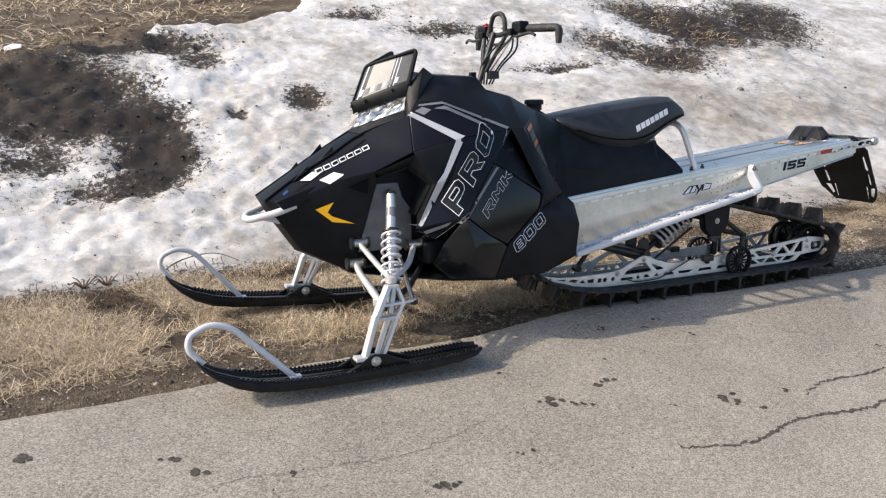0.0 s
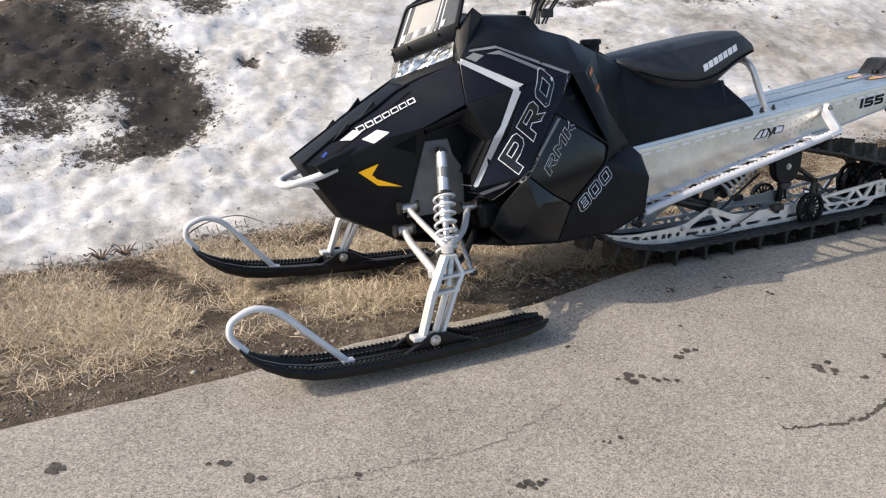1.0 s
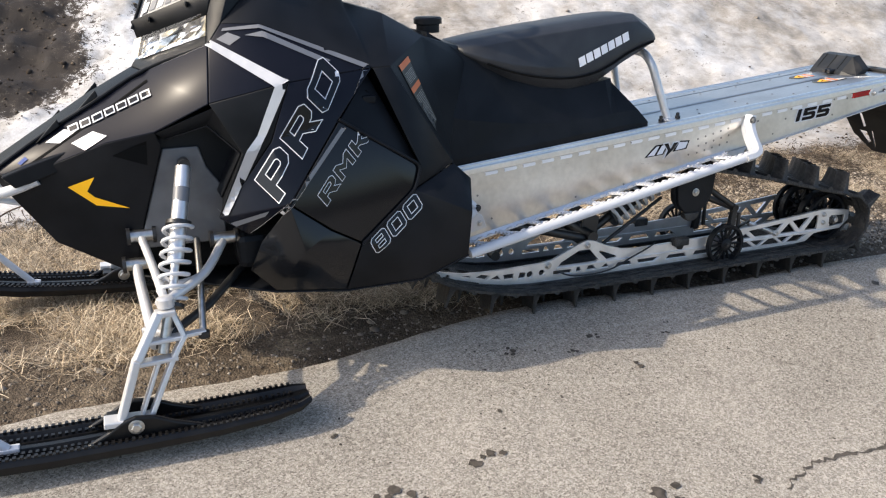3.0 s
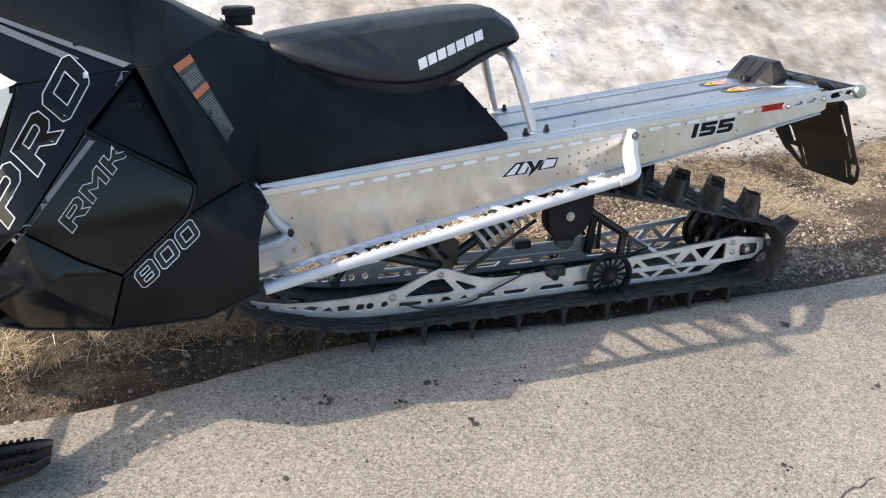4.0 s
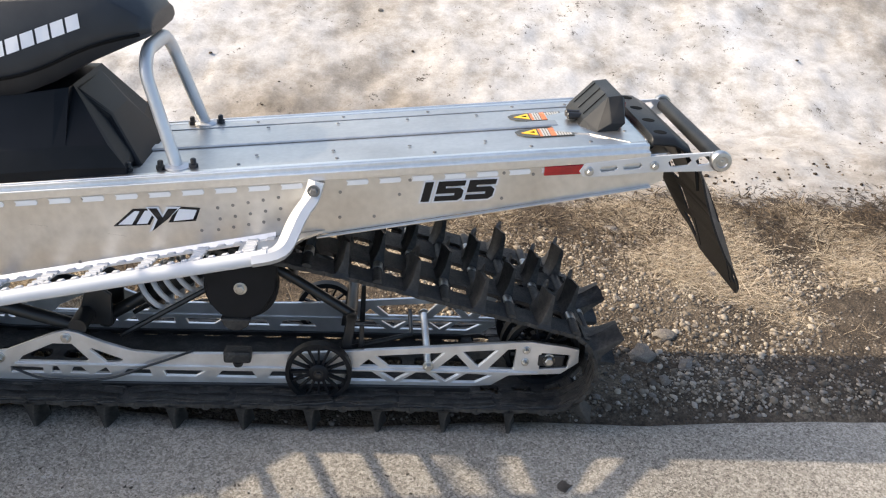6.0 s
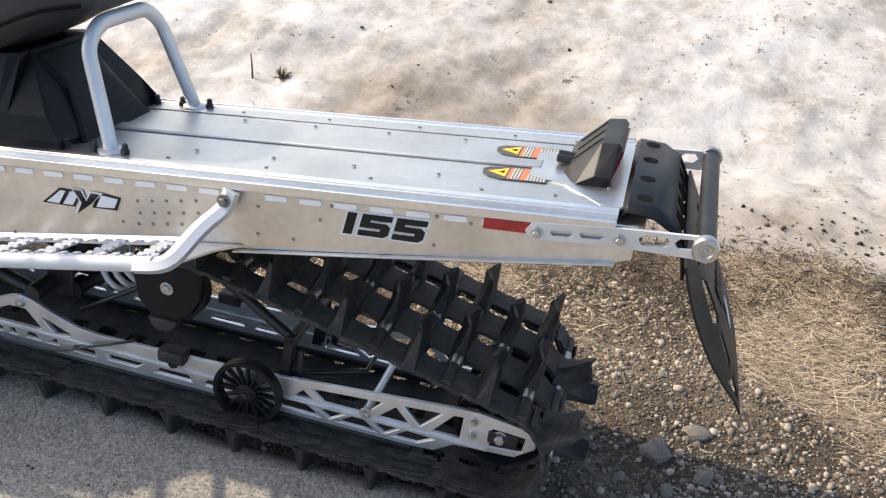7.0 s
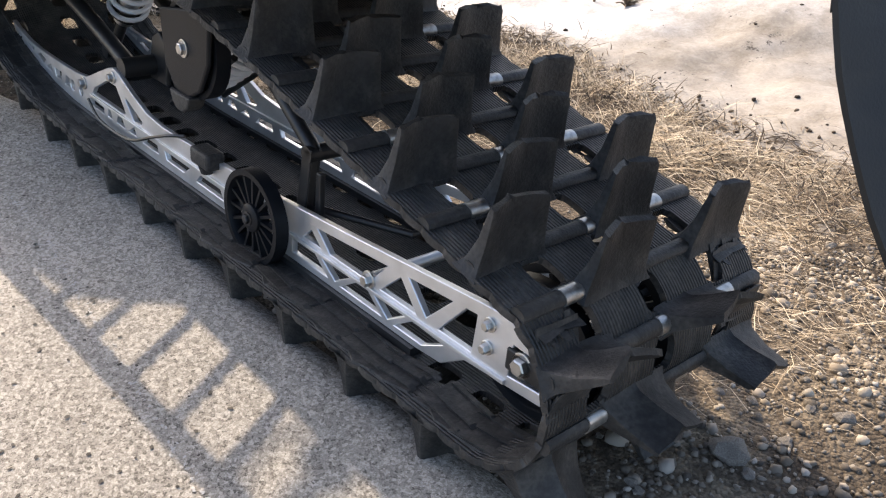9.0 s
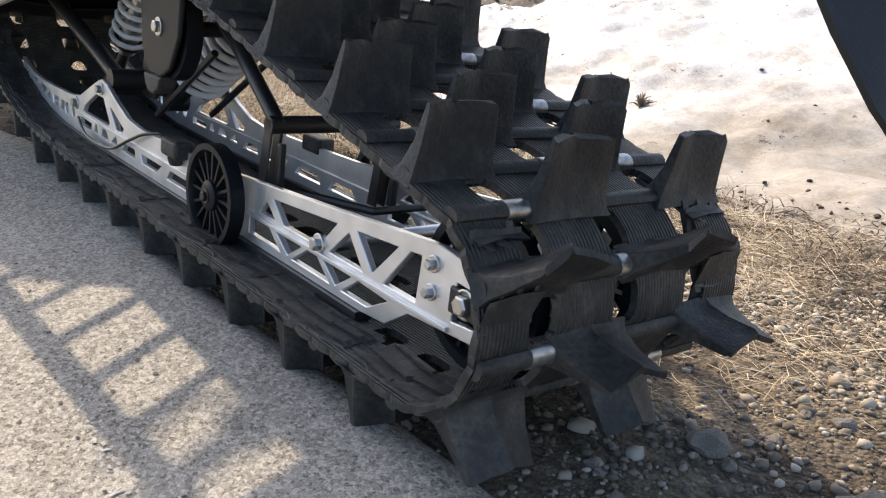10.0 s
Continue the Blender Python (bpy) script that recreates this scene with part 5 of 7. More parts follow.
for k in range(5):
    rr = random.Random(70 + k)
    # a low ragged plate of worn rubber with a grooved back
    out_ = [(-0.044, -0.030), (-0.016, -0.033), (0.014, -0.031), (0.045, -0.033), (0.048, 0.0), (0.044, 0.030), (0.010, 0.036), (-0.014, 0.032), (-0.045, 0.036), (-0.042, 0.002)]
    out_ = [(x + rr.uniform(-0.005, 0.005), y + rr.uniform(-0.004, 0.004)) for x, y in out_]
    nn = len(out_)
    hs = [0.0012 + rr.uniform(0, 0.0008) for x, y in out_]
    rv = [(x, y, -0.002) for x, y in out_] + [(x * 0.95, y * 0.95, h) for (x, y), h in zip(out_, hs)]
    plate = (rv, [tuple(range(nn)), tuple(range(2 * nn - 1, nn - 1, -1))] + [(i, (i + 1) % nn, nn + (i + 1) % nn, nn + i) for i in range(nn)])
    ridges = [prism_mesh([(-0.046 + rr.uniform(-0.006, 0.004), 0.0), (0.048 + rr.uniform(-0.004, 0.008), 0.0), (0.040, 0.0045 + rr.uniform(0, 0.0015)), (-0.038, 0.003)], y0, y0 + rr.uniform(0.005, 0.011)) for y0 in (-0.028 + rr.uniform(-0.004, 0.004), -0.006 + rr.uniform(-0.004, 0.004), 0.018 + rr.uniform(-0.004, 0.004))]
    rb = add("rib", *join(plate, *ridges), RUBBER)
    rib_meshes.append(rb.data)
    bpy.data.objects.remove(rb)
for i in range(PITCHES):
    p, t, n = on_belt(i * PITCH)
    m = Matrix(((t.x, 0, n.x, p.x), (0, 1, 0, 0), (t.z, 0, n.z, p.z), (0, 0, 0, 1)))
    b = new("bar", rod_mesh)
    b.parent, b.matrix_basis = track, m @ Matrix.Translation((0, 0, 0.0015))
    # lugs of the upper run fold down where the tunnel leaves them little room
    room = max(0.12, min(1.0, (top_z(p.x) - 0.022 - p.z) / 0.080)) if n.z > 0.3 and p.x < 1.9 else 1.0
    for k, y in enumerate(((-0.145, 0.052) if i % 2 == 0 else (-0.052, 0.145))):
        lug = new("lug", lug_meshes[(i * 2 + k) % 4])
        flipy = -1 if y > 0 else 1
        lug.parent, lug.matrix_basis = track, m @ Matrix.Translation((0, y, 0)) @ Matrix.Diagonal((1, flipy, room, 1))
    for y in ((-0.119,) if i % 2 == 1 else (0.0, 0.119)):
        c = new("clip", clip_mesh)
        c.parent, c.matrix_basis = track, m @ Matrix.Translation((0, y, 0.0015))
    for y in (-0.160, 0.160):
        g = new("rib", rib_meshes[(i * 3 + (y > 0)) % 5])
        g.parent, g.matrix_basis = track, m @ Matrix.Translation((0.012 + 0.016 * math.sin(i * 2.3), y + 0.004 * math.sin(i * 5.1), -0.0095)) @ Matrix.Rotation(math.pi, 4, "X") @ Matrix.Rotation(0.13 * math.sin(i * 3.7 + y), 4, "Z")


# ---- front end: skis, spindles, arms, dampers ----
def ski(side, yc, dz, pitch):
    """One ski with its loop, saddle and spindle; the near one is side -1."""
    m = Matrix.Translation((0, yc, dz)) @ Matrix.Rotation(radians(pitch), 4, "Y")
    # sole: cross-sections from tip to tail, raised sides, keel in the middle
    st = [(-0.642, 0.118, 0.020, 0.012), (-0.622, 0.090, 0.040, 0.017), (-0.575, 0.054, 0.057, 0.024), (-0.51, 0.020, 0.067, 0.032), (-0.43, -0.004, 0.073, 0.036), (-0.34, -0.014, 0.078, 0.036), (-0.20, -0.018, 0.080, 0.034), (0.0, -0.018, 0.081, 0.033),
          (0.20, -0.016, 0.079, 0.031), (0.34, -0.008, 0.073, 0.028), (0.415, 0.004, 0.062, 0.022), (0.446, 0.016, 0.044, 0.014)]
    rows = []
    for x, z, w, h in st:
        rows.append([(x, -w, z), (x, -w - 0.003, z + h * 0.6), (x, -w + 0.006, z + h), (x, -w * 0.74, z + h * 0.92), (x, -w * 0.60, z + h * 0.35), (x, -w * 0.18, z + h * 0.35), (x, -w * 0.10, z + h * 0.75), (x, w * 0.10, z + h * 0.75), (x, w * 0.18, z + h * 0.35),
                     (x, w * 0.60, z + h * 0.35), (x, w * 0.74, z + h * 0.92), (x, w - 0.006, z + h), (x, w + 0.003, z + h * 0.6), (x, w, z), (x, w * 0.35, z - 0.004), (x, w * 0.14, z - 0.022 * min(1, w / 0.07) ** 3), (x, -w * 0.14, z - 0.022 * min(1, w / 0.07) ** 3), (x, -w * 0.35, z - 0.004)])
    ob = add("ski", *moved(loft(rows), m), SKIBLACK, sled, "black plastic ski with a silver loop", smooth=True, bevel=0.002)
    # toothed grip edges
    for s in (-1, 1):
        pieces = []
        for k in range(58):
            x = -0.50 + 0.0158 * k
            j = max(i for i in range(len(st) - 1) if st[i][0] <= x)
            u = (x - st[j][0]) / (st[j + 1][0] - st[j][0])
            z = st[j][1] + (st[j + 1][1] - st[j][1]) * u + (st[j][3] + (st[j + 1][3] - st[j][3]) * u)
            w = st[j][2] + (st[j + 1][2] - st[j][2]) * u
            pieces.append(box_mesh((x, s * (w * 0.88), z + 0.0015), (0.008, 0.012, 0.007)))
        tagged(add("grip_teeth", *moved(join(*pieces), m), SKIBLACK, ob), kind="stuff")
        tagged(add("grip_teeth", *moved(join(*[([(x, y - s * 0.034, z - 0.009) for x, y, z in v], f) for v, f in pieces[6:]]), m), SKIBLACK, ob), kind="stuff")
    lp = rounded([(-0.300, 0, 0.012), (-0.512, 0, 0.226), (-0.588, 0, 0.250), (-0.660, 0, 0.214), (-0.667, 0, 0.165), (-0.618, 0, 0.108)], 0.07, 5)
    add("loop", *moved(tube_mesh(lp, 0.0115, 12), m), WHITE, ob, "silver-white bent tube loop", smooth=True)
    add("loop_foot", *moved(box_mesh((-0.295, 0, 0.010), (0.044, 0.030, 0.012)), m), WHITE, ob, bevel=0.003)
    for s in (-1, 1):
        add("saddle", *moved(prism_mesh([(-0.12, 0.008), (-0.07, 0.032), (-0.035, 0.056), (0.0, 0.066), (0.045, 0.060), (0.095, 0.036), (0.17, 0.010)], s * 0.040, s * 0.056), m), SKIBLACK, ob, bevel=0.005)
        add("bolt", *moved(bolt_mesh((0.0, s * 0.056, 0.040), 0.013, 0.010, "y", s), m), STEEL, ob)
    add("saddle_bridge", *moved(box_mesh((-0.055, 0, 0.030), (0.03, 0.09, 0.03)), m), SKIBLACK, ob, bevel=0.004)
    return ob


def frame_leg(a, b, w, t):
    """A flat cast bar from a to b, w wide fore and aft and t thick across."""
    a, b = Vector(a), Vector(b)
    d = (b - a).normalized()
    e = d.cross(Vector((0, 1, 0))).normalized()
    y = e.cross(d).normalized()
    v = [p + e * (i * w / 2) + y * (j * t / 2) for p in (a, b) for i, j in ((-1, -1), (1, -1), (1, 1), (-1, 1))]
    return v, [(0, 1, 2, 3), (7, 6, 5, 4), (0, 4, 5, 1), (1, 5, 6, 2), (2, 6, 7, 3), (3, 7, 4, 0)]


def corner(side, dy, dz):
    """Spindle, two arms, tie rod and damper of one side; the near side is modelled and the far one mirrored."""
    def P(x, y, z, k=1.0):
        return (x, -side * y + dy * k, z + dz * k)
    sp = add("spindle", *join(frame_leg(P(-0.035, -0.520, 0.045), P(0.020, -0.506, 0.200), 0.020, 0.042), frame_leg(P(0.020, -0.506, 0.195), P(0.085, -0.470, 0.300), 0.020, 0.042)), SILVER, sled, "cast silver ski spindle with open webs", bevel=0.004)
    add("web", *frame_leg(P(0.040, -0.518, 0.05), P(0.112, -0.494, 0.195), 0.013, 0.030), SILVER, sp, bevel=0.003)
    add("web", *frame_leg(P(0.018, -0.512, 0.055), P(0.075, -0.494, 0.190), 0.009, 0.036), SILVER, sp, bevel=0.003)
    add("web", *frame_leg(P(0.110, -0.494, 0.190), P(0.140, -0.482, 0.238), 0.013, 0.034), SILVER, sp, bevel=0.003)
    add("web", *frame_leg(P(0.140, -0.482, 0.236), P(0.118, -0.466, 0.302), 0.013, 0.034), SILVER, sp, bevel=0.003)
    add("web", *frame_leg(P(0.020, -0.506, 0.188), P(0.118, -0.492, 0.186), 0.012, 0.034), SILVER, sp, bevel=0.003)
    add("web", *frame_leg(P(0.042, -0.494, 0.236), P(0.145, -0.480, 0.236), 0.011, 0.034), SILVER, sp, bevel=0.003)
    add("cap", *frame_leg(P(0.076, -0.468, 0.298), P(0.126, -0.466, 0.300), 0.014, 0.040), SILVER, sp, bevel=0.003)
    add("foot", *frame_leg(P(-0.075, -0.525, 0.052), P(0.045, -0.525, 0.046), 0.016, 0.050), SILVER, sp, bevel=0.003)
    add("pin", *tube_mesh([P(0.085, -0.488, 0.20), P(0.110, -0.468, 0.30)], 0.014, 12), STEEL, sp, smooth=True)
    add("steering_tab", *frame_leg(P(0.135, -0.480, 0.236), P(0.195, -0.472, 0.236), 0.010, 0.022), SILVER, sp, bevel=0.002)
    ball = Vector(P(0.105, -0.452, 0.322))
    arm = add("upper_arm", *tube_mesh(smooth_path([P(0.070, -0.195, 0.418, 0), P(0.088, -0.300, 0.372, 0.4), ball], 5), 0.0115, 10), SILVER, sled, "silver forged upper suspension arm", smooth=True)
    add("arm_leg", *tube_mesh(smooth_path([P(0.280, -0.250, 0.402, 0), P(0.215, -0.345, 0.348, 0.5), ball], 5), 0.0125, 10), SILVER, arm, smooth=True)
    add("arm_bridge", *tube_mesh(smooth_path([P(0.090, -0.335, 0.358, 0.5), P(0.145, -0.365, 0.338, 0.5), P(0.205, -0.352, 0.346, 0.5)], 5), 0.008, 8), SILVER, arm, smooth=True)
    add("ball_joint", *lathe_mesh([(0.012, -0.016), (0.022, -0.012), (0.022, 0.010), (0.012, 0.016)], ball, "z", 16), SILVER, arm, smooth=True)
    low = Vector(P(0.070, -0.470, 0.215))
    la = add("lower_arm", *tube_mesh([P(0.050, -0.190, 0.335, 0), P(0.052, -0.240, 0.305, 0.2), low], [0.014, 0.014, 0.016], 10), SILVER, sled, "silver lower suspension arm", smooth=True)
    add("arm_leg", *tube_mesh([P(0.330, -0.200, 0.300, 0), P(0.22, -0.34, 0.255, 0.5), low], 0.012, 10), STEELBLACK, la, smooth=True)
    add("arm_pad", *frame_leg(P(0.055, -0.40, 0.232), P(0.110, -0.445, 0.235), 0.03, 0.05), SILVER, la, bevel=0.004)
    tr = add("tie_rod", *tube_mesh([P(0.215, -0.20, 0.40, 0), P(0.205, -0.330, 0.330, 0.5), P(0.188, -0.470, 0.222)], 0.009, 10), STEEL, sled, "steel steering tie rod", smooth=True)
    add("joint", *lathe_mesh([(0.008, -0.012), (0.015, -0.008), (0.015, 0.008), (0.008, 0.012)], P(0.190, -0.472, 0.228), "z", 14), STEELBLACK, tr, smooth=True)
    for x, y, z in ((0.070, -0.185, 0.424), (0.050, -0.180, 0.342), (0.285, -0.240, 0.408)):
        add("pivot", *tube_mesh([P(x - 0.034, y, z, 0), P(x + 0.034, y, z, 0)], 0.017, 14), STEEL, arm, smooth=True)
        for e in (-0.038, 0.030):
            add("bushing", *tube_mesh([P(x + e, y, z, 0), P(x + e + 0.010, y, z, 0)], 0.024, 12), STEELBLACK, arm, smooth=True)
    shock("ski_damper", P(0.112, -0.432, 0.262), P(0.200, -0.222, 0.622, 0), 0.021, 0.10, 0.60, 6.6, 0.0052, WHITE, "silver ski damper with white coil spring", RAIL, RAIL)


ski(-1, -0.497, 0.0, 0.0)
ski(1, 0.545, 0.045, 4.5)
corner(-1, 0.0, 0.0)
corner(1, 0.055, 0.045)
add("damper_label", *tube_mesh([(0.178, -0.275, 0.530), (0.186, -0.256, 0.565)], 0.0216, 18), DECALGREY, sled, smooth=True)

# ---- body panels, modelled for the left side and mirrored ----
N0, NN = (-0.300, 0.0, 0.622), (-0.286, -0.085, 0.608)
C0, A0 = (-0.148, 0.0, 0.718), (-0.146, -0.072, 0.698)
C1, A1 = (-0.02, 0.0, 0.798), (-0.02, -0.090, 0.772)
C2, A2 = (0.100, 0.0, 0.862), (0.130, -0.088, 0.858)
A3 = (0.294, -0.166, 0.924)
B0, B1, B2 = (-0.205, -0.122, 0.602), (0.010, -0.205, 0.690), (0.134, -0.228, 0.714)
T0, F1, E0 = (0.292, -0.212, 0.934), (0.272, -0.296, 0.790), (0.472, -0.353, 0.842)
U0, U1, S0 = (0.330, -0.205, 0.985), (0.425, -0.240, 0.985), (0.717, -0.290, 0.862)
AR, BB, BI = (0.342, -0.342, 0.662), (0.270, -0.302, 0.480), (0.418, -0.349, 0.690)
R0, R1, R2 = (0.598, -0.366, 0.739), (0.827, -0.364, 0.595), (0.803, -0.378, 0.529)
X0, X1, PF = (0.443, -0.420, 0.532), (0.643, -0.394, 0.394), (0.345, -0.315, 0.430)
XN, GF, GM, GL = (0.555, -0.405, 0.445), (0.372, -0.350, 0.420), (0.475, -0.428, 0.400), (0.340, -0.305, 0.325)
Q1, Q2 = (0.765, -0.300, 0.864), (0.938, -0.334, 0.585)
L1, L2, L3, L4, L5 = (0.990, -0.345, 0.535), (0.952, -0.448, 0.466), (0.950, -0.426, 0.333), (0.816, -0.392, 0.264), (0.600, -0.362, 0.250)
L6 = (0.405, -0.328, 0.262)
D0, D1, DS, D2, D3 = (0.444, -0.115, 1.088), (0.660, -0.070, 1.078), (0.696, -0.092, 1.024), (0.803, -0.105, 0.994), (0.915, -0.140, 0.926)
LT, LB, BT = (0.303, -0.157, 1.008), (0.297, -0.152, 0.950), (0.384, -0.150, 1.121)
AC, AI = ((0.134, -0.222, 0.708), (0.286, -0.288, 0.778), (0.366, -0.335, 0.664), (0.277, -0.300, 0.486)), ((0.157, -0.194, 0.688), (0.268, -0.252, 0.728), (0.345, -0.300, 0.654), (0.289, -0.268, 0.529))
K1, K2, K3, K4 = (-0.235, -0.092, 0.530), (-0.150, -0.085, 0.400), (0.045, -0.135, 0.295), (0.085, -0.195, 0.470)
AL = (0.150, -0.205, 0.672)


def panel(name, polys, mat, label="", shrink=0.990, thick=0.006, bev=0.004, mirror=True):
    """A moulded panel of flat facets, drawn in a little at its edges so that seams stay open."""
    V, F, idx = [], [], {}
    for poly in polys:
        q = []
        for p in poly:
            if p not in idx:
                idx[p] = len(V)
                V.append(Vector(p))
            q.append(idx[p])
        F.append(tuple(q))
    c = sum(V, Vector()) / len(V)
    V = [c + (p - c) * shrink if abs(p.y) > 1e-6 else Vector((c.x + (p.x - c.x) * shrink, 0, c.z + (p.z - c.z) * shrink)) for p in V]
    out = []
    for s in ((1, -1) if mirror else (1,)):
        ob = add(name, [(p.x, p.y * s, p.z) for p in V], F, mat, sled, label)
        me = ob.data
        b = bmesh.new()
        b.from_mesh(me)
        b.normal_update()
        tot = sum((f.normal.y * s for f in b.faces), 0.0) * -1 + sum((f.normal.z for f in b.faces), 0.0) * 0.3
        if tot < 0:
            bmesh.ops.reverse_faces(b, faces=b.faces)
        bmesh.ops.triangulate(b, faces=b.faces)
        b.to_mesh(me)
        b.free()
        so = ob.modifiers.new("shell", "SOLIDIFY")
        so.thickness, so.offset = thick, -1
        bv = ob.modifiers.new("edges", "BEVEL")
        bv.width, bv.segments, bv.limit_method, bv.angle_limit = bev, 3, "ANGLE", radians(35)
        me.polygons.foreach_set("use_smooth", [True] * len(me.polygons))
        me.set_sharp_from_angle(angle=radians(50))
        out.append(ob)
    return out


hood_c = panel("hood_center", [[N0, NN, A0, C0], [C0, A0, A1, C1], [C1, A1, A2, C2]], PLASTIC, "black hood", shrink=1.0)
hood_s = panel("hood_side", [[NN, B0, A0], [A0, B0, B1, A1], [A1, B1, B2, A2], [A2, B2, F1, T0], [A2, T0, A3]], SATIN, "black hood flank", shrink=0.994)
should = panel("shoulder_panel", [[T0, F1, E0], [T0, E0, U0], [U0, E0, U1], [U1, E0, S0]], SATIN, "glossy black shoulder panel with silver stripes", shrink=0.996)
fender = panel("fender", [[F1, AR, BI, E0], [AR, BB, BI]], PLASTIC, "black fender edge", shrink=0.997)
pro = panel("upper_side_panel", [[E0, S0, R0, BI], [BI, R0, X0, BB], [BB, X0, PF]], SATIN, "black upper side panel with outlined lettering", shrink=0.992)
access = panel("access_panel", [[R0, R1, R2], [R0, R2, X1], [R0, X1, XN], [R0, XN, X0]], GLOSS, "glossy black access panel with outlined lettering", shrink=0.975)
boxp = panel("belt_guard_panel", [[GF, X0, GM], [X0, XN, GM], [XN, X1, GM], [X1, L5, GM], [L5, L6, GM], [L6, GL, GM], [GL, GF, GM]], GLOSS, "glossy black faceted lower panel", shrink=0.985)
lower = panel("lower_side_panel", [[R2, Q2, L1, L2], [R2, L2, L3], [R2, L3, X1], [X1, L3, L4], [X1, L4, L5]], PLASTIC, "black rear lower side panel with outlined number", shrink=0.992)
rib = panel("rear_rib", [[S0, Q1, Q2, R1], [R1, Q2, R2]], PLASTIC, "black rib behind the access panel", shrink=0.992)
M0, M1, MS, M2, M3 = [(x, 0.0, z) for x, z in ((0.444, 1.098), (0.660, 1.084), (0.696, 1.030), (0.803, 1.000), (0.930, 0.938))]
cons = panel("console", [[U0, U1, D0], [U1, D1, D0], [U1, S0, D1], [S0, DS, D1], [S0, D2, DS], [S0, Q1, D2], [Q1, D3, D2], [Q1, Q2, (0.985, -0.190, 0.60), D3], [D0, D1, M1, M0], [D1, DS, MS, M1], [DS, D2, M2, MS], [D2, D3, M3, M2], [Q2, L1, (0.99, -0.20, 0.53), (0.985, -0.19, 0.60)],
                         [D3, (0.985, -0.19, 0.60), (1.06, -0.12, 0.84), (1.06, -0.08, 0.885)], [D3, (1.06, -0.08, 0.885), (1.06, 0, 0.89), M3]], PLASTIC, "black plastic console", shrink=1.0, bev=0.010)
panel("vent_recess", [[(0.708, -0.262, 0.842), (0.824, -0.338, 0.602), (0.606, -0.338, 0.730)]], PLASTIC, "dark recess beside the access panel", shrink=1.0)
both("latch", box_mesh((0.704, -0.292, 0.775), (0.040, 0.012, 0.022)), PLASTIC, bevel=0.004)
nose = panel("nose_panel", [[N0, NN, K1, (-0.25, 0, 0.525)], [NN, B0, K1], [B0, B1, K4, K1], [B1, B2, AL, K4], [K1, K4, K3, K2], [K1, K2, (-0.155, 0, 0.385), (-0.25, 0, 0.525)], [K2, K3, (0.045, 0, 0.285), (-0.155, 0, 0.385)]], PLASTIC, "black lower nose panel with a yellow arrow", shrink=0.996)
belly = panel("belly_pan", [[K3, L6, (0.385, 0, 0.285), (0.045, 0, 0.285)], [L6, L5, L4, (0.816, 0, 0.262), (0.385, 0, 0.285)], [L4, L3, (0.95, 0, 0.30), (0.816, 0, 0.262)]], PLASTIC, "black belly pan", shrink=1.0)
# near-black block painted as the engine bay's shade, and the suspension tower behind the damper
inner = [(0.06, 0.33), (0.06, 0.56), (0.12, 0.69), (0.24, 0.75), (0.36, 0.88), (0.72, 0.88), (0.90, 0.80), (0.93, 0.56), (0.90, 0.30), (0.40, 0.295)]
add("shade_block", *prism_mesh(inner, -0.175, 0.175), SHADE_AND_BLACK, sled, "dark engine bay behind the panels")
add("shade_block_side", *prism_mesh([(0.36, 0.33), (0.36, 0.62), (0.45, 0.80), (0.70, 0.80), (0.86, 0.60), (0.92, 0.52), (0.92, 0.34), (0.80, 0.285), (0.40, 0.31)], -0.285, 0.285), SHADE_AND_BLACK, sled)
both("suspension_tower", prism_mesh([(0.150, 0.660), (0.245, 0.660), (0.262, 0.60), (0.300, 0.545), (0.300, 0.41), (0.275, 0.385), (0.065, 0.385), (0.085, 0.46)], -0.176, -0.186), material("grey_casting", (0.13, 0.13, 0.135), 0.5, 0.3, color2=(0.18, 0.18, 0.185), scale=15), label="grey cast suspension tower", bevel=0.004)
panel("arch_band", [[AC[k], AC[k + 1], AI[k + 1], AI[k]] for k in range(3)], PLASTIC, "black band round the suspension opening", shrink=1.0)
panel("arch_return", [[AI[k], AI[k + 1], (AI[k + 1][0], -0.178, AI[k + 1][2]), (AI[k][0], -0.178, AI[k][2])] for k in range(3)], PLASTIC, shrink=1.0)
both("arch_liner", prism_mesh([(0.115, 0.665), (0.157, 0.690), (0.268, 0.730), (0.347, 0.656), (0.345, 0.39), (0.09, 0.39)], -0.172, -0.1755), PLASTIC)
both("steering_boot", box_mesh((0.36, -0.235, 0.375), (0.09, 0.12, 0.10)), PLASTIC, bevel=0.02)

both("bumper_mount", prism_mesh([(-0.255, 0.610), (-0.200, 0.630), (-0.070, 0.672), (-0.020, 0.645), (-0.181, 0.589), (-0.225, 0.577)], -0.110, -0.152), PLASTIC, label="black plastic bumper mount", bevel=0.004)
# front bumper loop
fbp = rounded([(-0.170, -0.130, 0.592), (-0.235, -0.118, 0.566), (-0.335, -0.070, 0.538), (-0.352, 0.0, 0.532), (-0.335, 0.070, 0.538), (-0.235, 0.118, 0.566), (-0.170, 0.130, 0.592)], 0.05, 4)
fbump = add("front_bumper", *tube_mesh(fbp, 0.0145, 12), WHITE, sled, "silver tubular front bumper", smooth=True)
for s in (-1, 1):
    add("bumper_stay", *tube_mesh([(-0.300, s * 0.088, 0.545), (-0.225, s * 0.070, 0.520)], 0.010, 8), WHITE, fbump, smooth=True)

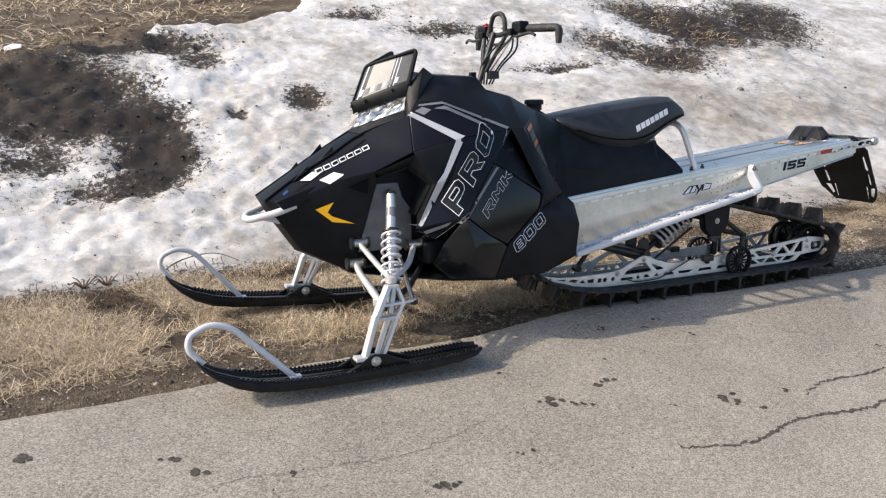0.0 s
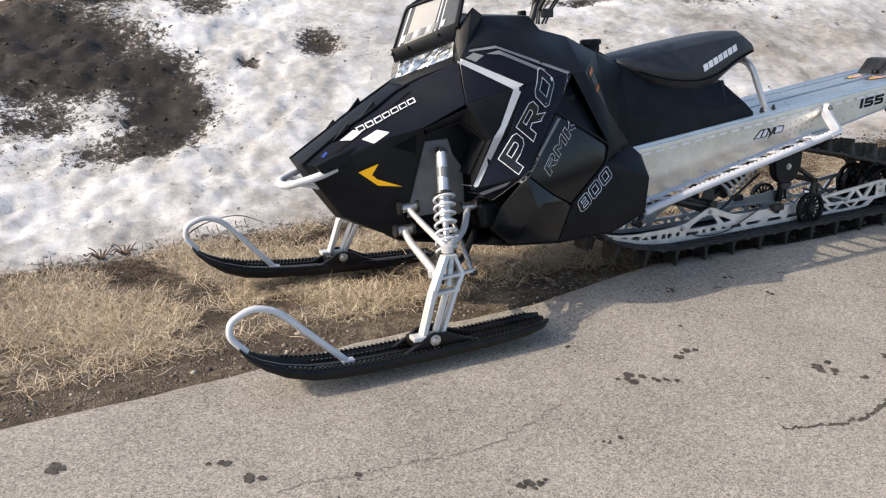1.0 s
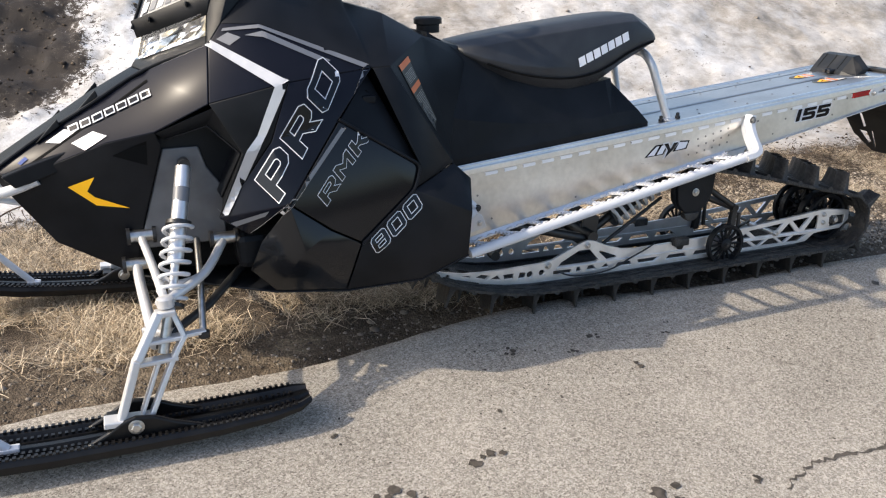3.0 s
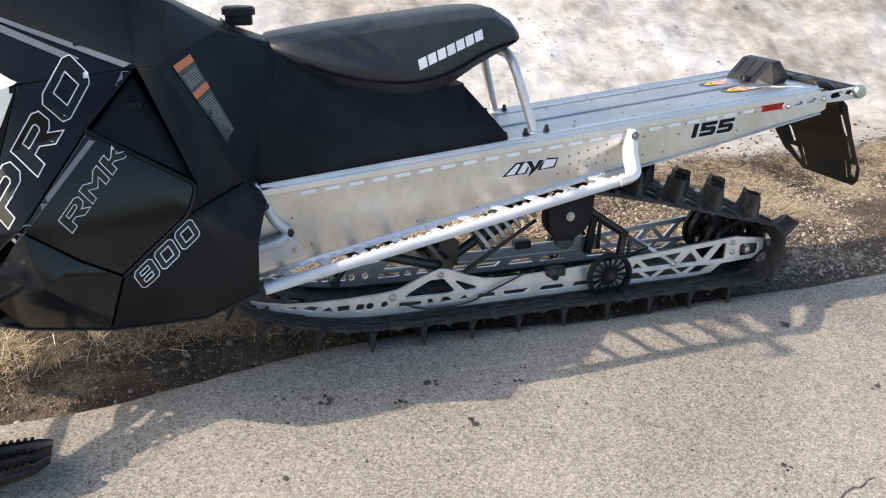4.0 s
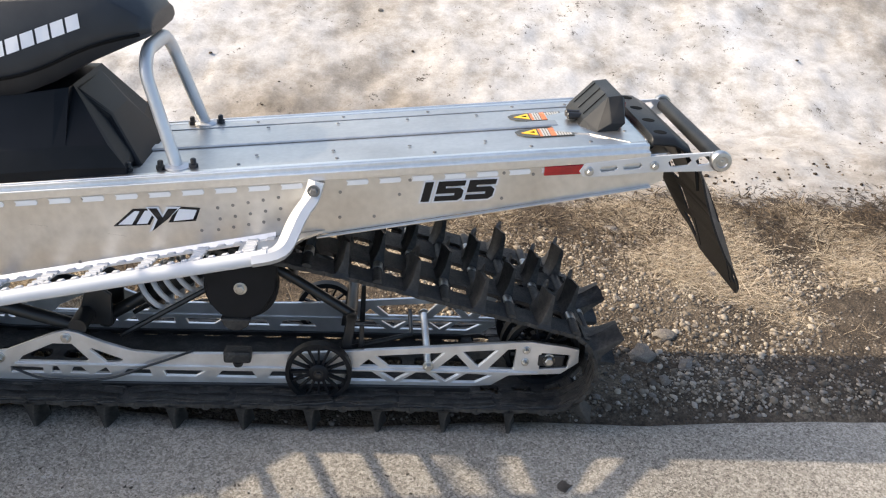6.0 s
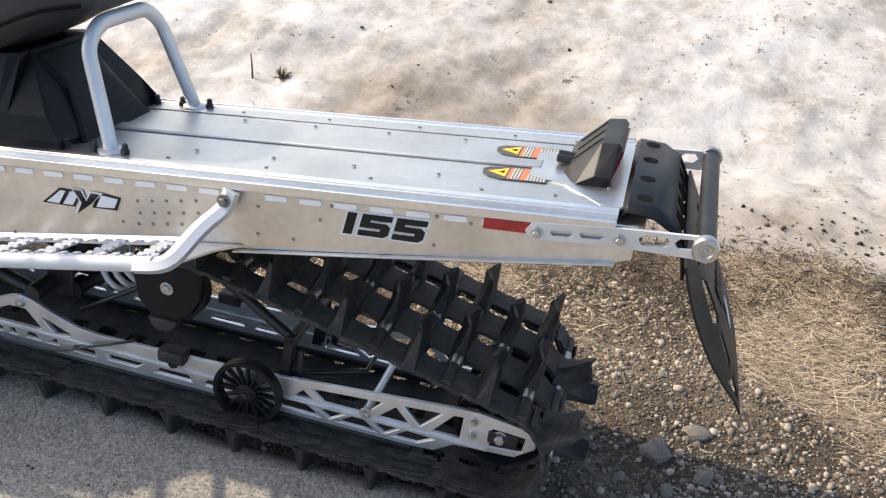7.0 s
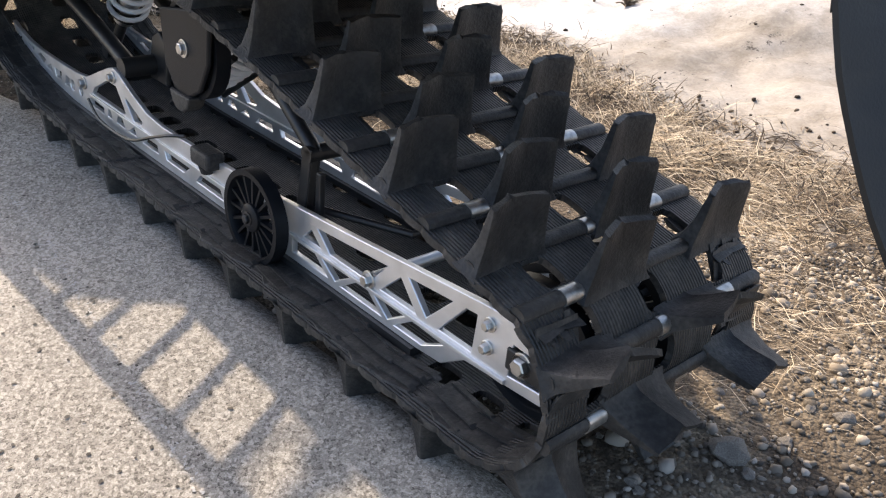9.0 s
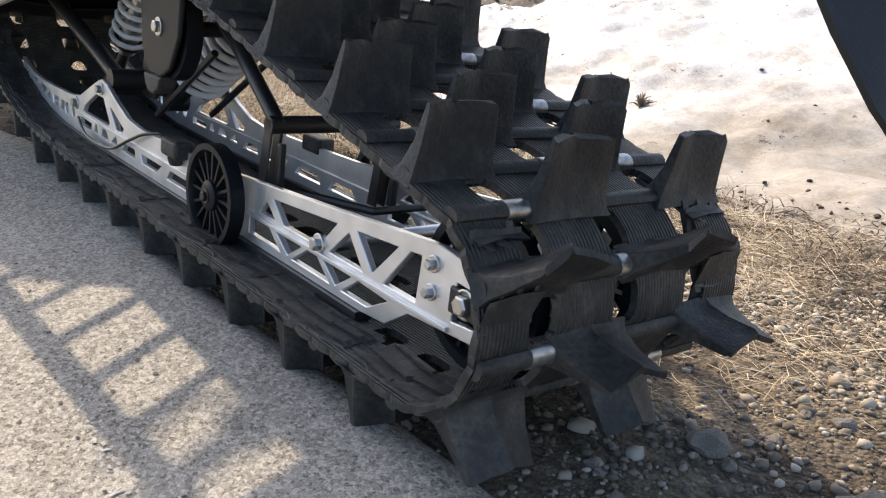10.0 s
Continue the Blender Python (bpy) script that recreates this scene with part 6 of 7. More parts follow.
# headlight and windshield plate
lensm = [(0.116, 0.0, 0.878), (0.134, -0.030, 0.886), (0.296, -0.150, 0.950), (0.302, -0.154, 1.004), (0.150, -0.030, 0.940), (0.132, 0.0, 0.931)]
lv = [(x, y, z) for x, y, z in lensm] + [(x, -y, z) for x, y, z in lensm[1:5]]
hl_v, hl_f = [], []
hrng = random.Random(12)
for quad_ in ((0, 1, 4, 5), (1, 2, 3, 4), (6, 0, 5, 9), (7, 6, 9, 8)):
    a, b, c, d = [Vector(lv[i]) for i in quad_]
    nu, nv = (4, 5) if 0 in quad_ else (10, 5)
    o = len(hl_v)
    for j in range(nv + 1):
        for i in range(nu + 1):
            u, v_ = i / nu, j / nv
            inside = 0 < i < nu and 0 < j < nv
            if inside:
                u, v_ = u + hrng.uniform(-0.3, 0.3) / nu, v_ + hrng.uniform(-0.3, 0.3) / nv
            p = a * (1 - u) * (1 - v_) + b * u * (1 - v_) + c * u * v_ + d * (1 - u) * v_
            hl_v.append(p + Vector((hrng.uniform(0.0, 0.016), 0, hrng.uniform(-0.006, 0.006))) if inside else p)
    for j in range(nv):
        for i in range(nu):
            q = o + j * (nu + 1) + i
            hl_f += [(q, q + 1, q + nu + 2), (q, q + nu + 2, q + nu + 1)]
light = add("headlight", hl_v, hl_f, LENS, sled, "clear faceted headlight", bevel=0.0)
so = light.modifiers.new("shell", "SOLIDIFY")
so.thickness, so.offset = 0.004, 0
GLASS = bpy.data.materials.new("clear_lens")
GLASS.use_nodes = True
gb = GLASS.node_tree.nodes["Principled BSDF"]
gb.inputs["Transmission Weight"].default_value, gb.inputs["Roughness"].default_value, gb.inputs["IOR"].default_value = 1.0, 0.03, 1.3
cl = add("cover_glass", [(x - 0.014, y * 1.02, z + 0.004) for x, y, z in lv], [(0, 1, 4, 5), (1, 2, 3, 4), (0, 5, 9, 6), (6, 9, 8, 7)], GLASS, light, "clear plastic lens")
cl.visible_shadow = False
W0, W1, W2, W3 = Vector((0.116, 0.0, 0.962)), Vector((0.318, -0.148, 1.052)), Vector((0.362, -0.140, 1.191)), Vector((0.186, 0.0, 1.130))
panel("light_brow", [[A3, LB, LT, T0], [LT, tuple(W1), BT, U0], [LT, U0, T0], [BT, D0, U0], [BT, M0, D0], [tuple(W1), (0.20, 0.0, 1.02), M0, BT]], PLASTIC, "black plastic brow round the headlight", shrink=1.0)
panel("shield_base", [[(0.124, 0.0, 0.932), LT, (0.322, -0.150, 1.074), (0.112, 0.0, 0.984)]], PLASTIC, "black band that carries the windshield", shrink=1.0)
panel("light_sill", [[C2, (0.112, 0.0, 0.880), LB, A3, A2]], PLASTIC, "", shrink=1.0)
shield = []
for s in (1, -1):
    a, b, c, d = [Vector((p.x, p.y * s, p.z)) for p in (W0, W1, W2, W3)]
    n = (b - a).cross(d - a).normalized()
    if n.x > 0:
        n = -n
    th = n * -0.004
    w = add("windshield", [a, b, c, d, a + th, b + th, c + th, d + th], [(0, 1, 2, 3), (7, 6, 5, 4), (0, 4, 5, 1), (1, 5, 6, 2), (2, 6, 7, 3), (3, 7, 4, 0)], TINT, sled, "low tinted windshield with a pale graphic", bevel=0.002)
    shield.append(w)

    def wp(u, v, lift=0.0012):
        return a + (b - a) * u + (d - a) * v + (c - b - d + a) * u * v + n * lift
    for u0, u1, v0, v1, mt in ((0.16, 0.60, 0.14, 0.96, CREAM), (0.06, 0.085, 0.12, 0.96, DECALWHITE), (0.63, 0.65, 0.14, 0.96, DECALWHITE), (0.70, 0.715, 0.14, 0.96, DECALWHITE)):
        q = [wp(u0, v0), wp(u1, v0), wp(u1 + 0.02, v1), wp(u0 + 0.02, v1)]
        add("graphic", q + [p - n * 0.0008 for p in q], [(0, 1, 2, 3), (7, 6, 5, 4), (0, 4, 5, 1), (1, 5, 6, 2), (2, 6, 7, 3), (3, 7, 4, 0)], mt, w)
    for k in range(7 if s == 1 else 0):
        u = 0.07 + 0.105 * k
        q = [wp(u, 0.20, 0.003), wp(u + 0.075, 0.20, 0.003), wp(u + 0.085, 0.36, 0.003), wp(u + 0.01, 0.36, 0.003)]
        add("letter_bar", q + [p - n * 0.001 for p in q], [(0, 1, 2, 3), (7, 6, 5, 4), (0, 4, 5, 1), (1, 5, 6, 2), (2, 6, 7, 3), (3, 7, 4, 0)], DECALGREY if k % 2 else DECALBLADE, w)
    add("rim", *tube_mesh(rounded([a + n * 0.002, d + n * 0.002, c + n * 0.002, b + n * 0.002], 0.02), [0.004] + [0.0045] * 5 + [0.009] * 5 + [0.010], 8), PLASTIC, w, smooth=True)
    for u in (0.25, 0.72):
        add("screw", *bolt_mesh(wp(u, 0.02, 0.010), 0.006, 0.004, "x", -1), STEELBLACK, w)

# handlebar with post, strap, grips, levers and cables
post = add("steering_post", *tube_mesh([(0.700, 0.0, 1.03), (0.745, 0.0, 1.15), (0.785, 0.0, 1.265)], 0.013, 12), STEELBLACK, sled, "black steering post with bare cables", smooth=True)
barp = rounded([(0.878, -0.345, 1.268), (0.825, -0.150, 1.275), (0.795, -0.055, 1.255), (0.795, 0.055, 1.255), (0.825, 0.150, 1.275), (0.878, 0.345, 1.268)], 0.04)
hb = add("handlebar", *tube_mesh(barp, 0.011, 12), STEELBLACK, sled, "black handlebar with foam grips and levers", smooth=True)
for s in (-1, 1):
    add("grip", *tube_mesh([(0.842, s * 0.215, 1.273), (0.880, s * 0.350, 1.268)], 0.0175, 14), RUBBER, hb, "black foam grip", smooth=True)
    add("grip_hook", *tube_mesh(rounded([(0.868, s * 0.335, 1.268), (0.893, s * 0.372, 1.268), (0.888, s * 0.376, 1.205)], 0.03), [0.0165] * 5 + [0.016, 0.012], 12), RUBBER, hb, smooth=True)
    add("control_block", *box_mesh((0.826, s * 0.165, 1.280), (0.05, 0.075, 0.05)), PLASTIC, hb, "black switch block", bevel=0.010)
    add("lever", *tube_mesh(smooth_path([(0.80, s * 0.160, 1.245), (0.785, s * 0.215, 1.240), (0.800, s * 0.290, 1.250), (0.805, s * 0.330, 1.238)], 4), 0.0065, 8), STEELBLACK, hb, "black brake lever", smooth=True)
    add("reservoir", *box_mesh((0.800, s * 0.135, 1.262), (0.035, 0.04, 0.03)), PLASTIC, hb, bevel=0.006)
add("cross_bar", *tube_mesh([(0.79, -0.115, 1.215), (0.79, 0.115, 1.215)], 0.007, 10), STEEL, hb, "bright cross bar", smooth=True)
for s in (-1, 1):
    add("riser", *tube_mesh([(0.735, s * 0.018, 1.10), (0.788, s * 0.100, 1.245)], 0.009, 10), STEELBLACK, hb, smooth=True)
add("strap", *tube_mesh(smooth_path([(0.80, -0.075, 1.262), (0.80, -0.072, 1.315), (0.80, -0.035, 1.345), (0.80, 0.030, 1.340), (0.80, 0.060, 1.300), (0.795, 0.075, 1.255)], 5), 0.0105, 10), RUBBER, hb, "black mountain strap loop", smooth=True)
add("stop_button", *lathe_mesh([(0.009, 0), (0.010, 0.012), (0.006, 0.016)], (0.815, 0.135, 1.300), "z", 14), REDPLASTIC, hb, "red stop button")
for k, (y, dx, dy) in enumerate(((-0.15, -0.02, 0.02), (-0.12, 0.025, -0.015), (-0.16, 0.045, 0.01), (0.15, -0.02, -0.02), (0.13, 0.03, 0.02), (-0.10, -0.035, 0.03))):
    add("cable", *tube_mesh(smooth_path([(0.815, y, 1.262), (0.79 + dx, y * 0.75 + dy, 1.19), (0.755 + dx, y * 0.30 + dy, 1.12), (0.735 + dx * 0.6, y * 0.12, 1.045)], 5), 0.0042, 7), STEELBLACK, hb, smooth=True)
for y in (-0.13, 0.13):
    add("bare_cable", *tube_mesh(smooth_path([(0.81, y, 1.245), (0.775, y * 0.7, 1.17), (0.750, y * 0.2, 1.10)], 5), 0.0035, 7), STEEL, hb, smooth=True)
add("bracket", *join(box_mesh((0.765, -0.03, 1.085), (0.05, 0.02, 0.035))), STEELBLACK, post, bevel=0.004)
cap = add("fuel_cap", *lathe_mesh([(0.036, -0.02), (0.036, 0.004), (0.044, 0.006), (0.044, 0.022), (0.038, 0.027)], (0.985, 0.0, 0.945), "z", 20), PLASTIC, sled, "black ribbed fuel cap", smooth=True)
add("ignition_knob", *box_mesh((0.73, 0.11, 1.075), (0.03, 0.03, 0.05)), PLASTIC, sled, bevel=0.006)


# ---- decals and lettering laid on the left-hand panels ----
from mathutils.bvhtree import BVHTree


def skin_of(objs):
    V, F = [], []
    for o in objs:
        base = len(V)
        V += [tuple(v.co) for v in o.data.vertices]
        F += [tuple(i + base for i in p.vertices) for p in o.data.polygons]
    return BVHTree.FromPolygons(V, F)


BODY = skin_of([hood_s[0], should[0], fender[0], pro[0], access[0], boxp[0], lower[0], rib[0], cons[0], nose[0]])
SEAT = skin_of([seat])


def lay(name, meshes, mat, parent, skin=BODY, lift=0.002, label="", step=0.014):
    """Flat (x, z) polygons pressed onto the panels, cut up so that they follow every fold."""
    bm = bmesh.new()
    for v, f in meshes:
        used = {i for q in f for i in q}
        vs = {i: bm.verts.new((v[i][0], 0, v[i][1])) for i in used}
        for q in f:
            try:
                bm.faces.new([vs[i] for i in q])
            except ValueError:
                pass
    xs, zs = [v.co.x for v in bm.verts], [v.co.z for v in bm.verts]
    for lo, hi, no in ((min(xs), max(xs), (1, 0, 0)), (min(zs), max(zs), (0, 0, 1))):
        k = int((hi - lo) / step)
        for i in range(1, k + 1):
            c = lo + i * step
            bmesh.ops.bisect_plane(bm, geom=list(bm.verts) + list(bm.edges) + list(bm.faces), plane_co=(c * no[0], 0, c * no[2]), plane_no=no)
    for v in bm.verts:
        hit, nrm, _, _ = skin.ray_cast(Vector((v.co.x, -1.2, v.co.z)), Vector((0, 1, 0)))
        if hit is not None:
            if nrm.y > 0:
                nrm = -nrm
            v.co = hit + nrm * lift
        else:
            v.co.y = -0.2
    bm.verts.index_update()
    vv, ff = [tuple(v.co) for v in bm.verts], [tuple(q.index for q in p.verts) for p in bm.faces]
    bm.free()
    return add(name, vv, ff, mat, parent, label)


def poly(*pts):
    return list(pts), [tuple(range(len(pts)))]


def quads(*qs):
    return [poly(*q) for q in qs]


EYE_ = [(0.28, 0.58), (0.70, 0.58), (0.75, 0.63), (0.75, 0.76), (0.70, 0.81), (0.28, 0.81)]
RING_ = [(0.14, 0.0), (0.86, 0.0), (1.0, 0.14), (1.0, 0.86), (0.86, 1.0), (0.14, 1.0), (0.0, 0.86), (0.0, 0.14)]
GLYPHS = {
    "P": [[(0, 0), (0.28, 0), (0.28, 0.36), (0.86, 0.36), (1, 0.5), (1, 0.86), (0.86, 1), (0, 1)], EYE_],
    "R": [[(0, 0), (0.28, 0), (0.28, 0.36), (0.46, 0.36), (0.72, 0), (1.04, 0), (0.78, 0.36), (0.88, 0.38), (1, 0.5), (1, 0.86), (0.86, 1), (0, 1)], EYE_],
    "O": [RING_, [(0.28, 0.25), (0.72, 0.25), (0.72, 0.75), (0.28, 0.75)]],
    "0": [RING_, [(0.27, 0.24), (0.73, 0.24), (0.73, 0.76), (0.27, 0.76)]],
    "8": [RING_, [(0.27, 0.22), (0.73, 0.22), (0.73, 0.42), (0.27, 0.42)], [(0.27, 0.60), (0.73, 0.60), (0.73, 0.79), (0.27, 0.79)]],
    "M": [[(0, 0), (0.22, 0), (0.22, 0.60), (0.5, 0.26), (0.78, 0.60), (0.78, 0), (1, 0), (1, 1), (0.78, 1), (0.5, 0.66), (0.22, 1), (0, 1)]],
    "K": [[(0, 0), (0.26, 0), (0.26, 0.36), (0.38, 0.36), (0.70, 0), (1.04, 0), (0.60, 0.5), (1.04, 1), (0.72, 1), (0.38, 0.62), (0.26, 0.62), (0.26, 1), (0, 1)]],
    "1": [[(0.05, 0), (0.33, 0), (0.33, 1), (0.05, 1)]],
    "5": [[(0, 0), (0.86, 0), (1, 0.14), (1, 0.48), (0.86, 0.62), (0.28, 0.62), (0.28, 0.78), (1, 0.78), (1, 1), (0, 1), (0, 0.40), (0.72, 0.40), (0.72, 0.22), (0, 0.22)]],
}


def offset(ring_, d):
    """A ring with every side moved outwards by d (inwards for holes, by their winding)."""
    area = sum(ring_[i - 1][0] * ring_[i][1] - ring_[i][0] * ring_[i - 1][1] for i in range(len(ring_)))
    s = 1 if area > 0 else -1
    out = []
    n = len(ring_)
    for i in range(n):
        p, a, b = Vector(ring_[i]), Vector(ring_[i - 1]), Vector(ring_[(i + 1) % n])
        u, v = (p - a).normalized(), (b - p).normalized()
        n1, n2 = Vector((u.y, -u.x)) * s, Vector((v.y, -v.x)) * s
        k = n1 + n2
        out.append(tuple(p + k * (d / max(0.35, 1 + n1.dot(n2)))))
    return out


def letters(body, a, b, height, grow, shear=0.25, gap=0.16):
    """Angular block lettering along the line a-b in (x, z); grow widens the strokes, in metres."""
    a, b = Vector((a[0], a[1])), Vector((b[0], b[1]))
    d = (b - a)
    t, n = d.normalized(), Vector((-d.y, d.x)).normalized()
    adv = [0.38 if c == "1" else 1.0 for c in body]
    unit = d.length / (sum(adv) + gap * (len(body) - 1))
    pos, out = 0.0, []
    for c, w in zip(body, adv):
        rings = []
        for k, r in enumerate(GLYPHS[c]):
            q = [((pos + x) * unit + shear * (y - 0.5) * height, (y - 0.5) * height) for x, y in r]
            q = offset(q, grow if k == 0 else -grow)
            rings.append([a + t * x + n * y for x, y in q])
        v, f = plate_mesh([(p.x, p.y) for p in rings[0]], [[(p.x, p.y) for p in r] for r in rings[1:]], 0.0, 0.001)
        keep = [p for p in f if all(v[i][1] < 0.0005 for i in p)]
        out.append(([(p[0], p[2]) for p in v], keep))
        pos += w + gap
    return out


def outlined(name, body, a, b, height, parent, line=0.0012, fill=None, skin=BODY, shear=0.25, label=""):
    """White-edged letters with a dark face, each one a piece of its own."""
    for m in letters(body, a, b, height, line, shear):
        lay(name, [m], DECALWHITE, parent, skin, 0.0022, label)
    for m in letters(body, a, b, height, -line, shear):
        lay(name + "_face", [m], fill or GLOSS, parent, skin, 0.0030)


def bars(name, a, b, height, n, mat, parent, skin=BODY, slant=0.25, lift=0.0022, fill=0.84):
    """A row of plain bars where a trade name stands."""
    a, b = Vector(a), Vector(b)
    d = (b - a) / n
    u = Vector((-d.y, d.x)).normalized() * height
    for k in range(n):
        p = a + d * (k + 0.06)
        q = p + d * fill
        s = d.normalized() * height * slant
        lay(name, quads([tuple(p), tuple(q), tuple(q + u + s), tuple(p + u + s)]), mat, parent, skin, lift)


# silver blade and grey stripes of the shoulder and upper side panel
lay("blade_stripe", quads([(0.288, 0.929), (0.438, 0.830), (0.474, 0.844), (0.297, 0.945)], [(0.438, 0.830), (0.385, 0.705), (0.409, 0.710), (0.474, 0.844)], [(0.385, 0.705), (0.350, 0.664), (0.387, 0.673), (0.409, 0.710)], [(0.350, 0.664), (0.275, 0.487), (0.297, 0.494), (0.325, 0.546), (0.387, 0.673)]), DECALBLADE, should[0], lift=0.0042, label="silver blade-shaped stripe")
lay("grey_stripe", quads([(0.330, 0.965), (0.424, 0.972), (0.424, 0.981), (0.335, 0.972)], [(0.424, 0.972), (0.690, 0.862), (0.708, 0.868), (0.424, 0.981)], [(0.690, 0.862), (0.612, 0.728), (0.624, 0.724), (0.716, 0.858)], [(0.612, 0.728), (0.405, 0.492), (0.415, 0.487), (0.624, 0.724)], [(0.405, 0.492), (0.322, 0.412), (0.330, 0.405), (0.415, 0.487)]), DECALGREY, pro[0], lift=0.0025)
lay("grey_stripe", quads([(0.315, 0.945), (0.345, 0.962), (0.375, 0.950), (0.345, 0.930)], [(0.385, 0.955), (0.43, 0.965), (0.60, 0.885), (0.585, 0.878), (0.43, 0.950)]), DECALGREY, should[0])
# the second band, along the guard panel edge, is a painted highlight
lay("grey_stripe", quads([(0.300, 0.470), (0.395, 0.512), (0.385, 0.495), (0.306, 0.455)], [(0.345, 0.43), (0.44, 0.535), (0.448, 0.530), (0.352, 0.427)]), DECALGREY, pro[0])
# thin white strip paints the brightest part of that edge highlight
lay("edge_glint", quads([(0.352, 0.432), (0.432, 0.518), (0.4345, 0.516), (0.354, 0.430)]), DECALWHITE, boxp[0], lift=0.003)
outlined("side_lettering", "PRO", (0.394, 0.562), (0.598, 0.873), 0.072, pro[0])
outlined("access_lettering", "RMK", (0.533, 0.530), (0.673, 0.703), 0.040, access[0], 0.0009)
outlined("number", "800", (0.673, 0.378), (0.814, 0.500), 0.044, lower[0], 0.0011)
lay("yellow_arrow", quads([(-0.098, 0.570), (-0.028, 0.597), (-0.051, 0.557)], [(-0.098, 0.570), (-0.051, 0.557), (-0.034, 0.540), (-0.032, 0.516)], [(-0.034, 0.540), (0.053, 0.506), (-0.032, 0.516)]), YELLOW, nose[0], label="yellow arrow sticker")
lay("white_flash", quads([(-0.139, 0.681), (-0.089, 0.714), (-0.057, 0.713), (-0.103, 0.682)], [(-0.073, 0.684), (-0.016, 0.714), (0.017, 0.705), (-0.041, 0.670)]), DECALWHITE, hood_s[0], lift=0.003, label="white parallelogram sticker")
bars("letter_bar", (-0.078, 0.704), (0.144, 0.800), 0.016, 7, DECALWHITE, hood_s[0], lift=0.004)
bars("letter_bar_face", (-0.0745, 0.7085), (0.1475, 0.8045), 0.0095, 7, GLOSS, hood_s[0], lift=0.0052, fill=0.62)
lay("blue_mark", quads([(-0.215, 0.632), (-0.195, 0.648), (-0.188, 0.642), (-0.207, 0.628)]), BLUE, hood_s[0])
# near-black strip paints the shade of a crease along the hood flank
lay("crease_shade", quads([(-0.20, 0.622), (0.135, 0.838), (0.135, 0.832), (-0.20, 0.616)]), SHADE_AND_BLACK, hood_s[0], lift=0.0012)
# no hole is cut here: the vent's darkness is a patch laid on the nose
lay("vent_shade", quads([(0.022, 0.655), (0.112, 0.690), (0.108, 0.622)]), SHADE_AND_BLACK, nose[0], lift=0.0012, label="flat black patch painted as the shade of an opening beside the lamp-side panel")
for x, z in ((-0.030, 0.772), (-0.135, 0.700)):
    both("hood_fin", ([(x - 0.03, -0.086, z - 0.020), (x + 0.035, -0.094, z + 0.024), (x + 0.030, -0.092, z + 0.042), (x - 0.03, -0.074, z - 0.018), (x + 0.035, -0.080, z + 0.026), (x + 0.030, -0.082, z + 0.042)], [(0, 1, 2), (5, 4, 3), (0, 3, 4, 1), (1, 4, 5, 2), (2, 5, 3, 0)]), PLASTIC, bevel=0.002)
seam = [Vector(p) + Vector((0, -0.004, 0)) for p in (R0, R1, R2, X1)]
both("access_edge", tube_mesh(rounded(seam, 0.02), 0.0045, 8), PLASTIC, smooth=True)
both("hood_bead", tube_mesh(smooth_path([Vector(p) + Vector((0, -0.003, 0.003)) for p in (NN, A0, A1, A2, A3)], 4), 0.005, 8), PLASTIC, smooth=True)
# warning label down the console
c0, c1, c2, c3 = Vector((0.797, 0.859)), Vector((0.840, 0.880)), Vector((0.934, 0.688)), Vector((0.908, 0.666))


def lab(u0, u1, v0=0.0, v1=1.0):
    a, b = c0.lerp(c3, u0), c1.lerp(c2, u0)
    c, d = c1.lerp(c2, u1), c0.lerp(c3, u1)
    return [tuple(a.lerp(b, v0)), tuple(a.lerp(b, v1)), tuple(d.lerp(c, v1)), tuple(d.lerp(c, v0))]


lay("warning_label", quads(lab(0, 1)), LABELDARK, cons[0], label="long dark warning label with orange heads")
lay("label_head", quads(lab(0.0, 0.085)), ORANGE, cons[0], lift=0.0028)
lay("label_head", quads(lab(0.35, 0.43)), ORANGE, cons[0], lift=0.0028)
for k in range(26):
    u = (0.15 + 0.024 * k) if k < 7 else (0.49 + 0.0265 * (k - 7))
    lay("bar", quads(lab(u, u + 0.0055, 0.10, 0.90)), LABELGREY, cons[0], lift=0.0028)
# seat lettering as bars
bars("letter_bar", (1.437, 0.812), (1.632, 0.890), 0.026, 7, DECALWHITE, seat, SEAT, 0.25, 0.0022)


def flat(name, meshes, mat, parent, y, label=""):
    V, F = [], []
    for v, f in meshes:
        used = sorted({i for q in f for i in q})
        at = {i: len(V) + k for k, i in enumerate(used)}
        V += [(v[i][0], y, v[i][1]) for i in used]
        F += [tuple(at[i] for i in q) for q in f]
    return add(name, V, F, mat, parent, label)


for m in letters("155", (2.296, 0.607), (2.442, 0.621), 0.040, 0.0047, 0.3, 0.18):
    flat("number", [m], DECALWHITE, sides[0], -0.2050, "black number edged in white")
for m in letters("155", (2.296, 0.607), (2.442, 0.621), 0.040, 0.0012, 0.3, 0.18):
    flat("number_face", [m], GLOSS, sides[0], -0.2060)
# a maker's badge as plain shapes
for q in ([(1.6743, 0.5079), (1.7156, 0.5472), (1.7672, 0.5505), (1.7474, 0.5136)], [(1.7844, 0.5202), (1.8033, 0.5562), (1.8497, 0.5546), (1.8394, 0.5259)]):
    flat("badge", quads(q), GLOSS, sides[0], -0.2050, "black and white badge of plain shapes")
for q in ([(1.6846, 0.5120), (1.7190, 0.5431), (1.7293, 0.5431), (1.7121, 0.5136)], [(1.7207, 0.5144), (1.7396, 0.5448), (1.7586, 0.5464), (1.7431, 0.5169)], [(1.7947, 0.5243), (1.8076, 0.5513), (1.8428, 0.5505), (1.8342, 0.5300)]):
    flat("badge_bar", quads(q), DECALWHITE, sides[0], -0.2058)
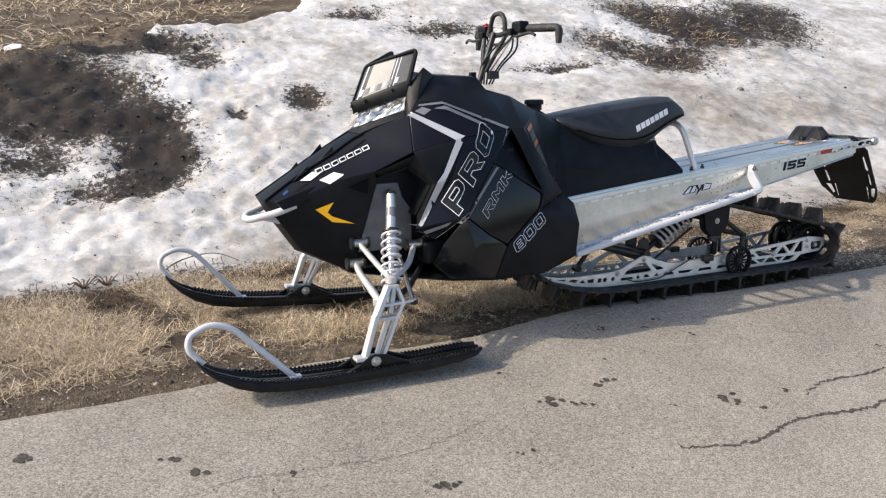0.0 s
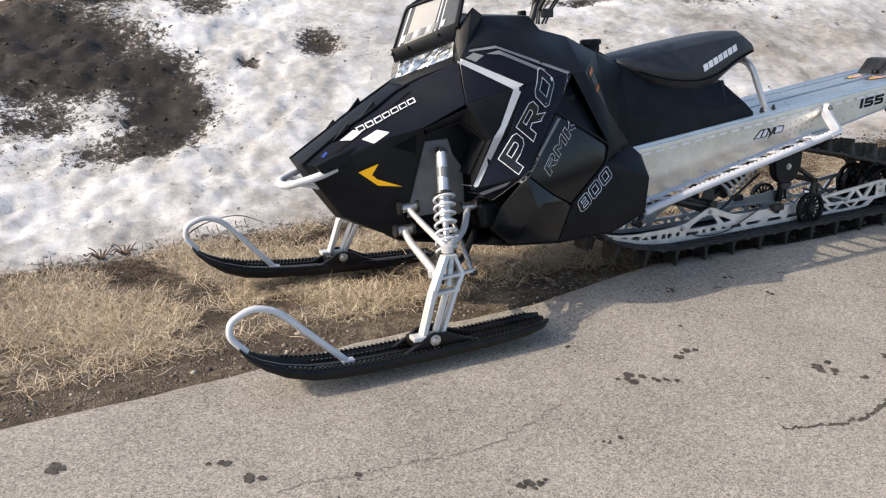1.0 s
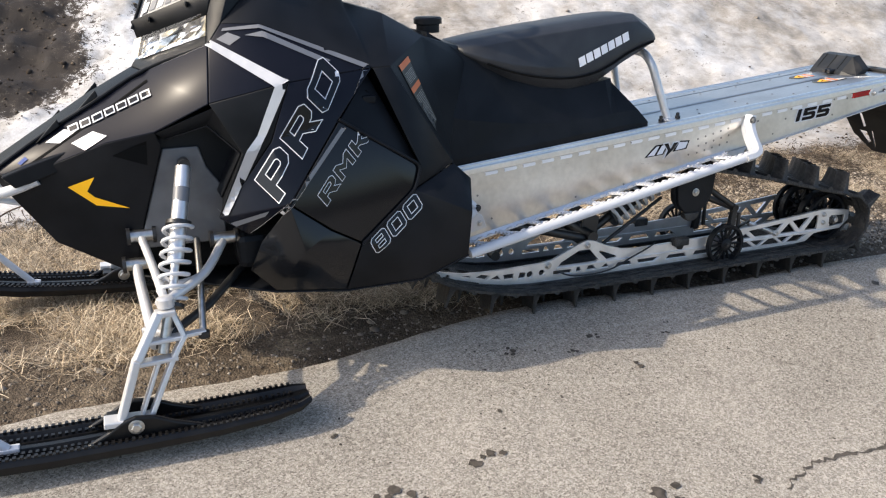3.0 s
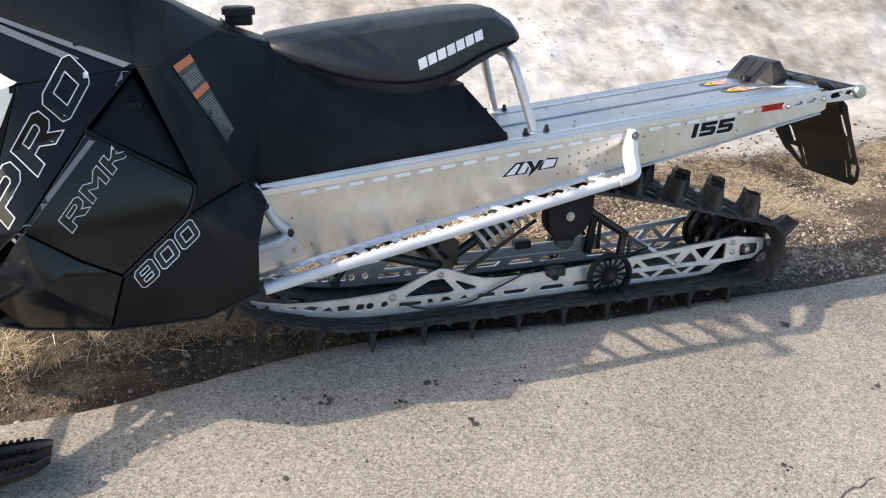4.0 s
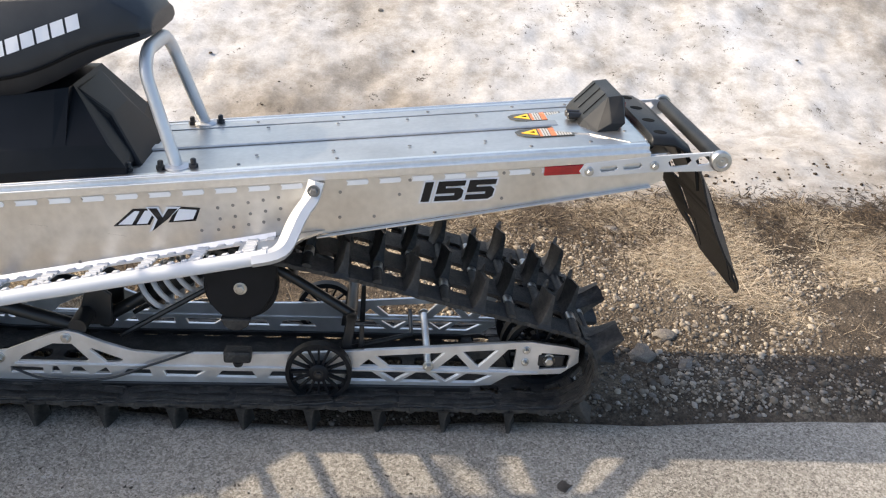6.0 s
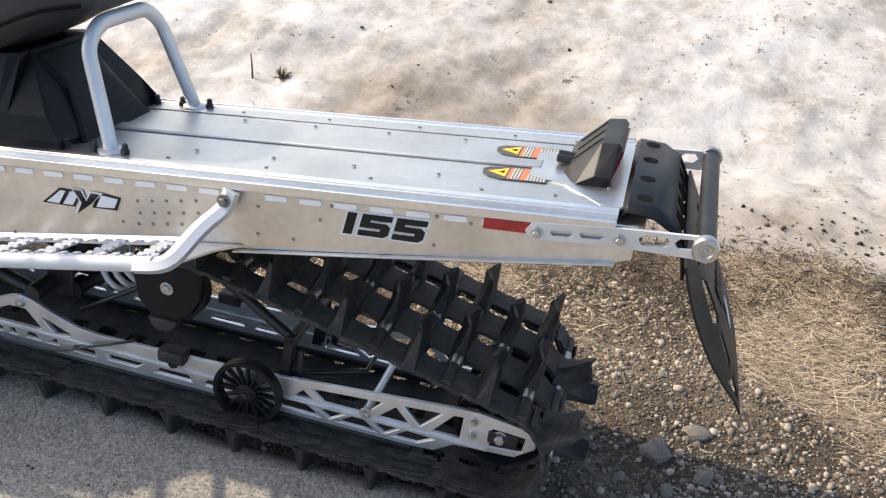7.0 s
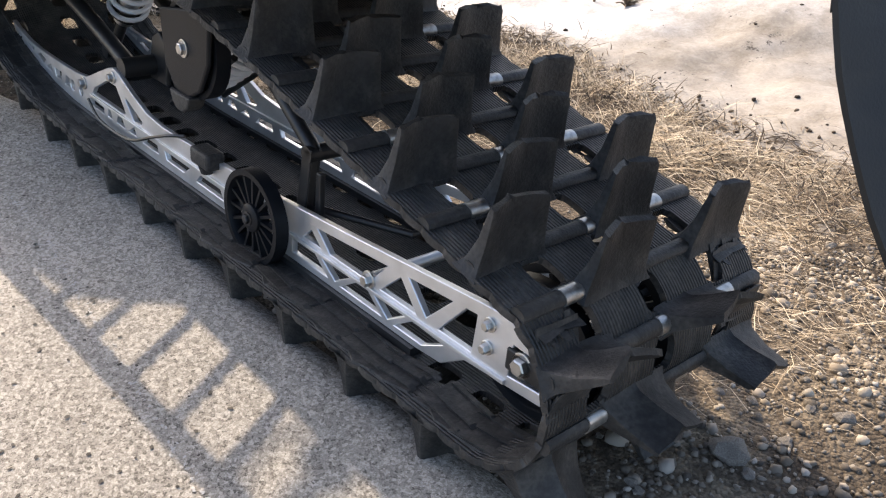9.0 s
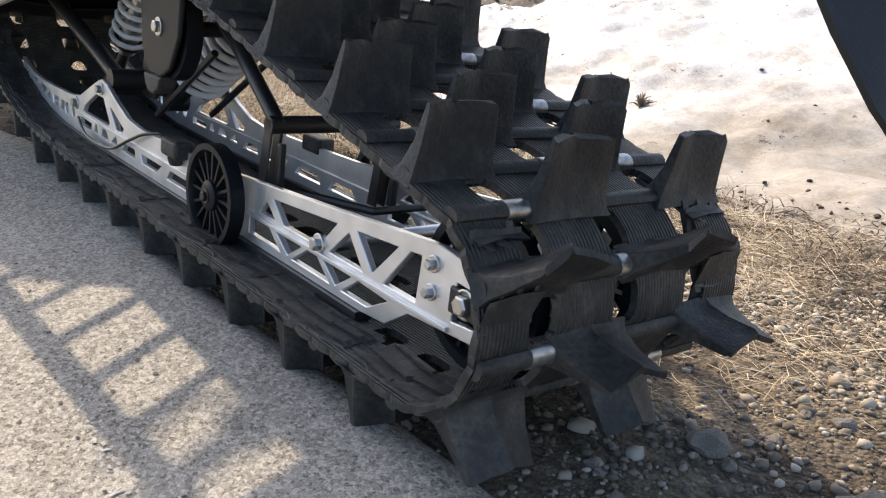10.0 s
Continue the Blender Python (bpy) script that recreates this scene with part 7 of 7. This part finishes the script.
flat("badge_fork", quads([(1.7448, 0.4972), (1.7861, 0.5300), (1.8119, 0.5562), (1.7826, 0.5546), (1.7740, 0.5366), (1.7672, 0.5546), (1.7414, 0.5530), (1.7586, 0.5284)]), DECALWHITE, sides[0], -0.2062)
flat("badge_fork", quads([(1.7517, 0.5005), (1.7844, 0.5284), (1.8050, 0.5521), (1.7861, 0.5513), (1.7740, 0.5316), (1.7637, 0.5513), (1.7465, 0.5505), (1.7637, 0.5267)]), GLOSS, sides[0], -0.2068)


# ---- roadside: dry grass, gravel, stones, twigs ----
def bulk(name, V, F, mat, label, category):
    me = bpy.data.meshes.new(name)
    n, k = len(F), F.shape[1]
    me.vertices.add(len(V)), me.loops.add(n * k), me.polygons.add(n)
    me.vertices.foreach_set("co", V.ravel().astype(np.float32))
    me.loops.foreach_set("vertex_index", F.ravel().astype(np.int32))
    me.polygons.foreach_set("loop_start", (k * np.arange(n)).astype(np.int32))
    me.polygons.foreach_set("loop_total", np.full(n, k, np.int32))
    me.update(calc_edges=True)
    me.materials.append(mat)
    return tagged(new(name, me), label, category, kind="stuff")


def island_material(name, stops, rough=0.85):
    m = bpy.data.materials.new(name)
    m.use_nodes = True
    nt = m.node_tree
    b = nt.nodes["Principled BSDF"]
    b.inputs["Roughness"].default_value, b.inputs["Specular IOR Level"].default_value = rough, 0.25
    g = nt.nodes.new("ShaderNodeNewGeometry")
    r = nt.nodes.new("ShaderNodeValToRGB")
    els = r.color_ramp.elements
    while len(els) < len(stops):
        els.new(0.5)
    for e, (p, c) in zip(els, stops):
        e.position, e.color = p, (*c, 1)
    nt.links.new(g.outputs["Random Per Island"], r.inputs["Fac"])
    nt.links.new(r.outputs["Color"], b.inputs["Base Color"])
    return m


STRAW = island_material("dry_grass", [(0.0, (0.05, 0.035, 0.022)), (0.16, (0.22, 0.165, 0.105)), (0.55, (0.46, 0.365, 0.25)), (1.0, (0.74, 0.63, 0.47))])
GRAVEL = island_material("gravel", [(0.0, (0.07, 0.058, 0.048)), (0.45, (0.17, 0.145, 0.116)), (0.88, (0.29, 0.25, 0.205)), (1.0, (0.42, 0.38, 0.33))])
CLOD = island_material("earth_clods", [(0.0, (0.025, 0.018, 0.012)), (0.7, (0.075, 0.055, 0.038)), (1.0, (0.15, 0.115, 0.08))])
RS = np.random.RandomState(42)


def blades(x, y, z, length, width, pitch_max, lift, lie=None):
    """Bent blades of grass: two quads each, mostly lying down."""
    n = len(x)
    az = RS.uniform(0, 2 * math.pi, n)
    if lie is not None:
        az = np.where(RS.uniform(0, 1, n) < lie, RS.normal(0.1, 0.45, n) + math.pi * RS.randint(0, 2, n), az)
    p0 = RS.uniform(0.05, pitch_max, n)
    p1 = p0 * RS.uniform(-0.4, 0.9, n)
    d0 = np.stack([np.cos(az) * np.cos(p0), np.sin(az) * np.cos(p0), np.sin(p0)], 1)
    az2 = az + RS.normal(0, 0.5, n)
    d1 = np.stack([np.cos(az2) * np.cos(p1), np.sin(az2) * np.cos(p1), np.sin(p1)], 1)
    side = np.stack([-np.sin(az), np.cos(az), RS.uniform(-0.6, 0.6, n)], 1)
    side *= (width / np.linalg.norm(side, axis=1))[:, None]
    base = np.stack([x, y, z + lift], 1)
    mid = base + d0 * (length * 0.5)[:, None]
    tip = mid + d1 * (length * 0.5)[:, None]
    V = np.stack([base - side, base + side, mid + side * 0.9, mid - side * 0.9, tip + side * 0.25, tip - side * 0.25], 1).reshape(-1, 3)
    o = 6 * np.arange(n)[:, None]
    F = np.concatenate([o + np.array([[0, 1, 2, 3]]), o + np.array([[3, 2, 4, 5]])], 0)
    return V, F


def sample(n, x0, x1, y0, y1, weight):
    X, Y = RS.uniform(x0, x1, n), RS.uniform(y0, y1, n)
    k = RS.uniform(0, 1, n) < weight(X, Y)
    return X[k], Y[k]


def verge_weight(x, y):
    e = -0.27 + 0.052 * x
    base = sm(0.16, 0.50, y - e) * sm(1.62, 1.25, y)
    clump = 0.60 - 0.18 * sm(1.2, 2.0, x) + (1.25 + 0.65 * sm(1.2, 2.0, x)) * wave_noise(x, y, 51, 6.0, 5)
    bare = 1 - 0.75 * sm(2.3, 2.8, x) * sm(0.45, 0.20, y) - 0.35 * sm(2.3, 2.9, x) * sm(0.62, 0.40, y)
    thin = 1 - 0.82 * sm(1.7, 2.3, x) * sm(3.4, 2.8, x) * sm(1.20, 0.70, y)
    return np.clip(base * clump * bare * thin, 0, 1)


gx, gy = sample(620000, -2.6, 5.8, -0.25, 1.9, verge_weight)
gz = ground_height(gx, gy)
n = len(gx)
bulk("dry_grass", *blades(gx, gy, gz, RS.uniform(0.025, 0.115, n) * (1 - 0.25 * sm(2.0, 2.7, gx)), RS.uniform(0.0005, 0.0014, n) * (1 - 0.4 * sm(2.0, 2.7, gx)), 0.85 * (1 - 0.62 * sm(1.8, 2.6, gx)), RS.uniform(-0.004, 0.018, n) * (1 - 0.6 * sm(1.8, 2.6, gx)), 0.7 * sm(0.5, 2.4, gx)), STRAW, "matted dry straw-coloured grass along the roadside", "grass")


def litter_weight(x, y):
    line = 1.42 + 0.16 * wave_noise(x, x * 0 + 2, 21, 1.6, 4) - 0.25 * sm(1.0, 3.0, x) + 0.35 * sm(3.6, 5.5, x)
    return np.clip((1 - 0.45 * sm(1.8, 2.5, x)) * np.exp(-((y - line + 0.12) / 0.17) ** 2) * (0.75 + 0.9 * wave_noise(x, y, 55, 3.5, 4)) + 0.45 * (1 - 0.9 * sm(1.8, 2.5, x)) * sm(0.2, 0.6, y) * sm(1.5, 1.2, y) * (wave_noise(x, y, 56, 5.0, 4) > 0.15), 0, 1)


LITTER = island_material("dead_litter", [(0.0, (0.022, 0.016, 0.011)), (0.5, (0.065, 0.046, 0.030)), (1.0, (0.17, 0.125, 0.08))])
wx, wy = sample(260000, -2.6, 5.5, 0.3, 1.9, litter_weight)
n = len(wx)
wz = np.maximum(ground_height(wx, wy), ground_height(wx, wy) + snow_depth(wx, wy))
bulk("dead_litter", *blades(wx, wy, wz, RS.uniform(0.015, 0.07, n), RS.uniform(0.0006, 0.0024, n), 0.9 * (1 - 0.65 * sm(1.8, 2.6, wx)), RS.uniform(0, 0.014, n)), LITTER, "dark wet dead leaves and stems along the snow edge", "litter")


def field_weight(x, y):
    return np.clip(sm(-0.2, 0.3, y - crest(x)) * sm(2.5, 1.0, x) * (0.5 + 0.9 * wave_noise(x, y, 52, 1.6, 3)), 0, 1)


fx, fy = sample(30000, -6.0, 2.5, 4.3, 16.0, field_weight)
n = len(fx)
bulk("field_grass", *blades(fx, fy, ground_height(fx, fy), RS.uniform(0.08, 0.25, n), RS.uniform(0.003, 0.007, n), 0.7, np.zeros(n)), STRAW, "flattened brown grass of the field beyond the bank", "grass")


def patch_weight(x, y):
    w = np.zeros_like(x)
    for px, py, rx, ry, s in PATCHES:
        w = np.maximum(w, np.exp(-1.0 * (((x - px) / rx) ** 2 + ((y - py) / ry) ** 2)))
    return np.clip(w * 0.9 * (y < crest(x) + 0.5), 0, 1)


px_, py_ = sample(16000, 4.0, 8.5, 4.0, 7.0, patch_weight)
n = len(px_)
bulk("bank_grass", *blades(px_, py_, ground_height(px_, py_), RS.uniform(0.05, 0.16, n), RS.uniform(0.002, 0.004, n), 0.8, np.zeros(n)), STRAW, "brown grass showing through the snow bank", "grass")

ICO = np.array([(0, 0, 1), (0.894, 0, 0.447), (0.276, 0.851, 0.447), (-0.724, 0.526, 0.447), (-0.724, -0.526, 0.447), (0.276, -0.851, 0.447), (0.724, 0.526, -0.447), (-0.276, 0.851, -0.447), (-0.894, 0, -0.447), (-0.276, -0.851, -0.447), (0.724, -0.526, -0.447), (0, 0, -1)])
IF = np.array([(0, i, i % 5 + 1) for i in range(1, 6)] + [(i, 6 + (i + 3) % 5, i % 5 + 1) if False else (i, 6 + (i - 1) % 5, i % 5 + 1) for i in range(1, 6)] + [(6 + (i - 1) % 5, 6 + i % 5, i % 5 + 1) for i in range(1, 6)] + [(11, 6 + i % 5, 6 + (i - 1) % 5) for i in range(1, 6)])


def pebbles(x, y, z, r):
    n = len(x)
    J = ICO[None] * (1 + RS.uniform(-0.36, 0.30, (n, 12, 1)))
    J = J * np.stack([RS.uniform(0.75, 1.3, n), RS.uniform(0.75, 1.3, n), RS.uniform(0.5, 0.85, n)], 1)[:, None]
    a = RS.uniform(0, 2 * math.pi, n)
    c, s = np.cos(a)[:, None], np.sin(a)[:, None]
    X = J[..., 0] * c - J[..., 1] * s
    Y = J[..., 0] * s + J[..., 1] * c
    V = np.stack([X, Y, J[..., 2]], 2) * r[:, None, None] + np.stack([x, y, z], 1)[:, None]
    F = (12 * np.arange(n)[:, None, None] + IF[None]).reshape(-1, 3)
    return V.reshape(-1, 3), F


def gravel_weight(x, y):
    e = -0.27 + 0.052 * x
    near = sm(-0.03, 0.06, y - e) * sm(0.55, 0.15, y - e) * (0.25 + 0.55 * sm(1.8, 2.6, x))
    rear = 0.95 * sm(2.3, 2.7, x) * sm(-0.05, 0.1, y - e) * sm(0.75, 0.25, y) * (0.5 + 0.8 * wave_noise(x, y, 53, 3.0, 3))
    return np.clip(np.maximum(near, rear) + 0.05 * sm(0.0, 0.2, y - e), 0, 1)


sx, sy = sample(90000, -2.4, 5.0, -0.35, 1.5, gravel_weight)
n = len(sx)
bulk("gravel", *pebbles(sx, sy, ground_height(sx, sy) + 0.001, np.minimum(RS.lognormal(-5.85, 0.55, n), 0.016)), GRAVEL, "loose grey-brown gravel at the road edge", "gravel")
PALE = island_material("pale_gravel", [(0.0, (0.09, 0.075, 0.058)), (0.5, (0.25, 0.205, 0.155)), (1.0, (0.46, 0.40, 0.32))])
ex_, ey_ = sample(110000, 2.2, 4.8, -0.12, 1.25, lambda x, y: np.clip(sm(2.3, 2.8, x + 0.4 * y) * sm(-0.10, 0.05, y) * sm(1.25, 0.6, y) * (0.30 + 0.75 * wave_noise(x, y, 57, 5.0, 5)), 0, 1))
n = len(ex_)
bulk("pale_gravel", *pebbles(ex_, ey_, ground_height(ex_, ey_) + 0.001, np.minimum(RS.lognormal(-5.85, 0.55, n), 0.013)), PALE, "pale dusty gravel behind the machine", "gravel")
cx_, cy_ = sample(30000, -2.5, 8.0, 1.2, 7.0, lambda x, y: np.clip(patch_weight(x, y) * 0.9 + 0.8 * np.exp(-((y - 1.42) / 0.16) ** 2) + 0.004, 0, 1))
n = len(cx_)
hz = np.maximum(ground_height(cx_, cy_), ground_height(cx_, cy_) + snow_depth(cx_, cy_))
bulk("earth_crumbs", *pebbles(cx_, cy_, hz + 0.002, np.minimum(RS.lognormal(-5.4, 0.6, n), 0.022 - 0.013 * sm(0.3, 1.2, cx_) * (cy_ < 3))), CLOD, "dark crumbs of earth scattered over the snow", "soil")


STONE = mottled("field_stone", [(0.35, (0.13, 0.112, 0.092)), (0.55, (0.26, 0.232, 0.20)), (0.7, (0.40, 0.37, 0.33))], [(14.0, 0.6), (90.0, 0.4)], 0.9, (0.6, 0.01))
stone_meshes = []
srng = random.Random(9)
for k in range(5):
    bm = bmesh.new()
    bmesh.ops.create_icosphere(bm, subdivisions=2, radius=1.0)
    for v in bm.verts:
        q = v.co.copy()
        v.co *= 1 + 0.45 * noise.noise(q * 1.5 + Vector((k * 7.1, 0, 0))) + 0.22 * noise.noise(q * 3.3 + Vector((0, k * 3.3, 0)))
        v.co.z *= 0.66
    me = bpy.data.meshes.new("stone")
    bm.to_mesh(me)
    bm.free()
    me.materials.append(STONE)
    stone_meshes.append(me)


def ground_at(x, y):
    return float(ground_height(np.array([x]), np.array([y]))[0])


def snow_at(x, y):
    return ground_at(x, y) + max(0.0, float(snow_depth(np.array([x]), np.array([y]))[0]))


def stone(x, y, r):
    o = new("stone", stone_meshes[srng.randrange(5)])
    o.matrix_world = Matrix.Translation((x, y, snow_at(x, y) + r * 0.10)) @ Matrix.Rotation(srng.uniform(0, 6.28), 4, "Z") @ Matrix.Diagonal((r * srng.uniform(0.85, 1.3), r, r * srng.uniform(0.8, 1.1), 1))
    return tagged(o, "pale grey weathered stone lying in the roadside gravel", "stone", "roadside stones")


for x, y, r in ((2.770, 0.150, 0.026), (2.95, 0.17, 0.034), (3.04, 0.26, 0.030), (2.84, 0.33, 0.012), (2.88, 0.06, 0.014), (2.52, 0.92, 0.020), (2.98, 0.05, 0.015), (3.06, 0.12, 0.020), (2.95, 0.46, 0.012), (3.3, 0.62, 0.020), (3.05, 0.95, 0.024), (-0.9, 0.45, 0.016), (-1.3, 0.2, 0.014), (0.4, 1.25, 0.018)):
    stone(x, y, r)
for k in range(90):
    stone(srng.uniform(2.6, 3.6), srng.uniform(-0.08, 0.75), srng.uniform(0.004, 0.010))
for x, y, r in ((5.54, 3.80, 0.035), (6.1, 3.55, 0.025), (4.9, 3.2, 0.02), (3.3, 3.4, 0.016), (2.2, 2.9, 0.014)):
    tagged(stone(x, y, r), "dark stone lying on the grimy snow")

BARK = material("twig_bark", (0.10, 0.065, 0.04), 0.9, color2=(0.17, 0.12, 0.08), scale=60, bump=0.5, bscale=200)


def twig(name, parts_, label):
    """Thin bent shoots joined at their foot."""
    e = new(name)
    for pts, r in parts_:
        add("shoot", *tube_mesh(smooth_path(pts, 4), [r * (1 - 0.6 * k / (4 * (len(pts) - 1))) for k in range(4 * (len(pts) - 1) + 1)], 6), BARK, e)
    return tagged(e, label, "twig")


z0 = snow_at(1.04, 1.96)
twig("stick", [([(1.04, 1.96, z0 - 0.03), (1.043, 1.962, z0 + 0.05), (1.038, 1.97, z0 + 0.12)], 0.006)], "short brown stick standing in the snow")
z0 = snow_at(1.16, 2.01)
wrng = random.Random(31)
tw = []
for k in range(30):
    a, b, r = wrng.uniform(0, 6.28), wrng.uniform(0.1, 1.2), wrng.uniform(0.025, 0.060)
    dx, dy, dz = r * math.cos(a) * math.cos(b), r * math.sin(a) * math.cos(b), r * math.sin(b)
    tw.append(([(1.16, 2.01, z0 - 0.004), (1.16 + dx * 0.6, 2.01 + dy * 0.6, z0 + 0.010 + dz * 0.7), (1.16 + dx + wrng.uniform(-0.01, 0.01), 2.01 + dy + wrng.uniform(-0.01, 0.01), z0 + 0.008 + dz)], 0.0028))
twig("dry_weed", tw, "dry star-shaped brown weed lying on the snow")
arch = [(-0.58, 1.60, 0.005), (-0.48, 1.66, 0.05), (-0.34, 1.70, 0.065), (-0.22, 1.70, 0.05), (-0.10, 1.68, 0.0)]
arch = [(x, y, snow_at(x, y) + z) for x, y, z in arch]
hooks = [([(-0.52 + 0.052 * k, 1.67, snow_at(-0.52 + 0.052 * k, 1.67) + 0.045), (-0.515 + 0.052 * k, 1.665, snow_at(-0.515 + 0.052 * k, 1.665) + 0.02), (-0.505 + 0.052 * k, 1.66, snow_at(-0.5 + 0.052 * k, 1.66))], 0.003) for k in range(7)]
twig("bramble", [(arch, 0.0045)] + hooks, "thin dry bramble stem with hooks on the snow edge")
for x, y in ((-0.98, 1.56), (-0.86, 1.60)):
    z0 = snow_at(x, y)
    twig("dry_weed", [([(x, y, z0 - 0.01), (x + 0.04 * math.cos(a), y + 0.04 * math.sin(a), z0 + 0.03), (x + 0.07 * math.cos(a + 0.3), y + 0.07 * math.sin(a + 0.3), z0 + 0.03 + 0.02 * math.cos(3 * a))], 0.006) for a in [k * 0.7 for k in range(9)]], "clump of dark dry weed at the snow edge")

SCRAP = material("paper_scrap", (0.70, 0.70, 0.70), 0.7, color2=(0.78, 0.78, 0.78), scale=12)
sxy = [(-0.060, -0.030), (0.075, -0.020), (0.080, 0.030), (0.010, 0.045), (-0.065, 0.025)]
sz = ground_at(-1.36, 5.35) + 0.03
sv = [(-1.36 + x, 5.35 + y, sz + 0.012 * math.sin(30 * x) + 0.5 * y) for x, y in sxy]
tagged(add("paper_scrap", sv + [(x, y, z - 0.002) for x, y, z in sv], [tuple(range(5)), tuple(range(9, 4, -1))] + [(i, (i + 1) % 5, 5 + (i + 1) % 5, 5 + i) for i in range(5)], SCRAP), "crumpled white paper scrap lying in the brown field", "litter")
